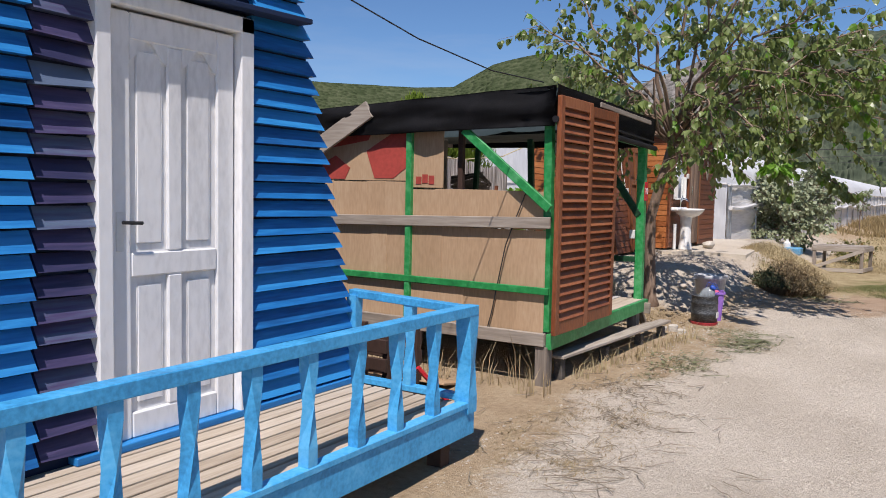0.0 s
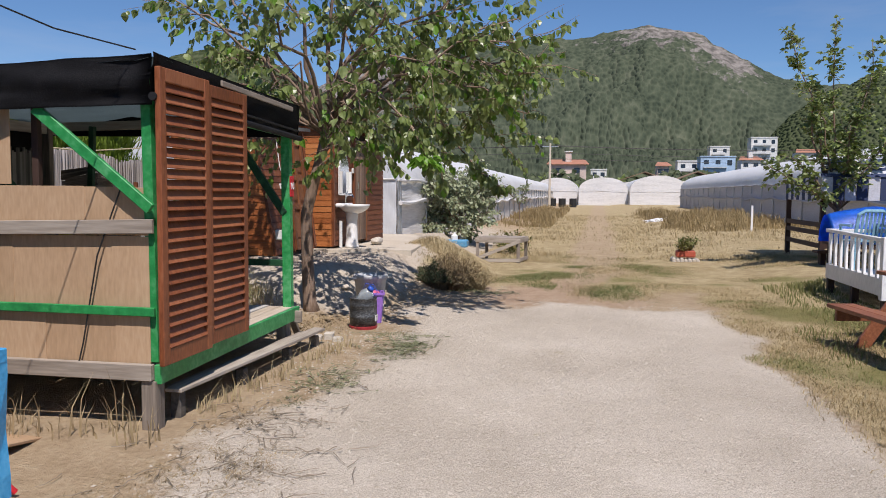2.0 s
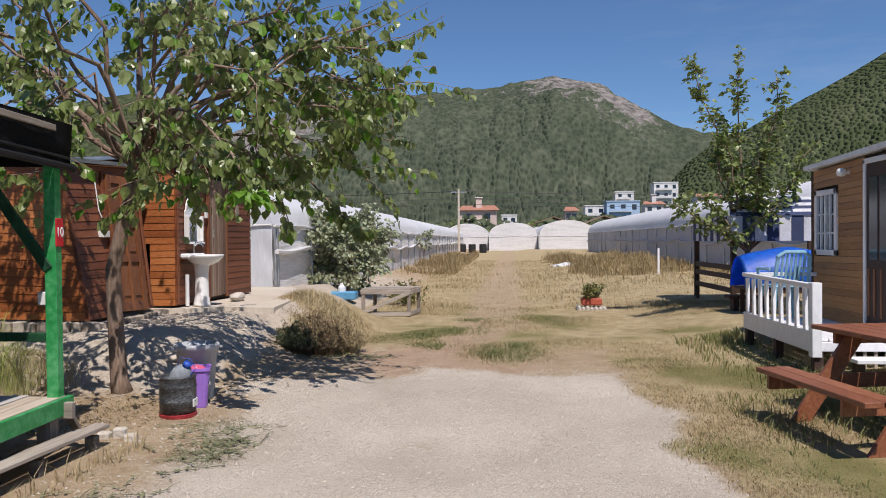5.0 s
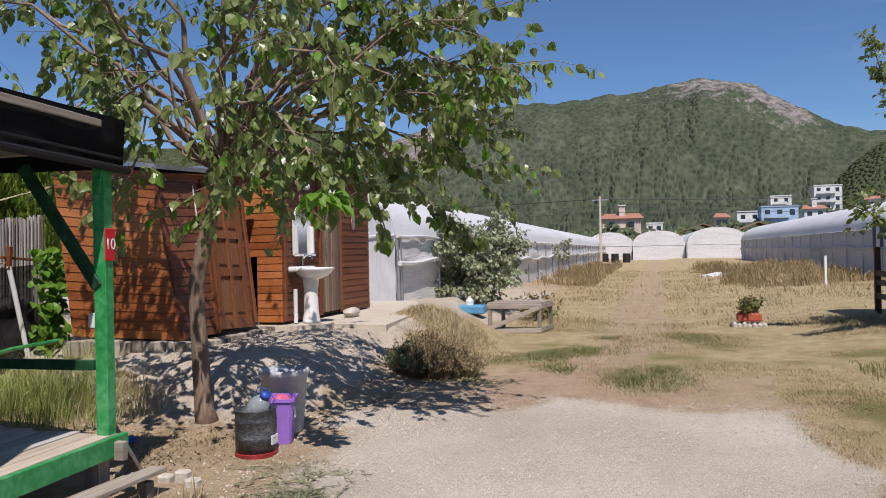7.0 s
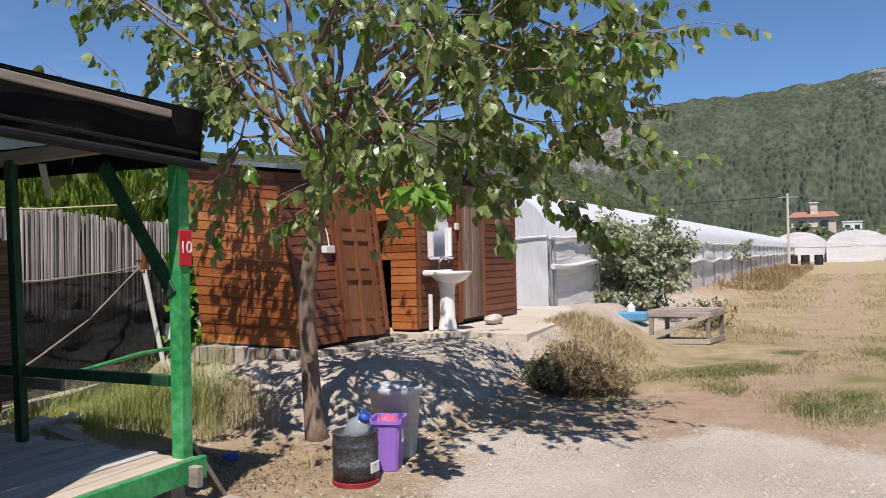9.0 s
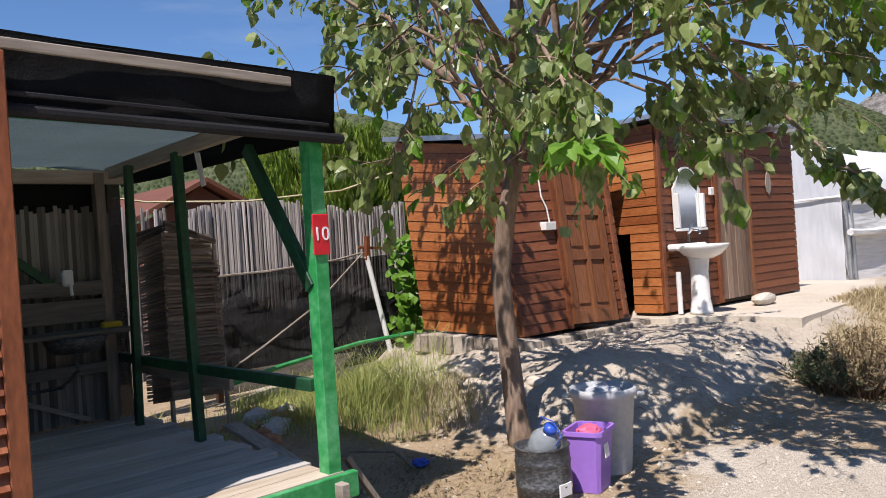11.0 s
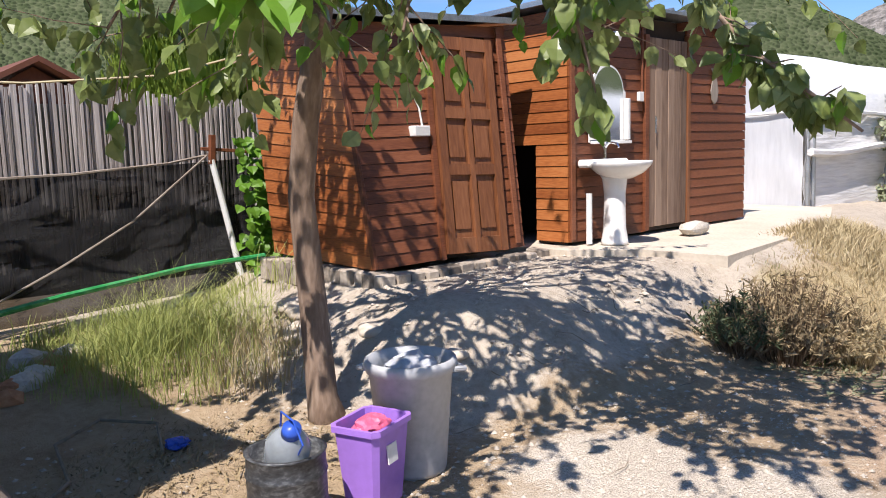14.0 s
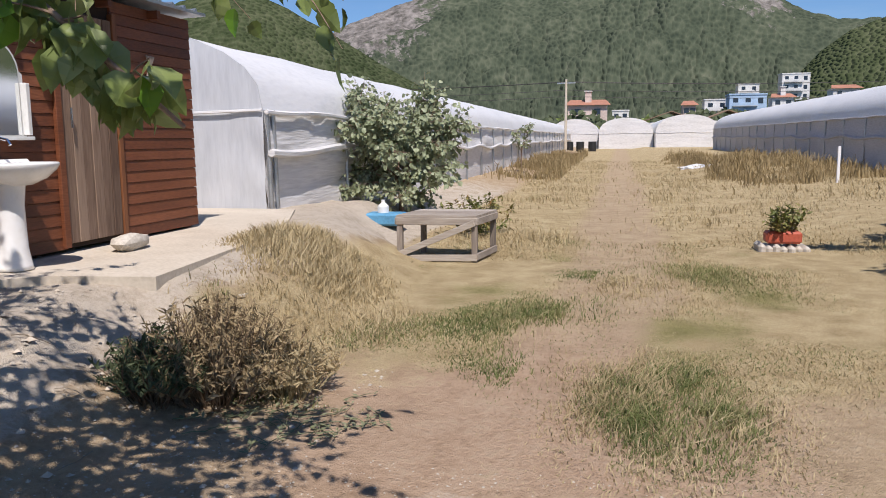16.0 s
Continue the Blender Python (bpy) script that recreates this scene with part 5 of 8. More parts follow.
def tree(name, base, label, limbs, mats, leaf, count, seed, bright=0, droop=0.45, spread=0.16, group="", shoot=(0.2, 0.65), nleaf=8, hang=0.0):
    """limbs: polylines with start and end radius; the first is the trunk. Twigs with leaves grow along the others."""
    rnd = random.Random(seed)
    t = thing(name, base, label, "tree", group)
    bm = bmesh.new()
    pts, rads = limbs[0]
    part("trunk", tube(bm, pts, rads, 12), mats[0], t, smooth=True)
    twigs = []
    scales = []
    for pts, rads, *short in limbs[1:]:
        scales.append(short[0] if short else 1.0)
        bm = bmesh.new()
        part("limb", tube(bm, pts, rads, 7), mats[0], t, smooth=True)
        twigs.append([Vector(p) for p in pts])
    bm = bmesh.new()
    leaves, fresh = [], []
    length = [sum((b - a).length for a, b in zip(p, p[1:])) for p in twigs]
    total = sum(length)
    for p, ln, sc in zip(twigs, length, scales):
        n_tw = max(3, int(count * ln / total / nleaf))
        for k in range(n_tw):
            f = rnd.uniform(0.22 + 0.16 * hang, 1.0) ** 0.8 * (len(p) - 1)
            i = min(int(f), len(p) - 2)
            s = p[i].lerp(p[i + 1], f - i)
            axis_d = (p[i + 1] - p[i]).normalized()
            d = (axis_d * rnd.uniform(0.3, 1.0) + Vector((rnd.gauss(0, 1), rnd.gauss(0, 1), rnd.gauss(0.1, 0.7))) * 0.75).normalized()
            tl = rnd.uniform(*shoot) * spread / 0.16 * sc
            q = [s]
            for step_i in range(4):
                d = (d + Vector((0, 0, -0.05)) + Vector((rnd.gauss(0, 0.12), rnd.gauss(0, 0.12), rnd.gauss(0, 0.1)))).normalized()
                q.append(q[-1] + d * tl / 4)
            tube(bm, q, [0.0045, 0.0038, 0.003, 0.0025, 0.0015], 4)
            for g in range(nleaf):
                u = (0.12 + 0.88 * (g + rnd.uniform(0.2, 0.8)) / nleaf) * 3.999
                j = min(int(u), 3)
                at = q[j].lerp(q[j + 1], u - j)
                ld = (d * 0.5 + Vector((rnd.gauss(0, 0.8 - 0.3 * hang), rnd.gauss(0, 0.8 - 0.3 * hang), rnd.gauss(-droop, 0.45)))).normalized()
                up = Vector((rnd.gauss(0, 0.5 + 0.5 * hang), rnd.gauss(0, 0.5 + 0.5 * hang), 1.0 - 0.6 * hang)).normalized()
                z = leaf * rnd.uniform(0.55, 1.25)
                at = at + ld * 0.03
                (fresh if rnd.random() < bright and u > 2.2 else leaves).append((at - BASE[t], ld, up, z, z * 0.8))
    tagged(part("twig_growth", bm, mats[0], t), kind="stuff")
    for nm, ls, mt in (("crown", leaves, mats[1]), ("young_leaves", fresh, mats[2] if len(mats) > 2 else None)):
        if ls:
            ob = new(nm, leaf_mesh(nm, ls, mt))
            ob.parent = t
            BASE[ob] = BASE[t]
    return t


def wander(rnd, start, end, sag=0.0, n=6, wob=0.06):
    a, b = Vector(start), Vector(end)
    out = []
    for i in range(n):
        f = i / (n - 1)
        p = a.lerp(b, f) + Vector((0, 0, sag * math.sin(math.pi * f)))
        if 0 < i < n - 1:
            p += Vector((rnd.gauss(0, wob), rnd.gauss(0, wob), rnd.gauss(0, wob)))
        out.append(p)
    return out


def tapered(n, r0, r1):
    return [r0 + (r1 - r0) * i / (n - 1) for i in range(n)]


rnd = random.Random(11)
TB = Vector((-3.36, 10.8, 0.08))
trunk = [(-3.36, 10.80, 0.02), (-3.40, 10.78, 0.25), (-3.42, 10.76, 0.8), (-3.42, 10.72, 1.35), (-3.31, 10.70, 1.75), (-3.22, 10.72, 2.1), (-3.15, 10.75, 2.45)]
limbs = [(trunk, (0.125, 0.085, 0.075, 0.07, 0.068, 0.062, 0.055))]
fork = (-3.17, 10.74, 2.35)
for end, sag, r in (((-1.5, 10.3, 3.9), 0.25, 0.05), ((-0.6, 11.2, 2.6), 0.5, 0.03), ((-5.0, 10.2, 4.0), 0.2, 0.04), ((-4.7, 10.9, 3.4), 0.3, 0.035), ((-4.8, 10.6, 4.6), 0.15, 0.04), ((-4.4, 10.0, 3.2), 0.3, 0.03), ((-0.55, 10.6, 3.05), 0.45, 0.03), ((-0.7, 10.1, 3.3), 0.4, 0.03), ((-0.7, 12.0, 2.7), 0.45, 0.028), ((-0.9, 10.4, 2.7), 0.5, 0.025), ((-0.95, 11.6, 3.1), 0.45, 0.045), ((-1.1, 12.1, 2.3), 0.55, 0.03), ((-1.4, 10.5, 3.0), 0.4, 0.03), ((-2.0, 9.2, 3.5), 0.2, 0.045), ((-3.1, 8.9, 3.5), 0.2, 0.045),
                    ((-4.3, 9.5, 3.6), 0.2, 0.045), ((-1.2, 10.9, 4.3), 0.2, 0.04), ((-0.75, 10.7, 3.7), 0.3, 0.04), ((-3.0, 12.6, 3.6), 0.3, 0.045), ((-2.9, 10.6, 5.0), 0.0, 0.055), ((-2.2, 11.4, 4.7), 0.1, 0.05),
                    ((-3.7, 10.1, 4.7), 0.1, 0.05), ((-1.7, 10.1, 4.7), 0.2, 0.04), ((-0.6, 11.2, 3.2), 0.45, 0.035), ((-2.4, 9.8, 4.5), 0.1, 0.04), ((-1.6, 9.6, 2.9), 0.45, 0.03), ((-2.3, 9.3, 2.5), 0.5, 0.028), ((-3.6, 9.3, 2.45), 0.5, 0.028), ((-4.2, 9.6, 2.6), 0.45, 0.03), ((-2.0, 12.7, 2.6), 0.5, 0.03), ((-2.3, 10.0, 2.3), 0.4, 0.02), ((-1.5, 11.2, 4.0), 0.2, 0.04), ((-2.9, 11.6, 4.4), 0.1, 0.04), ((-2.7, 9.9, 2.05), 0.55, 0.022), ((-2.3, 10.5, 2.05), 0.55, 0.022), ((-1.9, 11.3, 2.1), 0.55, 0.022), ((-3.5, 9.8, 2.15), 0.5, 0.022), ((-2.5, 11.9, 2.15), 0.5, 0.022), ((-4.0, 10.2, 2.2), 0.4, 0.02), ((-3.0, 10.2, 2.0), 0.25, 0.018)):
    p = wander(rnd, fork, end, sag, 7, 0.07)
    limbs.append((p, tapered(7, 0.75 * r, 0.007)))
p = [(-3.2, 10.72, 2.1), (-2.6, 10.5, 2.75), (-1.9, 10.75, 2.8), (-1.65, 11.45, 2.3), (-1.35, 11.48, 1.95), (-0.87, 11.37, 1.60)]
limbs.append((p, tapered(6, 0.022, 0.006), 0.2))
limbs.append(([fork, (-2.75, 10.25, 2.85), (-2.25, 9.85, 2.75), (-1.8, 9.52, 2.35), (-1.62, 9.42, 2.05)], tapered(5, 0.022, 0.006), 0.3))
limbs.append(([fork, (-2.6, 10.8, 2.75), (-2.1, 10.9, 2.5), (-1.8, 10.95, 2.1), (-1.7, 10.97, 1.75)], tapered(5, 0.02, 0.005), 0.35))
mulberry = tree("mulberry_tree", TB, "leafy green mulberry tree with a leaning brown trunk", limbs, (M["bark"], M["leaf"], M["leaf_bright"]), 0.105, 6500, 21, bright=0.16, droop=1.2, shoot=(0.3, 0.85), nleaf=11, hang=1.0)

rnd = random.Random(23)
bm = bmesh.new()
lv = []
for k in range(7):
    a = k * 0.9
    q = [Vector((-1.62, 9.42, 2.06)), Vector((-1.62 + 0.07 * math.cos(a), 9.42 + 0.07 * math.sin(a), 2.02)), Vector((-1.62 + 0.13 * math.cos(a), 9.42 + 0.13 * math.sin(a), 1.93 + 0.03 * (k % 3)))]
    tube(bm, q, [0.006, 0.004, 0.002], 4)
    for j in range(4):
        at = q[1].lerp(q[2], 0.3 * j)
        lv.append((at - BASE[mulberry], Vector((math.cos(a) + rnd.gauss(0, 0.5), math.sin(a) + rnd.gauss(0, 0.5), rnd.gauss(-0.55, 0.4))), Vector((rnd.gauss(0, 0.4), rnd.gauss(0, 0.4), 1)), rnd.uniform(0.09, 0.15), rnd.uniform(0.08, 0.12)))
part("sprig_stem", bm, M["leaf_bright"], mulberry)
ob = new("sprig_leaves", leaf_mesh("sprig_leaves", lv, M["leaf_bright"]))
ob.parent = mulberry

# young tree on the east side with tall shoots
rnd = random.Random(5)
limbs = [([(5.1, 18.6, 0.1), (5.1, 18.6, 0.7), (5.05, 18.55, 1.4)], (0.07, 0.06, 0.05))]
for end in ((3.95, 18.2, 4.9), (4.9, 18.6, 4.9), (5.6, 18.6, 4.8), (4.6, 18.9, 4.0), (5.5, 18.2, 4.0), (4.5, 18.3, 3.4), (5.3, 18.4, 3.3), (4.0, 18.0, 2.4), (3.5, 17.6, 2.2), (6.3, 18.3, 3.4), (5.0, 17.7, 3.0), (5.9, 19.2, 2.6), (4.5, 17.9, 1.8), (6.6, 18.6, 2.3), (5.4, 17.9, 2.2)):
    limbs.append((wander(rnd, (5.05, 18.55, 1.35), end, 0.1, 6, 0.05), tapered(6, 0.03, 0.006)))
tree("young_tree", (5.1, 18.6, 0.15), "young green tree with tall upright shoots", limbs, (M["bark"], M["leaf"]), 0.11, 3400, 8, droop=0.2, spread=0.10)

# small grey-leaved tree before the greenhouse
rnd = random.Random(6)
limbs = [([(-3.6, 23.6, 0.1), (-3.58, 23.6, 0.5), (-3.6, 23.6, 1.0)], (0.05, 0.045, 0.04))]
for k in range(26):
    a = k * 2.4
    r = rnd.uniform(0.55, 1.25)
    limbs.append((wander(rnd, (-3.6, 23.6, 0.75), (-3.6 + r * math.cos(a), 23.6 + 0.8 * r * math.sin(a), (0.5 + 2.35 * (1 - 0.45 * r) + rnd.uniform(-0.6, 0.35)) if k < 17 else rnd.uniform(0.4, 1.1)), 0.15, 5, 0.05), tapered(5, 0.02, 0.005)))
tree("small_tree", (-3.6, 23.6, 0.2), "small bushy tree with pale grey-green leaves", limbs, (M["bark"], M["leaf_grey"]), 0.10, 9500, 9, droop=0.6, spread=0.14, hang=0.7)
rnd = random.Random(7)
limbs = [([(-3.4, 42, 0.05), (-3.4, 42, 0.8), (-3.4, 42, 1.3)], (0.03, 0.025, 0.02))]
for k in range(5):
    limbs.append((wander(rnd, (-3.4, 42, 1.0), (-3.4 + 0.4 * math.cos(k * 1.3), 42 + 0.4 * math.sin(k * 1.3), 2.1 - 0.15 * k), 0.05, 4, 0.03), tapered(4, 0.012, 0.004)))
tree("sapling", (-3.4, 42, 0.08), "thin green sapling by the greenhouse wall", limbs, (M["bark"], M["leaf_grey"]), 0.14, 260, 3, spread=0.10)


# ---- greenhouses ----
def greenhouse(label, x_wall, side, y0, y1, eave, span, crown, zb, mats, posts, group="greenhouses"):
    """Runs along y; its near wall stands at x_wall and the arch springs away to side."""
    g = thing("greenhouse", (x_wall + side * span / 2, (y0 + y1) / 2, zb(y0)), label, "greenhouse", group)
    n = 18
    ys = list(np.arange(y0, y1, 2.0)) + [y1]
    prof = [(x_wall + side * span * (0.5 - 0.5 * math.cos(math.pi * i / n)), math.sin(math.pi * i / n) ** 0.8) for i in range(n + 1)]

    def grid(rows):
        bm = bmesh.new()
        vs = [[bm.verts.new(p) for p in r] for r in rows]
        for a, b in zip(vs, vs[1:]):
            for i in range(len(a) - 1):
                bm.faces.new((a[i], a[i + 1], b[i + 1], b[i]))
        bmesh.ops.recalc_face_normals(bm, faces=bm.faces)
        return bm
    part("roof_film", grid([[(x, y, eave + crown * s - 0.03 * (k % 2)) for x, s in prof] for k, y in enumerate(ys)]), mats[0], g, smooth=True)
    ye = list(np.arange(y0, min(y1, y0 + 30), 0.25)) + list(np.arange(y0 + 30, y1, 2.0)) + [y1]
    zs = np.linspace(0, 1, 12)

    def fold(y, v):
        w = 0.05 * noise.noise(Vector((y * 0.8, v * 9, 1))) + 0.03 * noise.noise(Vector((y * 2.5, v * 22, 4)))
        return w + 0.07 * math.exp(-((v - 0.62 + 0.06 * math.sin(y * 0.9)) / 0.09) ** 2)
    part("side_film", grid([[(x_wall - side * (fold(y, v)), y, zb(y) + (eave - zb(y)) * v) for v in zs] for y in ye]), mats[1], g, smooth=True)
    part("far_side_film", grid([[(x_wall + side * span, y, zb(y) + (eave - zb(y)) * v) for v in (0, 1)] for y in (y0, y1)]), mats[1], g)
    for y in (y0, y1):
        rows = []
        for i in range(n + 1):
            x, s = prof[i]
            top = eave + crown * s
            rows.append([(x, y + 0.03 * noise.noise(Vector((x * 2, v * 5, y))), zb(y) + (top - zb(y)) * v) for v in zs])
        part("end_film", grid(rows), mats[2], g, smooth=True)
        part("eave_cord", tube(bmesh.new(), [(x_wall + side * span * f, y - 0.04, eave - 0.03 * math.sin(f * 9)) for f in np.linspace(0, 1, 9)], [0.02] * 9, 5), mats[1], g)
    for y in posts:
        part("post", rod(bmesh.new(), (x_wall - side * 0.06, y, zb(y) - 0.05), (x_wall - side * 0.03, y, eave), 0.035, seg=8), M["metal"], g)
    part("eave_roll", tube(bmesh.new(), [(x_wall - side * 0.05, y, eave - 0.02 + 0.015 * math.sin(y * 2.1)) for y in ye], [0.035] * len(ye), 6), mats[1], g)
    part("wall_roll", tube(bmesh.new(), [(x_wall - side * 0.10, y, zb(y) + (eave - zb(y)) * 0.62 - 0.05 * math.sin(y * 1.3) - 0.03 * math.sin(y * 0.5)) for y in ye], [0.055] * len(ye), 6), mats[1], g)
    return g


west_zb = lambda y: 0.48 - 0.38 * min(1, max(0, (y - 20) / 14))
FILM = (M["film"], M["film_side"], M["film_end"])
greenhouse("long white plastic-film greenhouse with rolled side curtains", -4.45, -1, 19.7, 105, 1.97, 8.0, 1.35, west_zb, FILM, [19.75, 19.95] + list(range(23, 104, 3)))
greenhouse("long white greenhouse with grey shade-cloth wall", 10.0, 1, 27, 92, 2.25, 9.0, 1.7, lambda y: 0.1, (M["film"], M["film_grey"], M["film"]), list(range(29, 92, 3)))
END = (M["film"], M["film_side"], M["film_side"])
greenhouse("white arched greenhouse across the end of the track", 5.3, -1, 112, 130, 2.0, 6.6, 1.9, lambda y: 0.05, END, [])
greenhouse("white arched greenhouse across the end of the track", 12.6, -1, 108, 130, 2.0, 7.2, 2.1, lambda y: 0.05, END, [])
greenhouse("white arched greenhouse across the end of the track", -1.5, -1, 116, 135, 2.0, 6.0, 1.9, lambda y: 0.05, END, [])


# ---- fence and what stands behind it ----
fence = thing("reed_fence", (-6.6, 10.6, 0.3), "grey reed fence over dark shade netting", "fence")
rnd = random.Random(2)
y = 8.9
while y < 12.5:
    w = rnd.uniform(0.013, 0.022)
    if not 9.66 < y < 9.86:
        zt = 2.14 + 0.04 * math.sin(y * 3.1) + rnd.uniform(-0.03, 0.02) - 0.04 * (y > 11.6)
        x = -6.6 + rnd.uniform(-0.012, 0.012)
        part("reed", one_beam((x, y, 0.55), (x + rnd.uniform(-0.02, 0.02), y + rnd.uniform(-0.02, 0.02), zt), w, w * 0.8, (1, 0, 0), 0.0), M["reed"], fence)
    y += w + 0.002
part("mat_backing", one_box(-6.66, -6.63, 9.87, 12.45, 0.5, 2.02, 0), M["dark_reed"], fence)
cloth(fence, "netting", M["mesh_black"], ((-6.50, 9.85, 0.30), (-6.46, 12.25, 0.40), (-6.48, 12.2, 1.55), (-6.52, 9.85, 1.42)), 18, 0.0, 0.03, 2.0, (1, 0, 0))
part("top_wire", tube(bmesh.new(), [(-6.5, 9.8, 1.44), (-6.48, 10.6, 1.46), (-6.46, 11.4, 1.52), (-6.45, 11.85, 1.60)], [0.012] * 4, 5), M["grey_wood_y"], fence)
part("cross_pole", one_beam((-6.45, 11.7, 1.64), (-6.40, 12.5, 1.58), 0.03, 0.03), M["hut_dark"], fence)
part("tie_rope", tube(bmesh.new(), [(-6.44, 11.75, 1.58), (-6.35, 11.0, 1.05), (-6.3, 10.4, 0.75), (-6.2, 9.9, 0.55)], [0.009] * 4, 5), M["grey_wood_y"], fence)
part("stake", one_beam((-6.42, 11.78, 1.50), (-6.42, 11.80, 1.76), 0.05, 0.05, (1, 0, 0)), M["hut_dark"], fence)
solid("white_pipe_post", rod(bmesh.new(), (-6.32, 12.0, 0.25), (-6.42, 11.78, 1.54), 0.028), M["white_plastic"], "white leaning pipe post by the fence", "post")
solid("green_pipe", tube(bmesh.new(), [(-5.98, 12.0, 0.69), (-5.95, 11.3, 0.68), (-5.6, 10.2, 0.64), (-5.3, 9.45, 0.60)], [0.022] * 4, 8), M["green"], "green painted pipe rail above the weeds", "pipe")
solid("washing_line", tube(bmesh.new(), [(-6.3, 8.6, 2.25), (-6.2, 9.3, 2.14), (-6.1, 10.2, 2.13), (-6.0, 11.2, 2.22), (-5.95, 11.9, 2.42)], [0.009] * 5, 5), M["rope"], "pale rope strung before the fence", "rope")
# creeper
rnd = random.Random(31)
creeper = thing("creeper", (-6.25, 12.2, 0.6), "green leafy creeper climbing beside the hut", "plant")
part("stem", tube(bmesh.new(), [(-6.2, 12.2, 0.4), (-6.25, 12.25, 1.0), (-6.2, 12.15, 1.7)], [0.012, 0.01, 0.006], 5), M["bark"], creeper)
lv = []
for k in range(240):
    z = rnd.uniform(0.55, 1.75)
    p = Vector((-6.2 + rnd.gauss(0, 0.06), 12.17 + rnd.gauss(0, 0.11), z))
    lv.append((p - BASE[creeper], Vector((rnd.gauss(0.5, 0.4), rnd.gauss(-0.2, 0.6), rnd.gauss(-0.6, 0.4))), Vector((0.8, -0.3, 0.6)), 0.11, 0.10))
ob = new("foliage", leaf_mesh("foliage", lv, M["leaf_bright"]))
ob.parent = creeper


def conifer(x, y, h, r, seed):
    rnd = random.Random(seed)
    zb = ground_z(x, y)
    t = thing("cypress_tree", (x, y, zb), "yellow-green feathery cypress behind the fence", "tree", "cypresses behind the fence")
    part("trunk", tube(bmesh.new(), [(x, y, zb - 0.1), (x, y, zb + h * 0.6)], [0.08, 0.03], 8), M["bark"], t)
    lv = []
    for k in range(2600):
        f = rnd.random() ** 0.8
        rr = r * (1 - f) ** 0.6 * (0.55 + 0.45 * rnd.random()) * (1 + 0.25 * math.sin(f * 23 + 5 * noise.noise(Vector((x, f * 4, k % 7)))))
        a = rnd.uniform(0, 2 * math.pi)
        p = Vector((rr * math.cos(a), rr * math.sin(a), 0.4 + f * (h - 0.4)))
        lv.append((p, Vector((0.5 * math.cos(a), 0.5 * math.sin(a), rnd.uniform(0.6, 1.3))), Vector((math.cos(a), math.sin(a), 0.2)), rnd.uniform(0.14, 0.30), rnd.uniform(0.05, 0.09)))
    ob = new("crown", leaf_mesh("crown", lv, M["conifer"]))
    ob.parent = t


for k, (x, y, h, r) in enumerate(((-9.4, 12.5, 2.7, 0.9), (-9.2, 13.4, 2.8, 1.0), (-9.6, 14.3, 2.8, 1.0), (-9.3, 15.3, 2.9, 1.1), (-8.8, 12.9, 2.5, 0.8))):
    conifer(x, y, h, r, 40 + k)
cottage = thing("brown_cottage", (-10.2, 11.4, 0.1), "brown wooden cottage with gabled roof behind the fence", "cottage")
part("wall", one_box(-11.4, -9.0, 10.4, 11.9, 0.05, 2.12, 0), M["roof_brown"], cottage)
for sy in (-1, 1):
    part("roof", prism(bmesh.new(), [(-11.6, 11.15, 2.60), (-8.8, 11.15, 2.60), (-8.8, 11.15 + sy * 1.0, 2.08), (-11.6, 11.15 + sy * 1.0, 2.08)], (0, 0, 0.06)), M["roof_brown"], cottage)
part("gable", prism(bmesh.new(), [(-9.0, 10.4, 2.12), (-9.0, 11.9, 2.12), (-9.0, 11.15, 2.56)], (-0.05, 0, 0)), M["roof_brown"], cottage)
solid("blue_roofed_shed", prism(bmesh.new(), [(-11.0, 9.0, 0.05), (-11.0, 10.2, 0.05), (-11.0, 10.2, 2.55), (-11.0, 9.6, 2.85), (-11.0, 9.0, 2.55)], (-2.5, 0, 0)), M["glass_dark"], "small dark blue-grey shed beyond the fence", "shed")

# brushwood screen beside the stall
screen = thing("brushwood_screen", (-5.4, 9.1, 0.5), "brown brushwood screen tied round a corner", "screen")
rnd = random.Random(8)
for k in range(76):
    z = 0.62 + k * 0.0160
    part("brush_stick", one_beam((-5.16 + rnd.uniform(-0.012, 0.012), 8.98, z + rnd.uniform(-0.006, 0.006)), (-5.22 + rnd.uniform(-0.015, 0.015), 9.44 - 0.06 * (k > 62), z + rnd.uniform(-0.012, 0.012) - 0.02), 0.016, 0.014, (0, 0, 1), 0.0), M["wicker"], screen)
    part("brush_stick", one_beam((-5.55, 8.95, z + rnd.uniform(-0.012, 0.012) - 0.06), (-5.14 + rnd.uniform(-0.012, 0.012), 8.97, z + rnd.uniform(-0.006, 0.006)), 0.016, 0.014, (0, 0, 1), 0.0), M["wicker"], screen)
part("core", prism(bmesh.new(), [(-5.19, 8.99, 0.58), (-5.25, 9.42, 0.56), (-5.25, 9.40, 1.72), (-5.19, 8.99, 1.84)], (-0.012, 0, 0)), M["wicker"], screen)
part("core", prism(bmesh.new(), [(-5.55, 8.985, 0.52), (-5.19, 8.995, 0.58), (-5.19, 8.995, 1.84), (-5.55, 8.985, 1.74)], (0, 0.012, 0)), M["wicker"], screen)
part("pole", one_beam((-5.25, 9.46, 0.3), (-5.25, 9.42, 1.75), 0.03, 0.03, (1, 0, 0)), M["grey_wood_z"], screen)
part("pole", one_beam((-5.22, 9.0, 0.3), (-5.22, 9.0, 1.8), 0.03, 0.03, (1, 0, 0)), M["grey_wood_z"], screen)
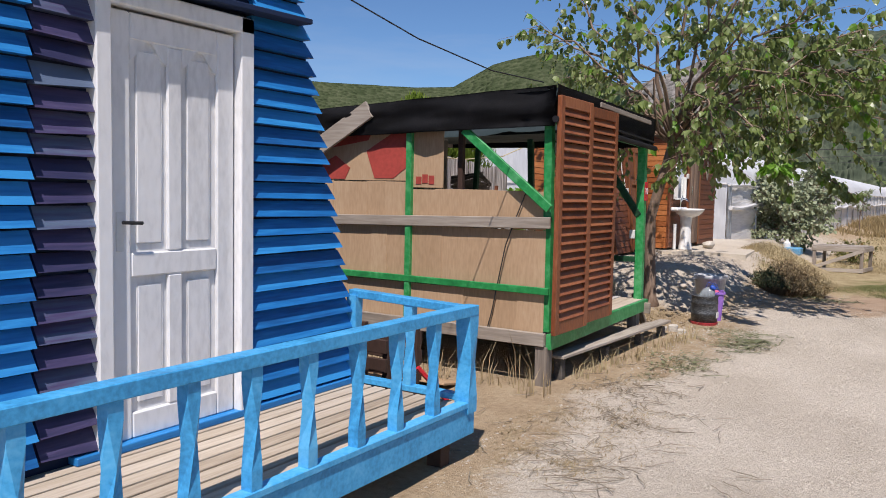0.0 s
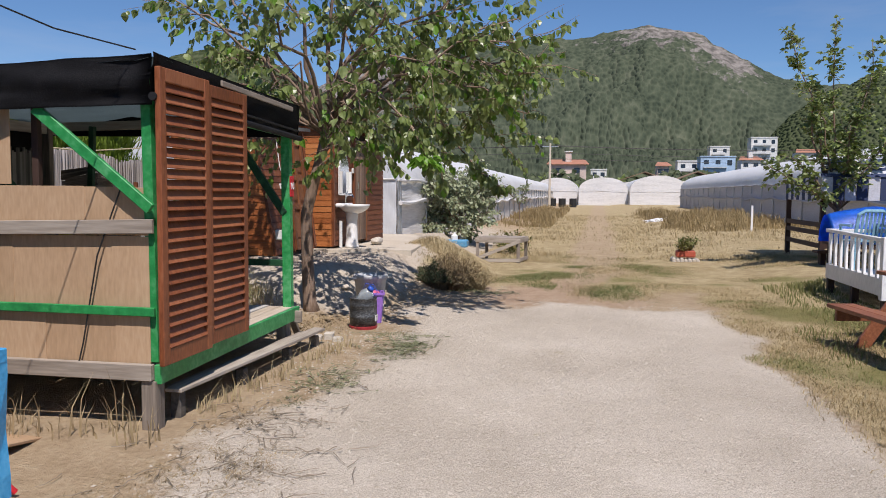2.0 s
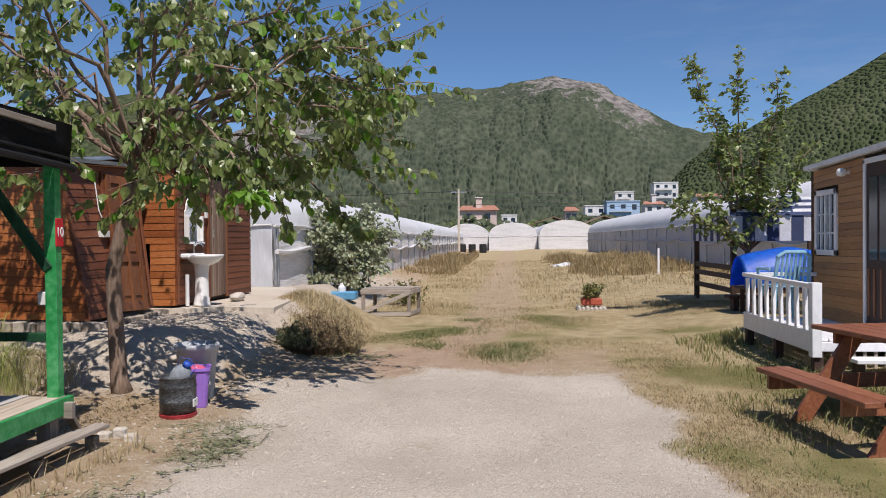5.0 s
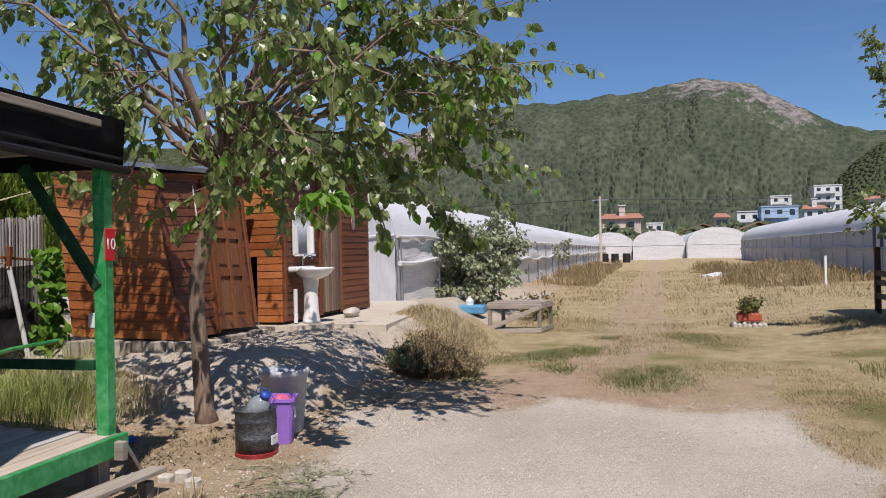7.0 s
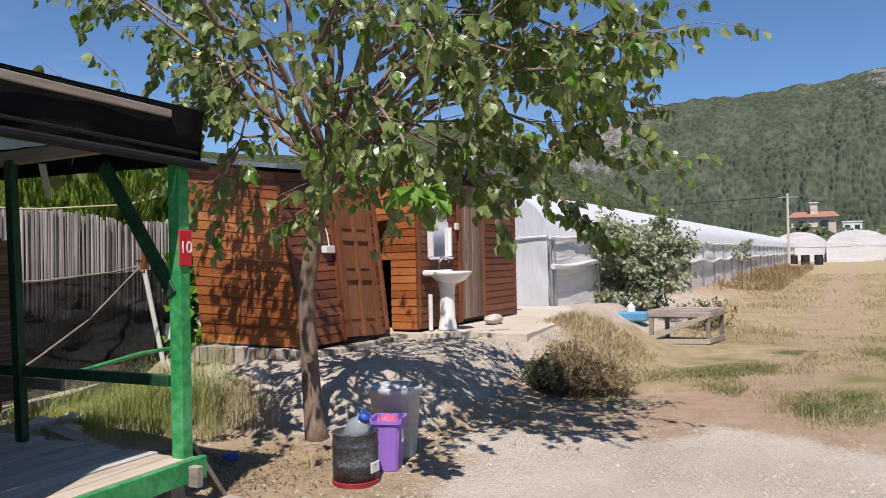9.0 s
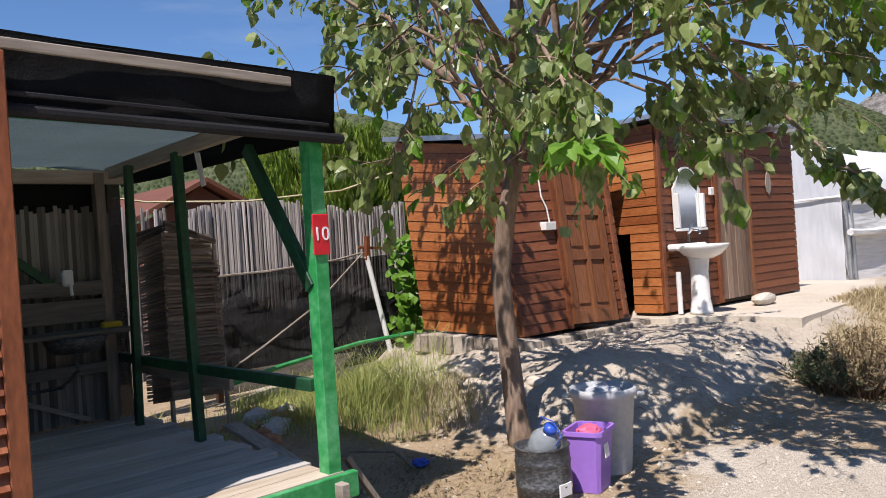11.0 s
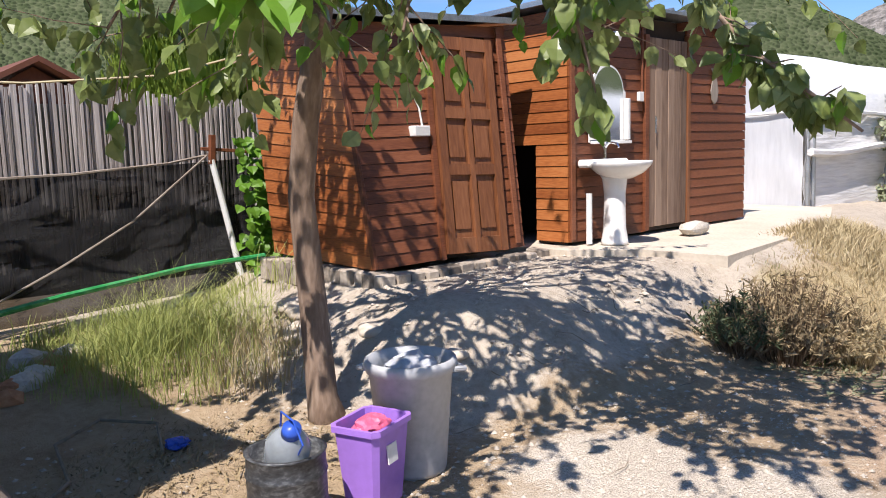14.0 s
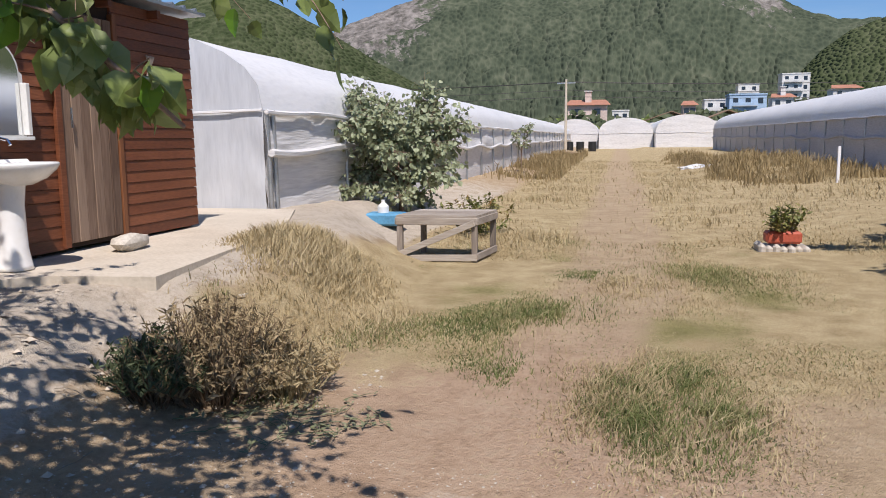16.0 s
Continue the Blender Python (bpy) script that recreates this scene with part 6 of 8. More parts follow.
for k in range(5):
    part("top_stick", one_beam((-5.55, 8.94, 1.76 + 0.02 * k), (-5.16, 9.0 + 0.03 * k, 1.86 + 0.012 * k), 0.03, 0.022, (0, 0, 1), 0.0), M["wicker"], screen)
    part("top_stick", one_beam((-5.16, 9.0, 1.86 + 0.012 * k), (-5.22, 9.42, 1.74 + 0.004 * k), 0.03, 0.022, (0, 0, 1), 0.0), M["wicker"], screen)
red_panel = thing("red_lattice_panel", (-6.0, 9.65, 0.4), "dull red lattice panel leaning at the fence", "panel")
part("board", one_box(-6.02, -6.0, 9.52, 9.72, 0.95, 1.5, 0.004), M["roof_brown"], red_panel)
for k in range(7):
    for s in (-1, 1):
        part("lath", one_beam((-6.0, 9.52 if s > 0 else 9.72, 0.45 + 0.07 * k), (-6.0, 9.72 if s > 0 else 9.52, 0.60 + 0.07 * k), 0.012, 0.016, (1, 0, 0), 0.0), M["roof_brown"], red_panel)
part("edge_post", one_box(-6.02, -5.96, 9.73, 9.78, 0.35, 1.6, 0.004), M["shutter"], red_panel)
# rubble of bricks behind the stall
rnd = random.Random(12)
for k in range(16):
    x, y = rnd.uniform(-5.7, -4.7), rnd.uniform(9.2, 10.2)
    s = rnd.uniform(0.06, 0.15)
    bm = bmesh.new()
    bmesh.ops.create_icosphere(bm, subdivisions=1, radius=s)
    for v in bm.verts:
        v.co *= 1 + 0.35 * noise.noise(v.co * 9 + Vector((k, 0, 0)))
        v.co.z *= 0.6
    bmesh.ops.translate(bm, verts=bm.verts, vec=(x, y, ground_z(x, y) + s * 0.3))
    solid("rubble_stone", bm, M["brick_earth"] if k % 3 else M["stone"], "orange earthy rubble lump among the weeds", "stone", "rubble behind the stall")

# ---- bins under the tree ----
M["bin_grey"] = surface("grey plastic", ((0.34, 0.35, 0.36), (0.43, 0.44, 0.45), (0.50, 0.51, 0.52)), 4, 30, (1, 1, 1), 0.5, 0.05)
M["lilac"] = surface("purple plastic", tone((0.33, 0.17, 0.58), 0.9, 1.1), 4, 30, (1, 1, 1), 0.4, 0.03)
M["tin"] = surface("dirty black-grey tin", ((0.015, 0.015, 0.017), (0.07, 0.072, 0.075), (0.24, 0.25, 0.25)), 7, 40, (1, 1, 2), 0.45, 0.15, metal=0.3)
M["worn_red"] = surface("worn red paint on tin", ((0.06, 0.03, 0.028), (0.30, 0.025, 0.03), (0.42, 0.05, 0.05)), 9, 40, (1, 1, 1), 0.5, 0.2)
M["pet"] = surface("clear plastic", tone((0.55, 0.60, 0.63)), 3, 20, (1, 1, 1), 0.15, 0.0)
M["pet"].node_tree.nodes["Principled BSDF"].inputs["Transmission Weight"].default_value = 0.6
M["bag"] = surface("crumpled grey-white bag", tone((0.5, 0.52, 0.55)), 8, 40, (1, 1, 1), 0.35, 0.5)
M["pink"] = surface("pink wrapper", tone((0.65, 0.12, 0.22)), 8, 40, (1, 1, 1), 0.4, 0.3)
M["tap_blue"] = surface("blue plastic", tone((0.03, 0.09, 0.45)), 4, 30, (1, 1, 1), 0.4, 0.0)


def crumple(centre, size, seed, squash=0.6):
    bm = bmesh.new()
    bmesh.ops.create_icosphere(bm, subdivisions=3, radius=1.0)
    for v in bm.verts:
        n = noise.noise(v.co * 2.3 + Vector((seed, 0, 0))) + 0.6 * noise.noise(v.co * 5.5 + Vector((0, seed, 0)))
        v.co = v.co * (1 + 0.35 * n)
        v.co = Vector((centre[0] + v.co.x * size, centre[1] + v.co.y * size, centre[2] + v.co.z * size * squash))
    return bm


gb = (-2.58, 10.72, 0.085)
bin1 = thing("waste_bin", gb, "large pale grey plastic waste bin with a bag", "bin")
part("tub", lathe(bmesh.new(), gb, ((0.001, 0.0), (0.150, 0.0), (0.158, 0.02), (0.195, 0.475), (0.208, 0.48), (0.220, 0.515), (0.212, 0.54), (0.197, 0.54), (0.187, 0.475), (0.145, 0.05), (0.001, 0.04)), 28), M["bin_grey"], bin1, smooth=True)
for a in (0.7, 3.8):
    c, s = math.cos(a), math.sin(a)
    part("handle", tube(bmesh.new(), [(gb[0] + 0.205 * c - 0.05 * s, gb[1] + 0.205 * s + 0.05 * c, gb[2] + 0.495), (gb[0] + 0.25 * c, gb[1] + 0.25 * s, gb[2] + 0.485), (gb[0] + 0.205 * c + 0.05 * s, gb[1] + 0.205 * s - 0.05 * c, gb[2] + 0.495)], [0.014] * 3), M["bin_grey"], bin1)
part("bag", crumple((gb[0] - 0.03, gb[1] + 0.03, gb[2] + 0.45), 0.13, 3.0, 0.7), M["bag"], bin1, "crumpled grey-white plastic bag")
pb = (-2.44, 10.37, 0.085)
bin2 = thing("waste_basket", pb, "purple plastic waste basket with pink wrapper", "bin")
turn = Matrix.Translation(pb) @ Matrix.Rotation(radians(18), 4, "Z")
bm = bmesh.new()
rings = []
for w, d, z in ((0.085, 0.11, 0.0), (0.112, 0.14, 0.34), (0.124, 0.152, 0.34), (0.124, 0.152, 0.365), (0.108, 0.135, 0.365), (0.08, 0.105, 0.02)):
    rings.append([bm.verts.new(turn @ Vector((sx * w, sy * d, z))) for sx, sy in ((-1, -0.8), (-0.8, -1), (0.8, -1), (1, -0.8), (1, 0.8), (0.8, 1), (-0.8, 1), (-1, 0.8))])
for a, b in zip(rings, rings[1:]):
    for k in range(8):
        bm.faces.new((a[k], a[(k + 1) % 8], b[(k + 1) % 8], b[k]))
bm.faces.new(rings[0][::-1])
bm.faces.new(rings[-1])
part("tub", bm, M["lilac"], bin2)
lb = bmesh.new()
box(lb, -0.035, 0.035, -0.003, 0.003, -0.04, 0.04)
bmesh.ops.transform(lb, verts=lb.verts, matrix=turn @ Matrix.Translation((0.112, -0.02, 0.24)) @ Matrix.Rotation(radians(90), 4, "Z") @ Matrix.Rotation(radians(-5), 4, "X"))
part("label", lb, M["white_plastic"], bin2, "white paper label")
part("wrapper", crumple((pb[0], pb[1], pb[2] + 0.33), 0.075, 7.0, 0.7), M["pink"], bin2, "crumpled pink wrapper")
tb = (-2.45, 9.95, 0.08)
tin = thing("paint_tin", tb, "large dirty black tin with a red foot", "tin")
part("body", lathe(bmesh.new(), tb, ((0.001, 0.03), (0.154, 0.03), (0.157, 0.13), (0.162, 0.14), (0.157, 0.15), (0.157, 0.26), (0.162, 0.27), (0.157, 0.28), (0.154, 0.345), (0.162, 0.355), (0.143, 0.355), (0.143, 0.05), (0.001, 0.045)), 26), M["tin"], tin, smooth=True)
part("foot", lathe(bmesh.new(), tb, ((0.001, 0.0), (0.160, 0.0), (0.162, 0.032), (0.155, 0.036), (0.001, 0.036)), 26), M["worn_red"], tin, "red painted foot")
part("label", one_box(tb[0] + 0.150, tb[0] + 0.160, tb[1] - 0.05, tb[1] + 0.05, tb[2] + 0.09, tb[2] + 0.16, 0.002), M["white_plastic"], tin)
bt = Vector((tb[0], tb[1], 0.40))
bottle = thing("water_bottle", bt, "clear five-litre water bottle with blue cap in the tin", "bottle")
ang = Matrix.Translation(bt) @ Matrix.Rotation(radians(35), 4, "Y") @ Matrix.Rotation(radians(10), 4, "X")
for nm, prof, mt in (("body", ((0.001, -0.16), (0.085, -0.15), (0.09, -0.02), (0.085, 0.0), (0.09, 0.02), (0.088, 0.09), (0.05, 0.145), (0.025, 0.16), (0.001, 0.16)), "pet"), ("cap", ((0.001, 0.20), (0.036, 0.195), (0.038, 0.155), (0.001, 0.155)), "tap_blue")):
    bm = lathe(bmesh.new(), (0, 0, 0), prof, 20)
    bmesh.ops.transform(bm, verts=bm.verts, matrix=ang)
    part(nm, bm, M[mt], bottle, smooth=True)
bm = tube(bmesh.new(), [ang @ Vector(p) for p in ((0.07, 0, 0.11), (0.085, 0, 0.19), (0.0, 0, 0.235), (-0.085, 0, 0.19), (-0.07, 0, 0.11))], [0.004] * 5, 6)
part("handle", bm, M["tap_blue"], bottle)

# ---- work table, tub and planter by the track ----
wt2 = thing("work_table", (-1.9, 19.35, 0.1), "low weathered plank table with a slanting brace", "table")
c0, c1, c2, c3 = Vector((-2.42, 18.92, 0.62)), Vector((-1.42, 18.95, 0.62)), Vector((-1.30, 19.8, 0.62)), Vector((-2.30, 19.78, 0.62))
for k in range(6):
    f0, f1 = k / 6 + 0.01, (k + 1) / 6 - 0.005
    part("top_board", prism(bmesh.new(), [c0.lerp(c3, f0), c1.lerp(c2, f0), c1.lerp(c2, f1), c0.lerp(c3, f1)], (0, 0, 0.028)), M["grey_wood_x"], wt2)
for a, b in ((c0, c1), (c3, c2), (c0, c3), (c1, c2)):
    part("apron", one_beam(a + Vector((0, 0, -0.045)), b + Vector((0, 0, -0.045)), 0.03, 0.085), M["grey_wood_x"], wt2)
for c in (c0, c1, c2, c3):
    m = c.lerp((c0 + c2) / 2, 0.08)
    part("leg", one_box(m.x - 0.035, m.x + 0.035, m.y - 0.035, m.y + 0.035, 0.03, 0.62), M["grey_wood_z"], wt2)
part("brace", one_beam((-2.45, 18.89, 0.14), (-1.45, 18.92, 0.56), 0.025, 0.075), M["grey_wood_x"], wt2)
part("stretcher", one_beam((-2.4, 18.92, 0.12), (-1.42, 18.93, 0.14), 0.03, 0.08), M["grey_wood_x"], wt2)
part("stretcher", one_beam((-1.42, 18.95, 0.15), (-1.30, 19.75, 0.15), 0.03, 0.08), M["grey_wood_y"], wt2)
tub = thing("blue_tub", (-3.3, 21.6, 0.14), "pale blue plastic tub on the ground", "tub")
M["pale_blue"] = surface("faded blue plastic", tone((0.10, 0.30, 0.48)), 4, 30, (1, 1, 1), 0.5, 0.05)
bz = ground_z(-3.3, 21.6)
part("tub", one_box(-3.6, -3.0, 21.4, 21.8, bz - 0.02, bz + 0.17, 0.03), M["pale_blue"], tub)
part("canister", lathe(bmesh.new(), (-3.35, 21.6, bz + 0.17), ((0.001, 0.0), (0.09, 0.0), (0.09, 0.1), (0.03, 0.16), (0.03, 0.2), (0.001, 0.2)), 14), M["white_plastic"], tub)


def leafy_clump(name, label, category, x, y, r, h, n, leaf, material, seed, stems=None, base=None, flat=1.0):
    rnd = random.Random(seed)
    z0 = ground_z(x, y) if base is None else base
    t = thing(name, (x, y, z0), label, category)
    bm = bmesh.new()
    lv = []
    for k in range(stems or 22):
        a, rr = rnd.uniform(0, 6.283), r * rnd.random() ** 0.5
        tip = Vector((x + rr * math.cos(a), y + flat * rr * math.sin(a), z0 + h * rnd.uniform(0.55, 1.0) * (1 - 0.35 * (rr / r) ** 2)))
        foot = Vector((x + 0.35 * rr * math.cos(a), y + 0.35 * flat * rr * math.sin(a), z0 - 0.02))
        q = [foot, foot.lerp(tip, 0.5) + Vector((rnd.gauss(0, 0.03), rnd.gauss(0, 0.03), 0)), tip]
        tube(bm, q, [0.008, 0.005, 0.002], 4)
        for j in range(n // (stems or 22)):
            p = q[1].lerp(q[2], rnd.uniform(-0.7, 1.0))
            lv.append((p + Vector((rnd.gauss(0, 0.03), rnd.gauss(0, 0.03), 0)) - Vector((x, y, z0)), Vector((rnd.gauss(0, 1), rnd.gauss(0, 1), rnd.gauss(0.35, 0.6))), Vector((rnd.gauss(0, 0.4), rnd.gauss(0, 0.4), 1)), leaf * rnd.uniform(0.6, 1.3), leaf * rnd.uniform(0.3, 0.6)))
    part("stem", bm, M["twig"], t)
    ob = new("foliage", leaf_mesh("foliage", lv, material))
    ob.parent = t
    return t


leafy_clump("flowering_bush", "low green bush with rusty flowers behind the table", "bush", -1.75, 21.9, 0.75, 0.75, 900, 0.09, M["bush_mix"], 51)
pl = thing("planter", (2.35, 20.6, 0.05), "red planter on white stones with green plants", "planter")
pz = ground_z(2.35, 20.6)
part("planter_box", one_box(2.13, 2.57, 20.47, 20.73, pz + 0.10, pz + 0.26, 0.03), M["terracotta"], pl)
rnd = random.Random(17)
for k in range(7):
    x = 2.03 + k * 0.09
    part("stone", one_box(x, x + 0.09, 20.38 + rnd.uniform(-0.03, 0.03), 20.82, pz - 0.03, pz + 0.09 + rnd.uniform(-0.03, 0.02), 0.03), M["stone"], pl)
leafy_clump("potted_plant", "bushy green plant growing in the planter", "plant", 2.35, 20.6, 0.38, 0.42, 420, 0.09, M["bush_mix"], 52, base=pz + 0.24, flat=0.5)


# ---- cabin on the east side ----
EX = 4.65
ec = thing("wooden_cabin", (5.9, 12.4, 0.2), "golden-brown clad mobile cabin with white trims", "cabin")
SY = 11.88
clad(ec, "plank", M["cabin"], (EX, 14.28, 0.55), (EX, SY, 0.55), (EX, 14.28, 2.50), (EX, SY, 2.58), 24, (-1, 0, 0), 0.018, 0.006, 0.004, holes=(((14.28 - 12.74) / 2.4, (14.28 - 11.98) / 2.4, 0.0, 0.985), ((14.28 - 14.15) / 2.4, (14.28 - 13.46) / 2.4, 0.43, 0.86)))
backing(ec, M["gap_shade"], (EX, 14.28, 0.45), (EX, SY, 0.45), (EX, 14.28, 2.50), (EX, SY, 2.58), (-1, 0, 0))
clad(ec, "plank", M["cabin"], (EX + 0.03, SY, 0.55), (7.6, SY, 0.55), (EX + 0.03, SY, 2.60), (7.6, SY, 2.62), 25, (0, -1, 0), 0.018, 0.006, 0.004)
backing(ec, M["gap_shade"], (EX, SY, 0.45), (7.6, SY, 0.45), (EX, SY, 2.58), (7.6, SY, 2.60), (0, -1, 0))
backing(ec, M["cabin"], (7.6, 14.28, 0.45), (EX, 14.28, 0.45), (7.6, 14.28, 2.50), (EX, 14.28, 2.50), (0, 1, 0))
backing(ec, M["cabin"], (7.6, SY, 0.45), (7.6, 14.28, 0.45), (7.6, SY, 2.58), (7.6, 14.28, 2.50), (1, 0, 0))
part("roof", prism(bmesh.new(), [(EX - 0.10, SY - 0.10, 2.60), (7.7, SY - 0.10, 2.62), (7.7, 14.4, 2.54), (EX - 0.10, 14.4, 2.52)], (0, 0, 0.06)), M["white_paint"], ec)
part("corner_trim", one_box(EX - 0.035, EX + 0.06, SY - 0.035, SY + 0.06, 0.5, 2.60), M["white_paint"], ec)
part("corner_trim", one_box(EX - 0.03, EX + 0.02, 14.25, 14.31, 0.5, 2.50), M["dark_wood"], ec)
door2 = part("door", one_box(EX - 0.03, EX - 0.004, 12.05, 12.67, 0.60, 2.46), M["dark_wood"], ec, "dark brown door with tall glass")
part("door_glass", one_box(EX - 0.038, EX - 0.032, 12.14, 12.33, 1.35, 2.30, 0), M["glass_dark"], door2)
part("door_glass", one_box(EX - 0.038, EX - 0.032, 12.38, 12.58, 1.35, 2.30, 0), M["glass_dark"], door2)
for y0 in (12.12, 12.28, 12.44, 12.58):
    part("door_slat", one_box(EX - 0.04, EX - 0.03, y0, y0 + 0.045, 0.70, 1.25, 0.003), M["door_brown"], door2)
for y0, y1, z0, z1 in ((12.0, 12.05, 0.55, 2.5), (12.67, 12.73, 0.55, 2.5), (12.0, 12.73, 2.46, 2.52)):
    part("door_frame", one_box(EX - 0.045, EX, y0, y1, z0, z1), M["white_paint"], ec)
win = part("window", one_box(EX - 0.012, EX - 0.004, 13.50, 14.12, 1.44, 2.18, 0), M["glass_dark"], ec, "white-framed window")
for y0, y1, z0, z1 in ((13.46, 13.53, 1.38, 2.23), (14.08, 14.15, 1.38, 2.23), (13.46, 14.15, 1.38, 1.45), (13.46, 14.15, 2.16, 2.23), (13.79, 13.83, 1.45, 2.16), (13.66, 13.685, 1.45, 2.16), (13.94, 13.965, 1.45, 2.16)):
    part("window_frame", one_box(EX - 0.05, EX - 0.012, y0, y1, z0, z1), M["white_paint"], win)
for z in (1.66, 1.9):
    part("glazing_bar", one_box(EX - 0.03, EX - 0.012, 13.53, 14.08, z, z + 0.018, 0), M["white_paint"], win)
part("lamp_arm", rod(bmesh.new(), (EX, 13.13, 2.40), (EX - 0.10, 13.13, 2.40), 0.02), M["white_plastic"], ec)
part("lamp_globe", lathe(bmesh.new(), (EX - 0.12, 13.13, 2.40), ((0.001, -0.055), (0.045, -0.04), (0.06, 0.0), (0.045, 0.04), (0.001, 0.055)), 14), M["white_plastic"], ec, smooth=True)
part("wall_cable", tube(bmesh.new(), [(4.9, SY - 0.035, 2.35), (4.89, SY - 0.035, 1.7), (4.95, SY - 0.035, 1.2), (5.2, SY - 0.035, 0.8)], [0.009] * 4, 5), M["cable"], ec)
for y in (12.0, 14.1):
    for x in (4.8, 7.4):
        part("pier", one_box(x - 0.1, x + 0.1, y - 0.1, y + 0.1, -0.05, 0.46), M["dark_wood"], ec)
part("floor_frame", one_box(EX + 0.02, 7.58, SY + 0.02, 14.26, 0.40, 0.47), M["dark_wood"], ec)
porch = thing("white_porch", (4.15, 12.95, 0.2), "white wooden porch deck with slatted railing", "porch")
for k in range(8):
    x = 3.71 + k * 0.115
    part("plank", one_box(x, x + 0.105, 11.72, 14.1, 0.52, 0.55), M["white_paint"], porch)
part("rim", one_box(3.66, 3.70, 11.70, 14.12, 0.40, 0.62), M["white_paint"], porch)
part("rim", one_box(3.70, 4.62, 11.68, 11.715, 0.42, 0.52), M["white_paint"], porch)
part("handrail", one_beam((3.68, 11.7, 1.10), (3.68, 14.12, 1.12), 0.075, 0.05), M["white_paint"], porch)
part("handrail", one_beam((3.68, 14.10, 1.12), (4.6, 14.10, 1.12), 0.075, 0.05), M["white_paint"], porch)
part("newel", one_box(3.63, 3.73, 11.66, 11.77, 0.36, 1.14), M["white_paint"], porch)
for k in range(9):
    y = 11.98 + k * 0.25
    part("baluster", one_beam((3.68, y, 0.62), (3.68, y + 0.02, 1.08), 0.035, 0.07, (0, 1, 0)), M["white_paint"], porch)
for y in (11.74, 12.9, 14.0):
    part("leg", one_box(3.66, 3.75, y - 0.05, y + 0.05, 0.0, 0.41), M["dark_wood"], porch)
    part("leg", one_box(4.45, 4.55, y - 0.05, y + 0.05, 0.0, 0.51), M["dark_wood"], porch)
part("step_board", one_box(3.95, 4.62, 11.35, 11.62, 0.34, 0.38), M["white_paint"], porch)
for x in (4.0, 4.5):
    part("step_leg", one_box(x, x + 0.05, 11.4, 11.6, 0.02, 0.34), M["dark_wood"], porch)
for k in range(9):
    x = 3.72 + k * 0.11
    part("skirt_slat", one_box(x, x + 0.035, 11.70, 11.715, 0.08, 0.42, 0.002), M["deck"], porch)


def plastic_chair(x, y, z, turn_deg, material, label):
    c = thing("plastic_chair", (x, y, z), label, "chair")
    m = Matrix.Translation((x, y, z)) @ Matrix.Rotation(radians(turn_deg), 4, "Z")

    def piece(name, bm):
        bmesh.ops.transform(bm, verts=bm.verts, matrix=m)
        part(name, bm, material, c)
    piece("seat", one_box(-0.22, 0.22, -0.22, 0.22, 0.42, 0.45, 0.015))
    for sx in (-1, 1):
        for sy in (-1, 1):
            piece("leg", one_beam((sx * 0.23, sy * 0.22, 0), (sx * 0.19, sy * 0.19, 0.43), 0.045, 0.03))
        piece("arm", tube(bmesh.new(), [(sx * 0.24, -0.2, 0.43), (sx * 0.26, -0.2, 0.66), (sx * 0.26, 0.2, 0.66)], [0.022] * 3, 6))
        piece("back_post", one_beam((sx * 0.22, 0.21, 0.44), (sx * 0.2, 0.30, 0.84), 0.045, 0.03, (0, 1, 0)))
    piece("back_top", tube(bmesh.new(), [(-0.21, 0.30, 0.82), (-0.12, 0.315, 0.88), (0.12, 0.315, 0.88), (0.21, 0.30, 0.82)], [0.025] * 4, 6))
    for k in range(6):
        x0 = -0.14 + k * 0.056
        piece("back_slat", one_beam((x0, 0.215, 0.45), (x0, 0.31, 0.87), 0.028, 0.012, (0, 1, 0), 0))


M["chair_blue"] = surface("faded blue plastic chair", tone((0.22, 0.42, 0.55)), 4, 30, (1, 1, 1), 0.5, 0.03)
plastic_chair(4.08, 13.8, 0.55, 185, M["chair_blue"], "faded blue plastic armchair on the porch")

# ---- picnic table ----
pt = thing("picnic_table", (3.55, 9.5, 0.0), "red-brown wooden picnic table with fixed benches", "table")
PT = Matrix.Translation((3.62, 9.55, 0.02)) @ Matrix.Rotation(radians(9), 4, "Z")


def pt_piece(name, bm, label=""):
    bmesh.ops.transform(bm, verts=bm.verts, matrix=PT)
    return part(name, bm, M["table_brown"], pt, label)


for k in range(5):
    x = -0.36 + k * 0.147
    pt_piece("top_board", one_box(x, x + 0.135, -0.88, 0.88, 0.79, 0.83))
for sx in (-1, 1):
    for k in range(2):
        x = sx * 0.80 + (k - 0.5) * 0.15
        pt_piece("bench_board", one_box(x - 0.07, x + 0.07, -0.80, 0.72, 0.45, 0.49))
for y in (-0.55, 0.50):
    pt_piece("cross_beam", one_box(-0.92, 0.92, y + 0.04, y + 0.08, 0.33, 0.45))
    pt_piece("top_bearer", one_box(-0.34, 0.34, y + 0.04, y + 0.08, 0.70, 0.79))
    for sx in (-1, 1):
        pt_piece("leg", one_beam((sx * 0.72, y, 0.0), (sx * 0.18, y, 0.79), 0.04, 0.14, (sx * 0.8, 0, 0.55)))

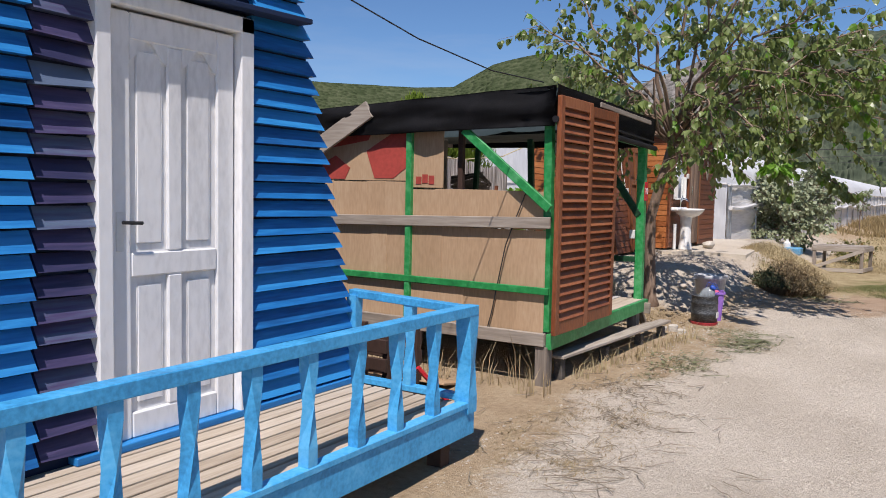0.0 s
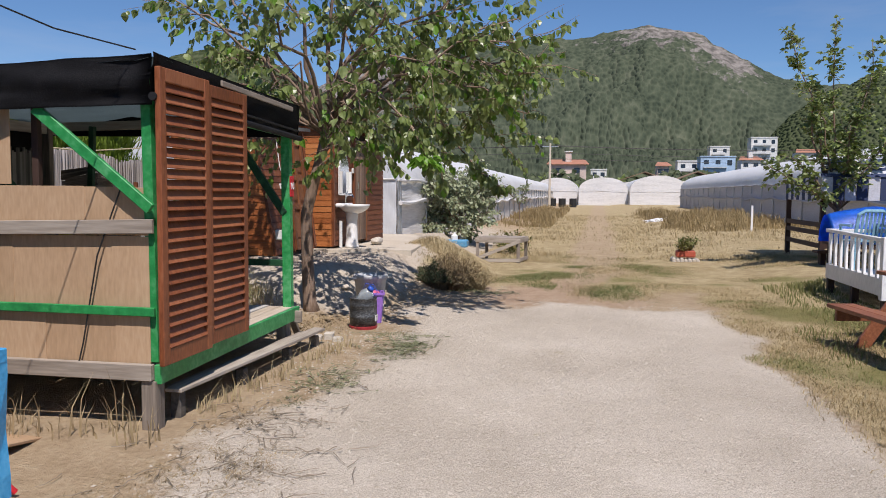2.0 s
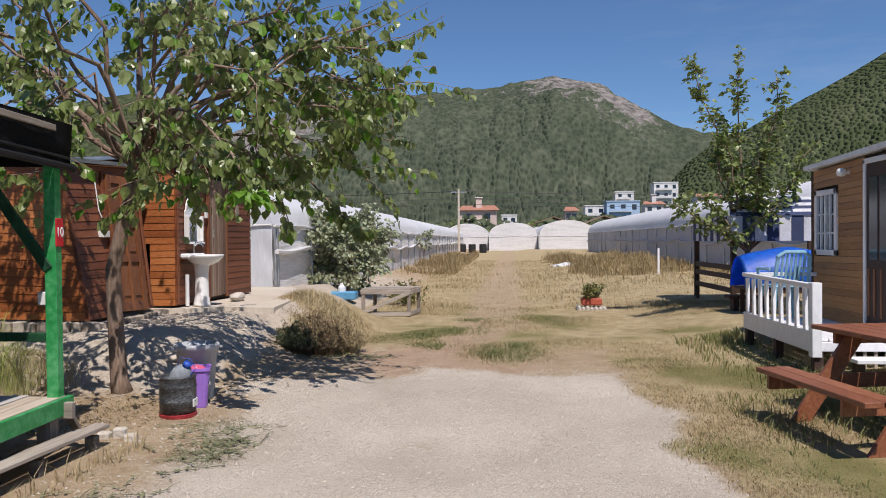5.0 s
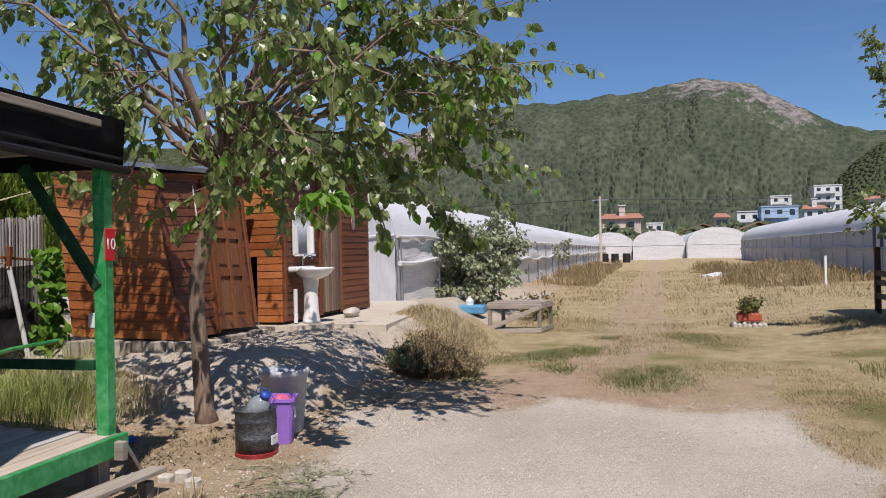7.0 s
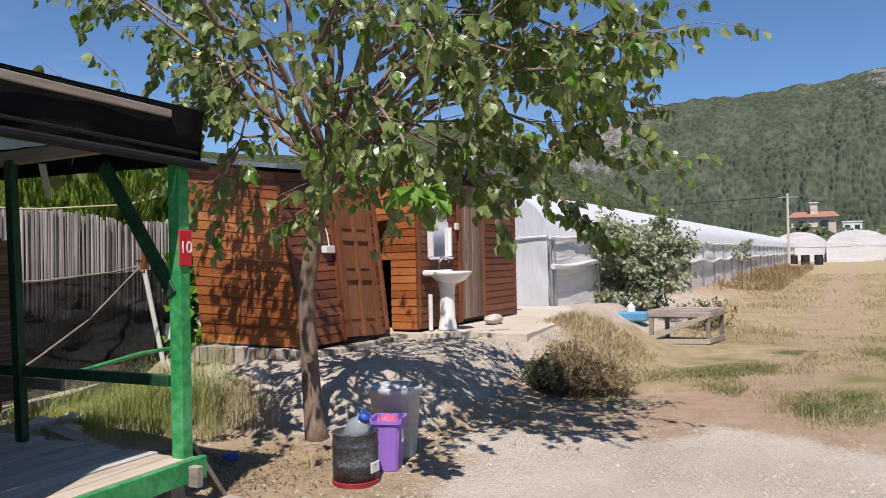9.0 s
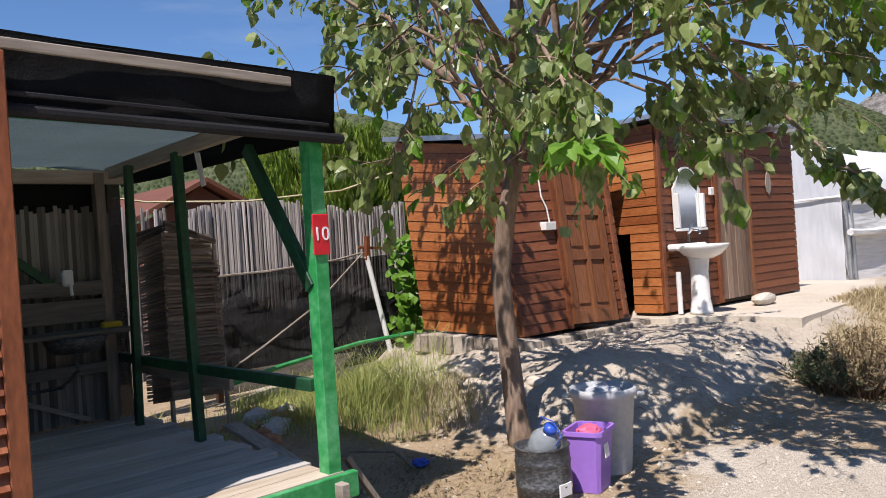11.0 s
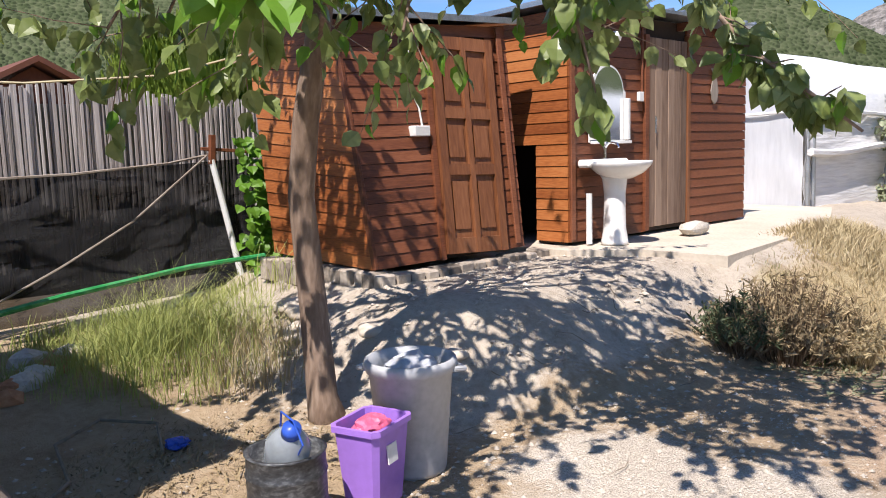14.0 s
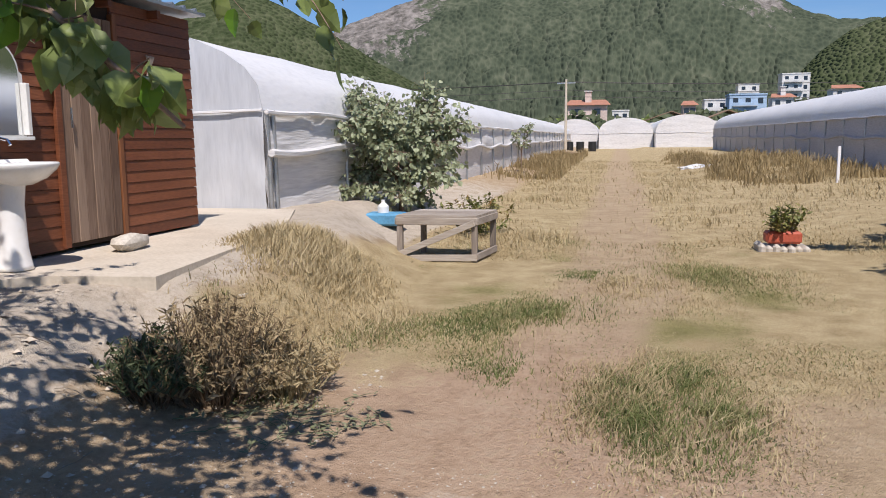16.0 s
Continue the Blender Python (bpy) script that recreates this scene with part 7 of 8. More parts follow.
# ---- pergola with striped awning and a blue sheet ----
pg = thing("pergola", (5.3, 19.5, 0.2), "dark wooden pergola with blue-white striped awning", "pergola")
M["stripe_blue"] = surface("dark blue awning stripe", tone((0.035, 0.05, 0.11)), 3, 30, (1, 1, 1), 0.8, 0.1)
M["stripe_white"] = surface("white awning stripe", tone((0.55, 0.56, 0.6)), 3, 30, (1, 1, 1), 0.8, 0.1)
for x, y in ((4.75, 18.4), (7.2, 18.4), (4.75, 21.2), (7.2, 21.2)):
    part("post", one_box(x - 0.05, x + 0.05, y - 0.05, y + 0.05, 0.0, 2.15), M["dark_wood"], pg)
for z in (0.62, 0.88, 1.05):
    part("rail", one_beam((4.75, 18.38, z), (7.2, 18.38, z), 0.04, 0.10), M["dark_wood"], pg)
    part("rail", one_beam((4.73, 18.4, z), (4.73, 21.2, z), 0.04, 0.10), M["dark_wood"], pg)
part("bench", one_box(4.55, 5.4, 17.95, 18.3, 0.50, 0.55), M["dark_wood"], pg)
part("bench_leg", one_box(4.65, 4.75, 18.05, 18.2, 0.02, 0.5), M["dark_wood"], pg)
part("bench_leg", one_box(5.2, 5.3, 18.05, 18.2, 0.02, 0.5), M["dark_wood"], pg)
for k in range(6):
    z0, z1 = 2.02 + k * 0.06, 2.02 + (k + 1) * 0.06
    part("stripe", prism(bmesh.new(), [(4.65 + 0.02 * k, 18.25 + 0.09 * k, z0), (7.3, 18.25 + 0.09 * k, z0), (7.3, 18.34 + 0.09 * k, z1), (4.67 + 0.02 * k, 18.34 + 0.09 * k, z1)], (0, 0.01, 0.012)), M["stripe_blue"] if k % 2 == 0 else M["stripe_white"], pg)
for k in range(12):
    x = 4.67 + k * 0.22
    part("stripe", prism(bmesh.new(), [(x, 18.27, 1.55), (x + 0.21, 18.27, 1.55), (x + 0.21, 18.27, 2.02), (x, 18.27, 2.02)], (0, 0.012, 0)), M["stripe_blue"] if k % 2 else M["stripe_white"], pg)
    part("stripe", prism(bmesh.new(), [(4.67, 18.3 + k * 0.24, 1.55), (4.67, 18.53 + k * 0.24, 1.55), (4.67, 18.53 + k * 0.24, 2.02), (4.67, 18.3 + k * 0.24, 2.02)], (0.012, 0, 0)), M["stripe_blue"] if k % 2 else M["stripe_white"], pg)
part("roof_sheet", prism(bmesh.new(), [(4.65, 18.8, 2.38), (7.3, 18.8, 2.38), (7.3, 21.3, 2.45), (4.65, 21.3, 2.45)], (0, 0, 0.02)), M["stripe_white"], pg)
bm = bmesh.new()
rows = []
for j in range(15):
    row = []
    for i in range(25):
        u, v = i / 24, j / 14
        x, y = 4.6 + 1.7 * u, 17.2 + 0.9 * v
        z = 0.80 + 0.64 * math.sin(math.pi * v) ** 0.7 * (0.75 + 0.25 * math.sin(math.pi * u)) + 0.05 * noise.noise(Vector((x * 2, y * 2, 3)))
        row.append(bm.verts.new((x, y, z if 0 < j < 14 else 0.74)))
    rows.append(row)
for j in range(14):
    for i in range(24):
        bm.faces.new((rows[j][i], rows[j][i + 1], rows[j + 1][i + 1], rows[j + 1][i]))
bmesh.ops.solidify(bm, geom=list(bm.faces), thickness=0.01)
side_table = thing("side_table", (5.35, 17.65, 0.1), "dark wooden table under a blue sheet", "table")
part("tabletop", one_box(4.66, 6.04, 17.26, 18.04, 0.70, 0.74), M["dark_wood"], side_table)
for x in (4.74, 5.9):
    for y in (17.34, 17.9):
        part("leg", one_box(x, x + 0.07, y, y + 0.07, 0.0, 0.70), M["dark_wood"], side_table)
solid("blue_tarpaulin", bm, M["blue_sheet"], "bright blue tarpaulin draped over a heap", "tarpaulin", smooth=True)

# ---- pole, wires, town ----
pole = thing("utility_pole", (-4.07, 87.0, 0.0), "pale concrete utility pole with wires", "pole")
part("shaft", rod(bmesh.new(), (-4.07, 87, -0.1), (-4.07, 87, 7.0), 0.15, 0.10, 10), M["slab"], pole)
part("cross_arm", one_box(-4.9, -3.2, 86.95, 87.05, 6.6, 6.7), M["metal"], pole)
for k, (z, dx) in enumerate(((6.75, -0.75), (6.75, 0.75), (6.0, 0.0), (5.4, 0.0))):
    for end in (-1, 1):
        x1 = -4.07 + end * 60
        pts = [(-4.07 + dx + (x1 - dx + 4.07) * f, 87 + (9 if end > 0 else 2) * f, z - 1.6 * 4 * f * (1 - f) * 0.5 + 1.0 * f) for f in np.linspace(0, 1, 14)]
        part("wire", tube(bmesh.new(), pts, [0.022] * 14, 4), M["cable"], pole)
for x in (-64.07, 55.93):
    p2 = thing("utility_pole", (x, 91, 0.0), "pale concrete utility pole with wires", "pole")
    part("shaft", rod(bmesh.new(), (x, 89 if x < 0 else 96, -0.1), (x, 89 if x < 0 else 96, 8.0), 0.15, 0.10, 10), M["slab"], p2)
solid("supply_cable", tube(bmesh.new(), [(-2.85, 6.0, 2.56), (-3.0, 5.4, 2.58), (-3.15, 4.6, 2.70), (-3.3, 3.8, 2.90), (-3.38, 3.3, 3.15), (-3.42, 3.1, 3.62)], [0.005] * 6, 6), M["cable"], "thin cable from stall roof to cabin", "cable")

M["render_pink"] = surface("pale pink render", tone((0.62, 0.50, 0.44)), 0.3, 3, (1, 1, 1), 0.9, 0.1)
M["render_white"] = surface("white render", tone((0.68, 0.68, 0.66)), 0.3, 3, (1, 1, 1), 0.9, 0.1)
M["render_blue"] = surface("pale blue render", tone((0.38, 0.52, 0.68)), 0.3, 3, (1, 1, 1), 0.9, 0.1)
M["roof_tile"] = surface("terracotta roof tiles", tone((0.38, 0.18, 0.12)), 0.6, 4, (1, 1, 1), 0.9, 0.3)
M["dull_roof"] = surface("dull brown roof", tone((0.23, 0.16, 0.11)), 0.6, 4, (1, 1, 1), 0.9, 0.3)


def house(bearing, width_deg, dist, top_deg, wall, roof, storeys, label, z0=-0.5, tower=False):
    """A town house seen far off: bearing of its middle and the height of its roofline in degrees."""
    cx, cy = 0.3 + dist * math.tan(radians(bearing)), 2 + dist
    w = dist * math.tan(radians(width_deg))
    top = 1.6 + dist * math.tan(radians(top_deg))
    d = max(6.0, w * 0.8)
    h = thing("town_house", (cx, cy, z0), label, "house", "houses of the town")
    part("wall", one_box(cx - w / 2, cx + w / 2, cy, cy + d, z0, top, 0), M[wall], h)
    st = 3.0
    if roof == "flat":
        part("parapet", one_box(cx - w / 2 - 0.15, cx + w / 2 + 0.15, cy - 0.15, cy + d, top, top + 0.35, 0), M[wall], h)
    else:
        part("roof", prism(bmesh.new(), [(cx - w / 2 - 0.6, cy - 0.6, top), (cx + w / 2 + 0.6, cy - 0.6, top), (cx + w / 2 - 0.3, cy + d / 2, top + 1.0), (cx - w / 2 + 0.3, cy + d / 2, top + 1.0)], (0, 0.1, 0.12)), M[roof], h)
    for s in range(storeys):
        z = top - (s + 1) * st
        n = max(2, int(w / 2.6))
        part("balcony", one_box(cx - w * 0.42, cx + w * 0.25, cy - 1.0, cy, z + 0.25, z + 0.40, 0), M["render_white"], h)
        part("balcony_rail", one_box(cx - w * 0.42, cx + w * 0.25, cy - 1.02, cy - 0.95, z + 0.4, z + 1.15, 0), M[wall], h)
        for k in range(n):
            x = cx - w / 2 + (k + 0.5) * w / n
            part("window", one_box(x - 0.6, x + 0.6, cy - 0.04, cy + 0.1, z + 0.9, z + 2.3, 0), M["glass_dark"], h)
    if tower:
        part("chimney", one_box(cx - 0.5, cx + 0.7, cy + 1, cy + 2.4, top, top + 2.6, 0), M[wall], h)
        part("chimney_cap", one_box(cx - 0.7, cx + 0.9, cy + 0.8, cy + 2.6, top + 2.6, top + 2.8, 0), M["render_white"], h)
    return h


house(-1.6, 2.6, 165, 2.1, "render_pink", "roof_tile", 2, "pale pink three-storey house with tiled roof", tower=True)
house(8.6, 2.3, 215, 2.6, "render_blue", "flat", 2, "pale blue flat-roofed apartment house")
house(6.7, 1.5, 230, 2.3, "render_white", "flat", 2, "white flat-roofed town house")
house(10.7, 1.3, 225, 2.4, "render_white", "roof_tile", 2, "white town house with a tiled roof", tower=True)
house(11.5, 1.7, 300, 3.9, "render_white", "flat", 3, "white apartment house above the town")
house(8.7, 1.3, 290, 3.3, "render_white", "flat", 2, "white town house on the slope")
house(5.0, 0.8, 200, 2.0, "render_pink", "roof_tile", 1, "small pink house with tiled roof")
house(14.3, 1.6, 240, 2.9, "render_white", "roof_tile", 2, "white town house with a tiled roof")
house(0.6, 1.1, 240, 1.7, "render_white", "flat", 1, "low white town house")
for x0, x1, y, zt in ((5.0, 13.5, 138, 4.6), (15.0, 22.5, 146, 4.9)):
    sh = thing("long_shed", ((x0 + x1) / 2, y, 0), "long low shed with dull brown roof", "shed", "sheds behind the greenhouses")
    part("wall", one_box(x0, x1, y, y + 7, -0.3, zt - 0.9, 0), M["render_white"], sh)
    xm = (x0 + x1) / 2
    for a in (x0 - 0.5, x1 + 0.5):
        part("roof", prism(bmesh.new(), [(xm, y - 0.4, zt + 0.7), (xm, y + 7.4, zt + 0.7), (a, y + 7.4, zt - 0.95), (a, y - 0.4, zt - 0.95)], (0, 0, 0.15)), M["dull_roof"], sh)

# dark shrubs at the foot of the hills
rnd = random.Random(77)
lv = []
for k in range(5200):
    a = radians(rnd.uniform(-30, 22))
    d = rnd.uniform(150, 330)
    c = noise.noise(Vector((a * 40, d * 0.03, 1)))
    if c < 0.0:
        continue
    x, y = d * math.sin(a), d * math.cos(a)
    z = rnd.uniform(0.5, 3.0 + 2.5 * c + max(0, d - 230) * 0.05)
    lv.append((Vector((x + rnd.gauss(0, 1), y, z)), Vector((rnd.gauss(0, 1), rnd.gauss(0, 0.3), rnd.gauss(0.5, 0.6))), Vector((rnd.gauss(0, 0.3), -1, 0.6)), rnd.uniform(1.0, 2.6), rnd.uniform(0.9, 2.0)))
tagged(new("far_shrubs", leaf_mesh("far_shrubs", lv, M["leaf"])), "dark green shrubs and trees round the town", "shrubs", kind="stuff")

rnd = random.Random(78)
lv = []
for k in range(170):
    b = radians(rnd.uniform(-12, 19))
    d = rnd.uniform(150, 285)
    cx, cy = 0.3 + d * math.tan(b), 2 + d
    h, r = rnd.uniform(4.0, 6.5) + max(0, d - 200) * 0.07 * max(0, math.sin(b * 5)), rnd.uniform(1.6, 3.2)
    for j in range(55):
        v = Vector((rnd.gauss(0, 1), rnd.gauss(0, 1), rnd.gauss(0, 1))).normalized() * rnd.random() ** 0.35
        at = Vector((cx + v.x * r, cy + v.y * r, max(0.3, h * 0.58 + v.z * h * 0.42)))
        lv.append((at, Vector((rnd.gauss(0, 1), rnd.gauss(0, 0.5), rnd.gauss(0.3, 0.6))), Vector((rnd.gauss(0, 0.3), -1, 0.7)), rnd.uniform(0.8, 1.7), rnd.uniform(0.7, 1.3)))
for bearing, wide, dist, up in ((11.5, 2.6, 300, 2.9), (8.7, 2.0, 290, 2.5), (8.6, 2.8, 215, 1.75), (10.7, 2.0, 225, 1.75), (6.7, 2.0, 230, 1.7), (14.3, 2.4, 240, 2.2), (-1.6, 4.0, 165, 1.1), (13.0, 2.0, 295, 2.7)):
    for k in range(9):
        b, d = radians(bearing + wide * rnd.uniform(-0.6, 0.6)), dist - rnd.uniform(5, 14)
        cx, cy, h, r = 0.3 + d * math.tan(b), 2 + d, 1.6 + d * math.tan(radians(up)) * rnd.uniform(0.7, 1.0), rnd.uniform(1.5, 2.8)
        for j in range(80):
            v = Vector((rnd.gauss(0, 1), rnd.gauss(0, 1), rnd.gauss(0, 1))).normalized() * rnd.random() ** 0.35
            lv.append((Vector((cx + v.x * r, cy + v.y * r, h * 0.55 + v.z * h * 0.45)), Vector((rnd.gauss(0, 1), rnd.gauss(0, 0.5), rnd.gauss(0.3, 0.6))), Vector((rnd.gauss(0, 0.3), -1, 0.7)), rnd.uniform(0.9, 1.9), rnd.uniform(0.8, 1.5)))
tagged(new("far_woods", leaf_mesh("far_woods", lv, M["wood_leaf"])), "dark green trees between the town houses", "trees", kind="stuff")

# ---- grasses, bushes and litter ----
def dry_keep(x, y):
    g, d, gr, b, r = ground_kind(x, y)
    return max(0.0, d * (1 - gr) * (0.5 + 0.9 * max(0, lump(x, y, 3.0, 8.8) + 0.2)))


def green_keep(x, y):
    return ground_kind(x, y)[2]


near_place = lambda r: (r.uniform(-3.0, 5.5), 5.5 + 17 * r.random() ** 1.4)
blades("dry_grass", scatter(101, 70000, near_place, dry_keep), M["straw"], "short dry yellow grass beside the track", "grass", 0.045, 0.0035, 1.4, 1)
blades("short_grass", scatter(102, 38000, near_place, green_keep), M["green_grass"], "patchy green grass beside the track", "grass", 0.045, 0.0035, 1.4, 2)
blades("dry_grass", scatter(121, 45000, lambda r: (r.uniform(-2.2, 4.5), 12.6 + 9.5 * r.random() ** 1.2), lambda x, y: 0.8 * ground_kind(x, y)[1]), M["straw"], "short dry yellow grass beside the path", "grass", 0.045, 0.003, 1.3, 17)
blades("short_grass", scatter(122, 16000, lambda r: (r.uniform(-2.0, 4.5), r.uniform(12.8, 21.0)), lambda x, y: ground_kind(x, y)[1] * (1.0 if lump(x, y, 0.9, 7.7) > 0.08 else 0.08)), M["tuft"], "half-green grass among the straw", "grass", 0.045, 0.003, 1.2, 18)
blades("dry_grass", scatter(123, 26000, lambda r: (r.uniform(1.3, 4.6), 4.8 + 8 * r.random()), lambda x, y: ground_kind(x, y)[1]), M["weed_tall"], "brown dry grass among the straw", "grass", 0.04, 0.003, 1.6, 19)
blades("dry_grass_far", scatter(103, 26000, lambda r: (r.uniform(-3.0, 9.0), r.uniform(20, 60)), lambda x, y: dry_keep(x, y) * 0.9), M["straw"], "dry yellow grass further along the track", "grass", 0.11, 0.011, 0.9, 3)


def clump_roots(x, y, rx, ry, n, seed, edge=0.3, ragged=0.25):
    r = random.Random(seed)
    out = []
    for k in range(n):
        a = r.uniform(0, 6.283)
        q = r.random() ** 0.6 * (1 + 2 * ragged * noise.noise(Vector((1.6 * math.cos(a), 1.6 * math.sin(a), seed * 1.7)))) + abs(r.gauss(0, ragged * 0.5))
        px_, py_ = x + rx * q * math.cos(a), y + ry * q * math.sin(a)
        out.append((px_, py_, ground_z(px_, py_) - 0.01, max(0.2, 1 - (1 - edge) * q * q)))
    return out


blades("green_tuft", clump_roots(0.48, 14.0, 0.55, 1.0, 8000, 1, 0.3, 0.6), M["tuft"], "low spreading green weed tuft on the track", "weeds", 0.09, 0.003, 1.6, 4)
blades("green_tuft", clump_roots(0.45, 14.0, 0.78, 1.35, 5200, 2, 0.3, 0.7), M["straw"], "dry weed fringe round the green tuft", "weeds", 0.09, 0.0035, 1.3, 5)
blades("green_tuft", clump_roots(0.35, 17.6, 0.45, 0.7, 1500, 22, 0.3, 0.6), M["straw"], "dry weed tuft on the track", "weeds", 0.09, 0.004, 1.2, 51)
blades("path_grass", scatter(120, 16000, lambda r: (r.uniform(-2.0, 0.2), r.uniform(13.6, 19.0)), lambda x, y: max(0.0, min(1.0, 0.35 + 1.6 * lump(x, y, 1.3, 3.3))) * (1.0 if x < -0.55 + 0.12 * (y - 13.6) else 0.1)), M["tuft"], "short half-green grass beside the trodden path", "grass", 0.055, 0.0035, 1.2, 52)
blades("dry_grass_hump", clump_roots(-2.65, 16.7, 0.75, 0.9, 5200, 3), M["straw"], "thick dry grass at the slab's edge", "grass", 0.22, 0.005, 0.8, 6)
blades("dry_grass_hump", clump_roots(-2.0, 15.6, 0.8, 0.9, 2600, 31), M["straw"], "thick dry grass before the slab", "grass", 0.10, 0.005, 0.9, 61)
blades("stall_weeds", clump_roots(-4.95, 10.65, 0.7, 0.75, 2000, 4), M["weed_light"], "tall pale green weeds behind the stall", "weeds", 0.62, 0.0028, 0.95, 7)
blades("stall_weeds", clump_roots(-4.4, 10.9, 0.5, 0.35, 450, 41), M["straw"], "dry weeds at the foot of the bank", "weeds", 0.4, 0.004, 0.8, 71)
blades("fence_weeds", scatter(130, 3800, lambda r: (r.uniform(-6.4, -5.2), r.uniform(9.3, 11.8)), lambda x, y: min(1.0, max(0.1, 0.6 + 1.5 * lump(x, y, 1.5, 2.2)))), M["weed_light"], "pale weeds along the foot of the fence", "weeds", 0.42, 0.0035, 0.8, 72)
blades("trunk_litter", clump_roots(-3.3, 10.0, 0.9, 0.9, 3200, 5), M["dry_bush"], "dry leaves and grass round the tree", "grass", 0.045, 0.006, 2.6, 8)
blades("stall_dry_weeds", [p for k in range(9) for p in clump_roots(-4.9 + k * 0.27, 5.85 + 0.1 * math.sin(k * 2.1), 0.14, 0.12, 18, 60 + k)], M["dry_bush"], "dry weeds growing under the stall's edge", "weeds", 0.42, 0.005, 0.6, 9)
blades("step_weeds", [p for k in range(8) for p in clump_roots(-2.66 + k * 0.05, 6.5 + k * 0.33, 0.12, 0.14, 40, 80 + k)], M["straw"], "dry weeds growing through the step", "weeds", 0.22, 0.004, 0.8, 10)
blades("side_weeds", scatter(110, 9500, lambda r: (r.uniform(2.8, 9.6), r.uniform(29, 66)), lambda x, y: (1.0 if lump(x, y, 0.5, 2.0) > 0.02 + 0.3 * lump(x, y, 1.7, 5.0) else 0.1) if x > 3.7 + 1.6 * lump(0, y, 0.3, 1.3) and y > 33 + 5 * lump(x, 0, 0.5, 2.7) else 0.01), M["weed_tall"], "tall dry weeds before the grey wall", "weeds", 0.42, 0.018, 0.5, 11)
blades("side_weeds", scatter(111, 6000, lambda r: (r.uniform(-4.2, -1.6), r.uniform(36, 75)), lambda x, y: 1.0 if lump(x, y, 0.4, 6.0) > 0 else 0.1), M["weed_tall"], "tall dry weeds by the greenhouse", "weeds", 0.42, 0.018, 0.5, 12)
blades("porch_grass", scatter(112, 2200, lambda r: (r.uniform(2.9, 3.8), r.uniform(11.3, 15.5)), lambda x, y: 0.3 + 0.7 * (x > 3.3)), M["green_grass"], "green grass growing along the porch", "grass", 0.22, 0.006, 0.7, 13)
blades("table_grass", scatter(113, 1500, lambda r: (r.uniform(2.4, 4.6), r.uniform(8.2, 11.0)), None), M["green_grass"], "green grass under the picnic table", "grass", 0.12, 0.005, 0.8, 14)


def dry_bush(x, y, r, h, n, seed, label, mats):
    rnd = random.Random(seed)
    z0 = ground_z(x, y)
    b = thing("dry_bush", (x, y, z0), label, "bush")
    bm = bmesh.new()
    lv = []
    for k in range(n):
        a, q = rnd.uniform(0, 6.283), rnd.random() ** 0.7
        tip = Vector((x + r * q * math.cos(a), y + r * q * math.sin(a), z0 + h * rnd.uniform(0.45, 1.0) * (1 - 0.45 * q * q)))
        foot = Vector((x + 0.45 * r * q * math.cos(a), y + 0.45 * r * q * math.sin(a), z0 - 0.02))
        mid = foot.lerp(tip, 0.55) + Vector((rnd.gauss(0, 0.03), rnd.gauss(0, 0.03), 0.03))
        tube(bm, [foot, mid, tip], [0.005, 0.0035, 0.0015], 3)
        for j in range(16):
            p = mid.lerp(tip, rnd.uniform(-0.7, 1.0))
            lv.append((p - Vector((x, y, z0)), Vector((rnd.gauss(0, 0.8), rnd.gauss(0, 0.8), rnd.gauss(0.8, 0.5))), Vector((rnd.gauss(0, 1), rnd.gauss(0, 1), 0.5)), rnd.uniform(0.03, 0.08), rnd.uniform(0.006, 0.016)))
    part("twig", bm, mats[0], b)
    ob = new("foliage", leaf_mesh("foliage", lv, mats[1]))
    ob.parent = b


dry_bush(-2.1, 13.75, 0.55, 0.62, 420, 1, "bushy dry brown shrub beside the bank", (M["bush_rust"], M["dry_bush"]))
dry_bush(-2.32, 13.45, 0.32, 0.42, 170, 2, "low dark green shrub beside the bank", (M["bush_rust"], M["wood_leaf"]))
dry_bush(-1.72, 13.9, 0.35, 0.42, 160, 3, "low straw-coloured shrub beside the bank", (M["straw"], M["straw"]))


def litter(name, label, cx, cy, rx, ry, n, seed, material, leafy=0):
    """Fallen twigs lying flat on the ground."""
    rnd = random.Random(seed)
    bm = bmesh.new()
    for k in range(n):
        x, y = cx + rnd.gauss(0, rx), cy + rnd.gauss(0, ry)
        a = rnd.uniform(0, 6.283)
        pts = []
        for j in range(5):
            pts.append((x, y, ground_z(x, y) + 0.012 + 0.012 * rnd.random()))
            a += rnd.gauss(0, 0.25)
            x += 0.055 * math.cos(a)
            y += 0.055 * math.sin(a)
        tube(bm, pts, [0.0035, 0.003, 0.003, 0.002, 0.0015], 3)
        for j in range(leafy):
            q = Vector(pts[rnd.randrange(5)])
            d = Vector((rnd.gauss(0, 1), rnd.gauss(0, 1), 0.2)).normalized() * rnd.uniform(0.02, 0.05)
            s = Vector((-d.y, d.x, 0)) * 0.3
            bm.faces.new([bm.verts.new(v) for v in (q, q + d * 0.5 + s, q + d, q + d * 0.5 - s)])
    me = mesh_of(name, bm, material)
    return tagged(new(name, me), label, "twigs", kind="stuff")


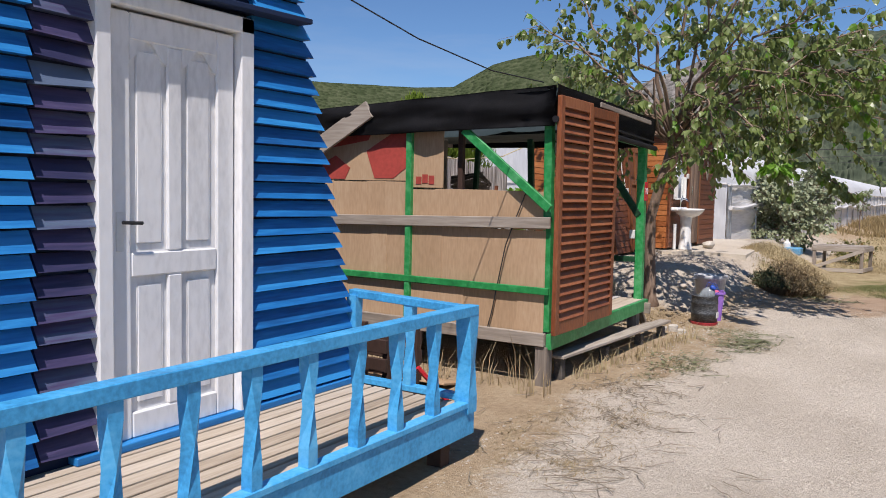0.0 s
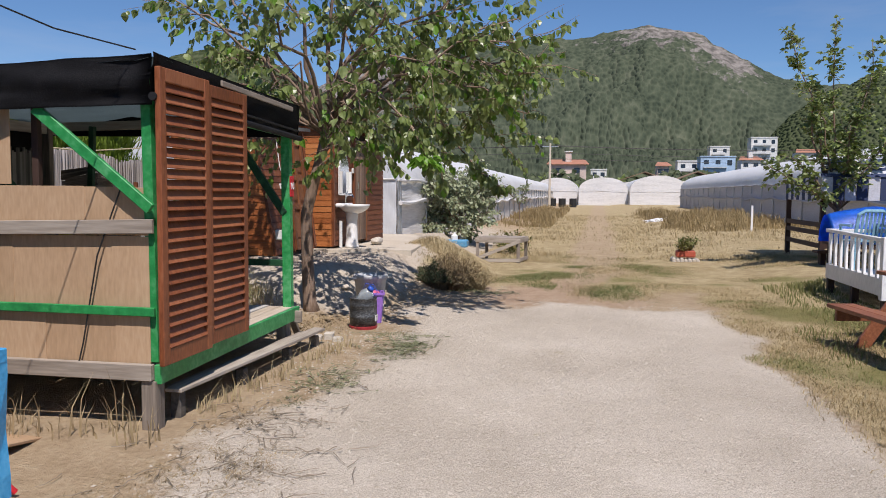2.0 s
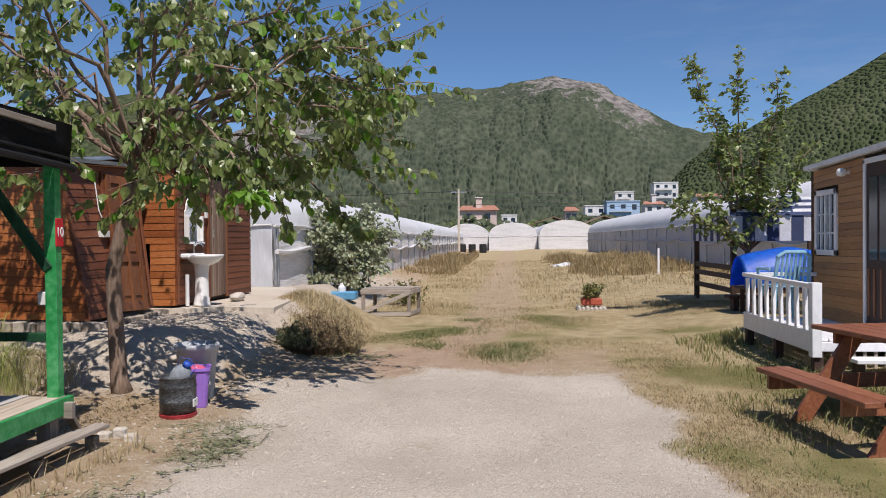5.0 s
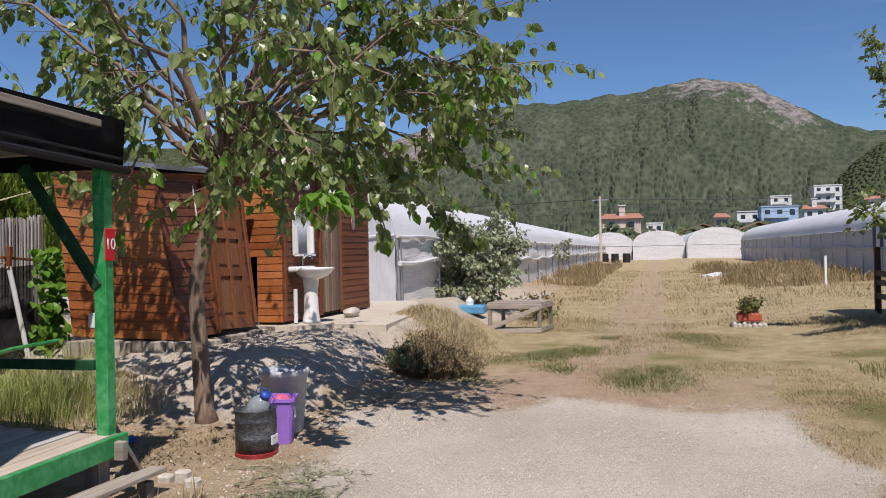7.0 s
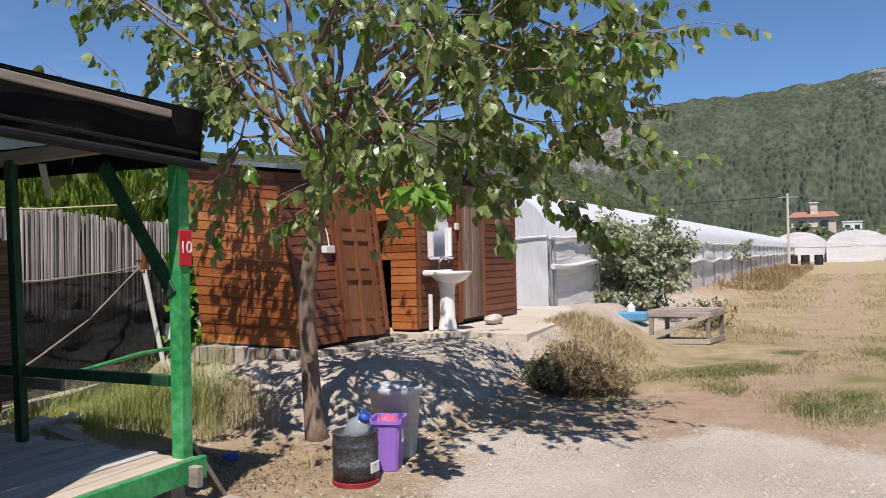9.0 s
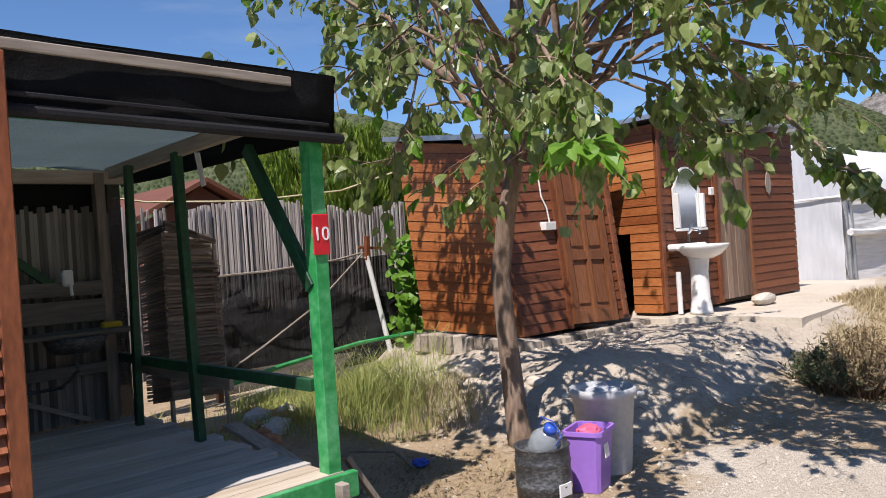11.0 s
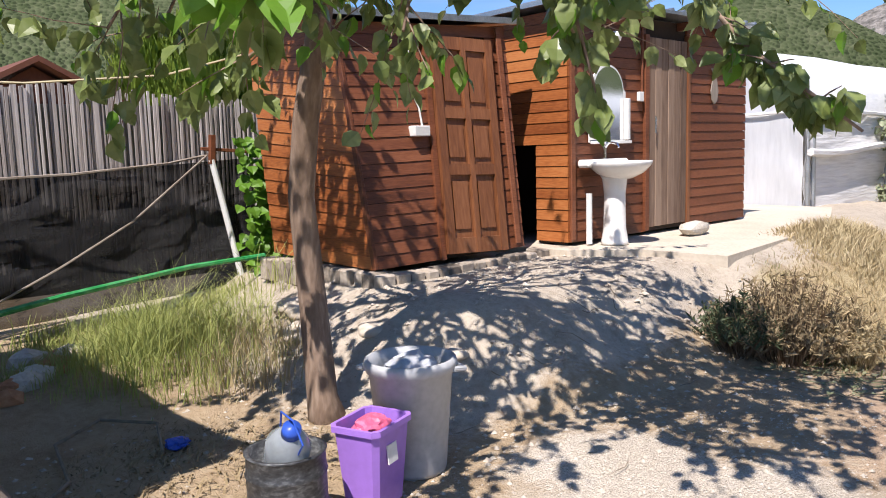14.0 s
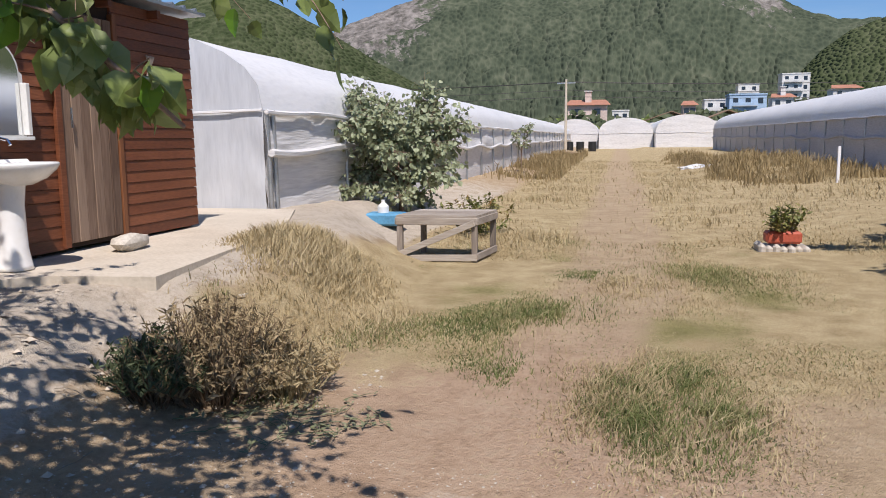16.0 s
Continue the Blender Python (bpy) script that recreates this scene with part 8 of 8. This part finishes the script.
blades("creeping_weed", [q for k, (x, y, rx, ry, n) in enumerate(((-1.75, 8.85, 0.32, 0.42, 3200), (-2.05, 7.6, 0.26, 0.35, 1200), (-2.15, 6.9, 0.15, 0.2, 400), (-1.9, 9.6, 0.45, 0.2, 900))) for q in clump_roots(x, y, rx, ry, n, 320 + k, 0.5, 0.7)], M["weed_flat"], "flat grey-green weed carpet on the gravel", "weeds", 0.03, 0.0035, 2.2, 16)
blades("straw_litter", [q for k, (x, y, rx, ry, n) in enumerate(((-2.05, 5.5, 0.45, 0.45, 1500), (-2.0, 4.35, 0.5, 0.35, 1300), (-2.35, 5.0, 0.3, 0.6, 900), (-2.3, 6.3, 0.25, 0.5, 700), (-1.7, 4.9, 0.35, 0.5, 500), (-1.75, 8.8, 0.35, 0.4, 900), (-2.0, 7.6, 0.3, 0.35, 500), (-2.1, 9.8, 0.5, 0.3, 700))) for q in clump_roots(x, y, rx, ry, n, 300 + k, 0.6, 0.7)], M["dry_bush"], "trampled dry straw and brush lying on the gravel", "straw", 0.035, 0.003, 2.6, 15)
litter("fallen_twigs", "fallen grey twigs on the gravel", -1.9, 5.2, 0.34, 0.5, 70, 1, M["twig"])
litter("fallen_twigs", "fallen grey twigs on the gravel", -1.7, 4.3, 0.35, 0.35, 50, 2, M["twig"])
litter("fallen_twigs", "fallen grey twigs on the gravel", -2.1, 6.3, 0.25, 0.4, 50, 3, M["twig"], 2)
litter("creeping_weed", "flat grey-green creeping weed on the gravel", -1.75, 8.85, 0.17, 0.24, 40, 4, M["weed_flat"], 7)
litter("creeping_weed", "flat grey-green creeping weed on the gravel", -2.05, 7.6, 0.14, 0.22, 32, 5, M["weed_flat"], 5)
litter("creeping_weed", "flat grey-green creeping weed on the gravel", -1.9, 9.5, 0.3, 0.12, 18, 6, M["weed_flat"], 4)
litter("fallen_twigs", "fallen twigs and weeds below the bank", -2.6, 12.0, 0.6, 0.7, 22, 7, M["twig"])
litter("creeping_weed", "grey-green weed at the edge of the earth", -1.45, 13.4, 0.3, 0.15, 45, 8, M["weed_flat"], 6)


def pebbles(name, label, n, seed, place, size, material):
    rnd = random.Random(seed)
    V, F = [], []
    for k in range(n):
        x, y = place(rnd)
        s = size * (0.4 + 1.6 * rnd.random() ** 3)
        z = ground_z(x, y) + s * 0.15
        b = len(V)
        a = rnd.uniform(0, 6.28)
        for j in range(4):
            q = s * rnd.uniform(0.7, 1.2)
            V.append((x + q * math.cos(a + j * 1.57), y + q * math.sin(a + j * 1.57), z + s * rnd.uniform(-0.2, 0.1)))
        V.append((x, y, z + s * 0.6))
        F += [(b, b + 1, b + 4), (b + 1, b + 2, b + 4), (b + 2, b + 3, b + 4), (b + 3, b, b + 4)]
    me = bpy.data.meshes.new(name)
    me.from_pydata(V, [], F)
    me.materials.append(material)
    return tagged(new(name, me), label, "gravel", kind="stuff")


pebbles("gravel", "loose pale gravel on the track", 9000, 1, lambda r: (r.uniform(-2.6, 1.9), r.uniform(4.0, 12.5)), 0.009, M["pebble"])
pebbles("gravel", "fine pale grit on the track", 26000, 3, lambda r: (r.uniform(-2.4, 1.9), r.uniform(3.5, 13.0)), 0.0045, M["pebble"])
pebbles("gravel", "small stones at the bank and under the tree", 2500, 2, lambda r: (r.uniform(-4.4, -1.2), r.uniform(8.8, 14.5)), 0.011, M["pebble"])
solid("white_heap", crumple((4.1, 46, 0.05), 1.1, 9.0, 0.25), M["film"], "small white heap of film in the grass", "heap")
solid("stake", one_beam((6.2, 33, 0), (6.2, 33, 1.25), 0.07, 0.07, (0, 1, 0)), M["white_paint"], "white stake before the grey wall", "stake")
for k, (x, y) in enumerate(((-4.0, 93), (-2.9, 93), (-1.7, 94))):
    solid("dark_barrel", lathe(bmesh.new(), (x, y, 0.0), ((0.001, 0), (0.4, 0.0), (0.42, 0.5), (0.4, 1.1), (0.001, 1.1)), 12), M["cable"], "dark barrel at the end of the track", "barrel", "barrels at the end")

rnd = random.Random(19)
for k, (x, y, s) in enumerate(((-4.35, 11.3, 0.15), (-4.65, 11.5, 0.18), (-3.75, 11.4, 0.10), (-5.0, 11.45, 0.14), (-3.2, 11.6, 0.08))):
    bm = bmesh.new()
    bmesh.ops.create_icosphere(bm, subdivisions=3, radius=s)
    for v in bm.verts:
        v.co *= 1 + 0.55 * noise.noise(v.co * 5.5 + Vector((k * 3.1, 0, 0))) + 0.12 * noise.noise(v.co * 14)
        v.co.z *= 0.5
    bmesh.ops.translate(bm, verts=bm.verts, vec=(x, y, ground_z(x, y) + 0.01))
    solid("earth_lump", bm, M["bank_earth"], "pale sandy lump on the broken bank", "earth", "lumps of the bank", smooth=True)
pebbles("clods", "small pale clods and stones on the bank", 700, 9, lambda r: (r.uniform(-4.9, -2.2), r.uniform(11.0, 14.0)), 0.017, M["bank_earth"])

# ---- small things in the stall ----
strip = thing("power_strip", (-5.39, 6.95, 1.48), "white power strip screwed to a board", "socket")
part("body", one_box(-5.40, -5.37, 6.75, 7.05, 1.475, 1.53, 0.005), M["white_plastic"], strip)
for k in range(3):
    part("outlet", one_box(-5.372, -5.364, 6.78 + k * 0.085, 6.845 + k * 0.085, 1.48, 1.525, 0.002), M["bin_grey"], strip)
tp = thing("wall_tap", (-5.38, 8.35, 1.5), "small white tap on the board", "tap")
part("body", one_box(-5.41, -5.34, 8.33, 8.40, 1.48, 1.60, 0.012), M["white_plastic"], tp)
part("spout", tube(bmesh.new(), [(-5.36, 8.365, 1.50), (-5.30, 8.365, 1.48), (-5.29, 8.365, 1.42)], [0.012] * 3, 6), M["white_plastic"], tp)
solid("yellow_sponge", one_box(-5.32, -5.24, 8.55, 8.68, 1.17, 1.21, 0.008), M["yellow"], "yellow sponge on the counter", "sponge")
sink = thing("sink", (-5.22, 8.3, 1.12), "small steel sink hung under the counter", "sink")
part("bowl", lathe(bmesh.new(), (-5.22, 8.35, 1.02), ((0.001, 0.0), (0.12, 0.01), (0.17, 0.08), (0.18, 0.12), (0.16, 0.12), (0.11, 0.03), (0.001, 0.02)), 18, 1.2), M["tin"], sink, smooth=True)
part("drain_hose", tube(bmesh.new(), [(-5.22, 8.35, 1.03), (-5.22, 8.35, 0.9), (-5.25, 8.25, 0.8), (-5.35, 8.1, 0.78), (-5.4, 7.9, 0.8)], [0.015] * 5, 7), M["tin"], sink)
tagbit = thing("hanging_tag", (-4.45, 8.72, 2.0), "white paper hanging from the stall's rafter", "paper")
part("sheet", prism(bmesh.new(), [(-4.0, 8.72, 2.26), (-3.93, 8.72, 2.25), (-3.88, 8.72, 2.05), (-3.93, 8.72, 2.04)], (0, 0.004, 0)), M["white_plastic"], tagbit)
solid("white_box", one_box(-3.07, -2.99, 8.86, 8.93, 1.15, 1.25, 0.006), M["white_plastic"], "small white box fixed to the post", "box")
solid("black_hose", tube(bmesh.new(), [(-3.2, 9.1, 0.10), (-3.6, 9.5, 0.10), (-4.1, 9.6, 0.12), (-4.3, 9.9, 0.13), (-4.0, 10.1, 0.13), (-3.6, 9.95, 0.11)], [0.010] * 6, 6), M["twig"], "dusty brown hose curled on the ground", "hose")
solid("plastic_scrap", crumple((-3.65, 10.05, 0.12), 0.06, 4.0, 0.5), M["tap_blue"], "crushed blue plastic bottle on the earth", "litter")
crate = thing("dark_crate", (-3.3, 5.0, 0.0), "dark slatted crate under the cabin's deck end", "crate")
for k in range(4):
    part("slat", one_box(-3.9, -3.35, 4.55, 4.58, 0.05 + 0.14 * k, 0.15 + 0.14 * k), M["dark_wood"], crate)
    part("slat", one_box(-3.9, -3.35, 5.0, 5.03, 0.05 + 0.14 * k, 0.15 + 0.14 * k), M["dark_wood"], crate)
for x in (-3.9, -3.4):
    for y in (4.58, 4.95):
        part("corner", one_box(x, x + 0.05, y, y + 0.05, 0.0, 0.6), M["dark_wood"], crate)
solid("cardboard_piece", one_beam((-4.1, 5.5, 0.06), (-3.4, 5.6, 0.04), 0.45, 0.02, (0, 0.2, 1)), M["cardboard"], "flat piece of cardboard on the ground", "cardboard")
solid("red_hose", tube(bmesh.new(), [(-3.1, 4.6, 0.4), (-3.0, 4.75, 0.2), (-2.9, 4.85, 0.03)], [0.018] * 3, 6), M["red"], "red hose end hanging beside the crate", "hose")
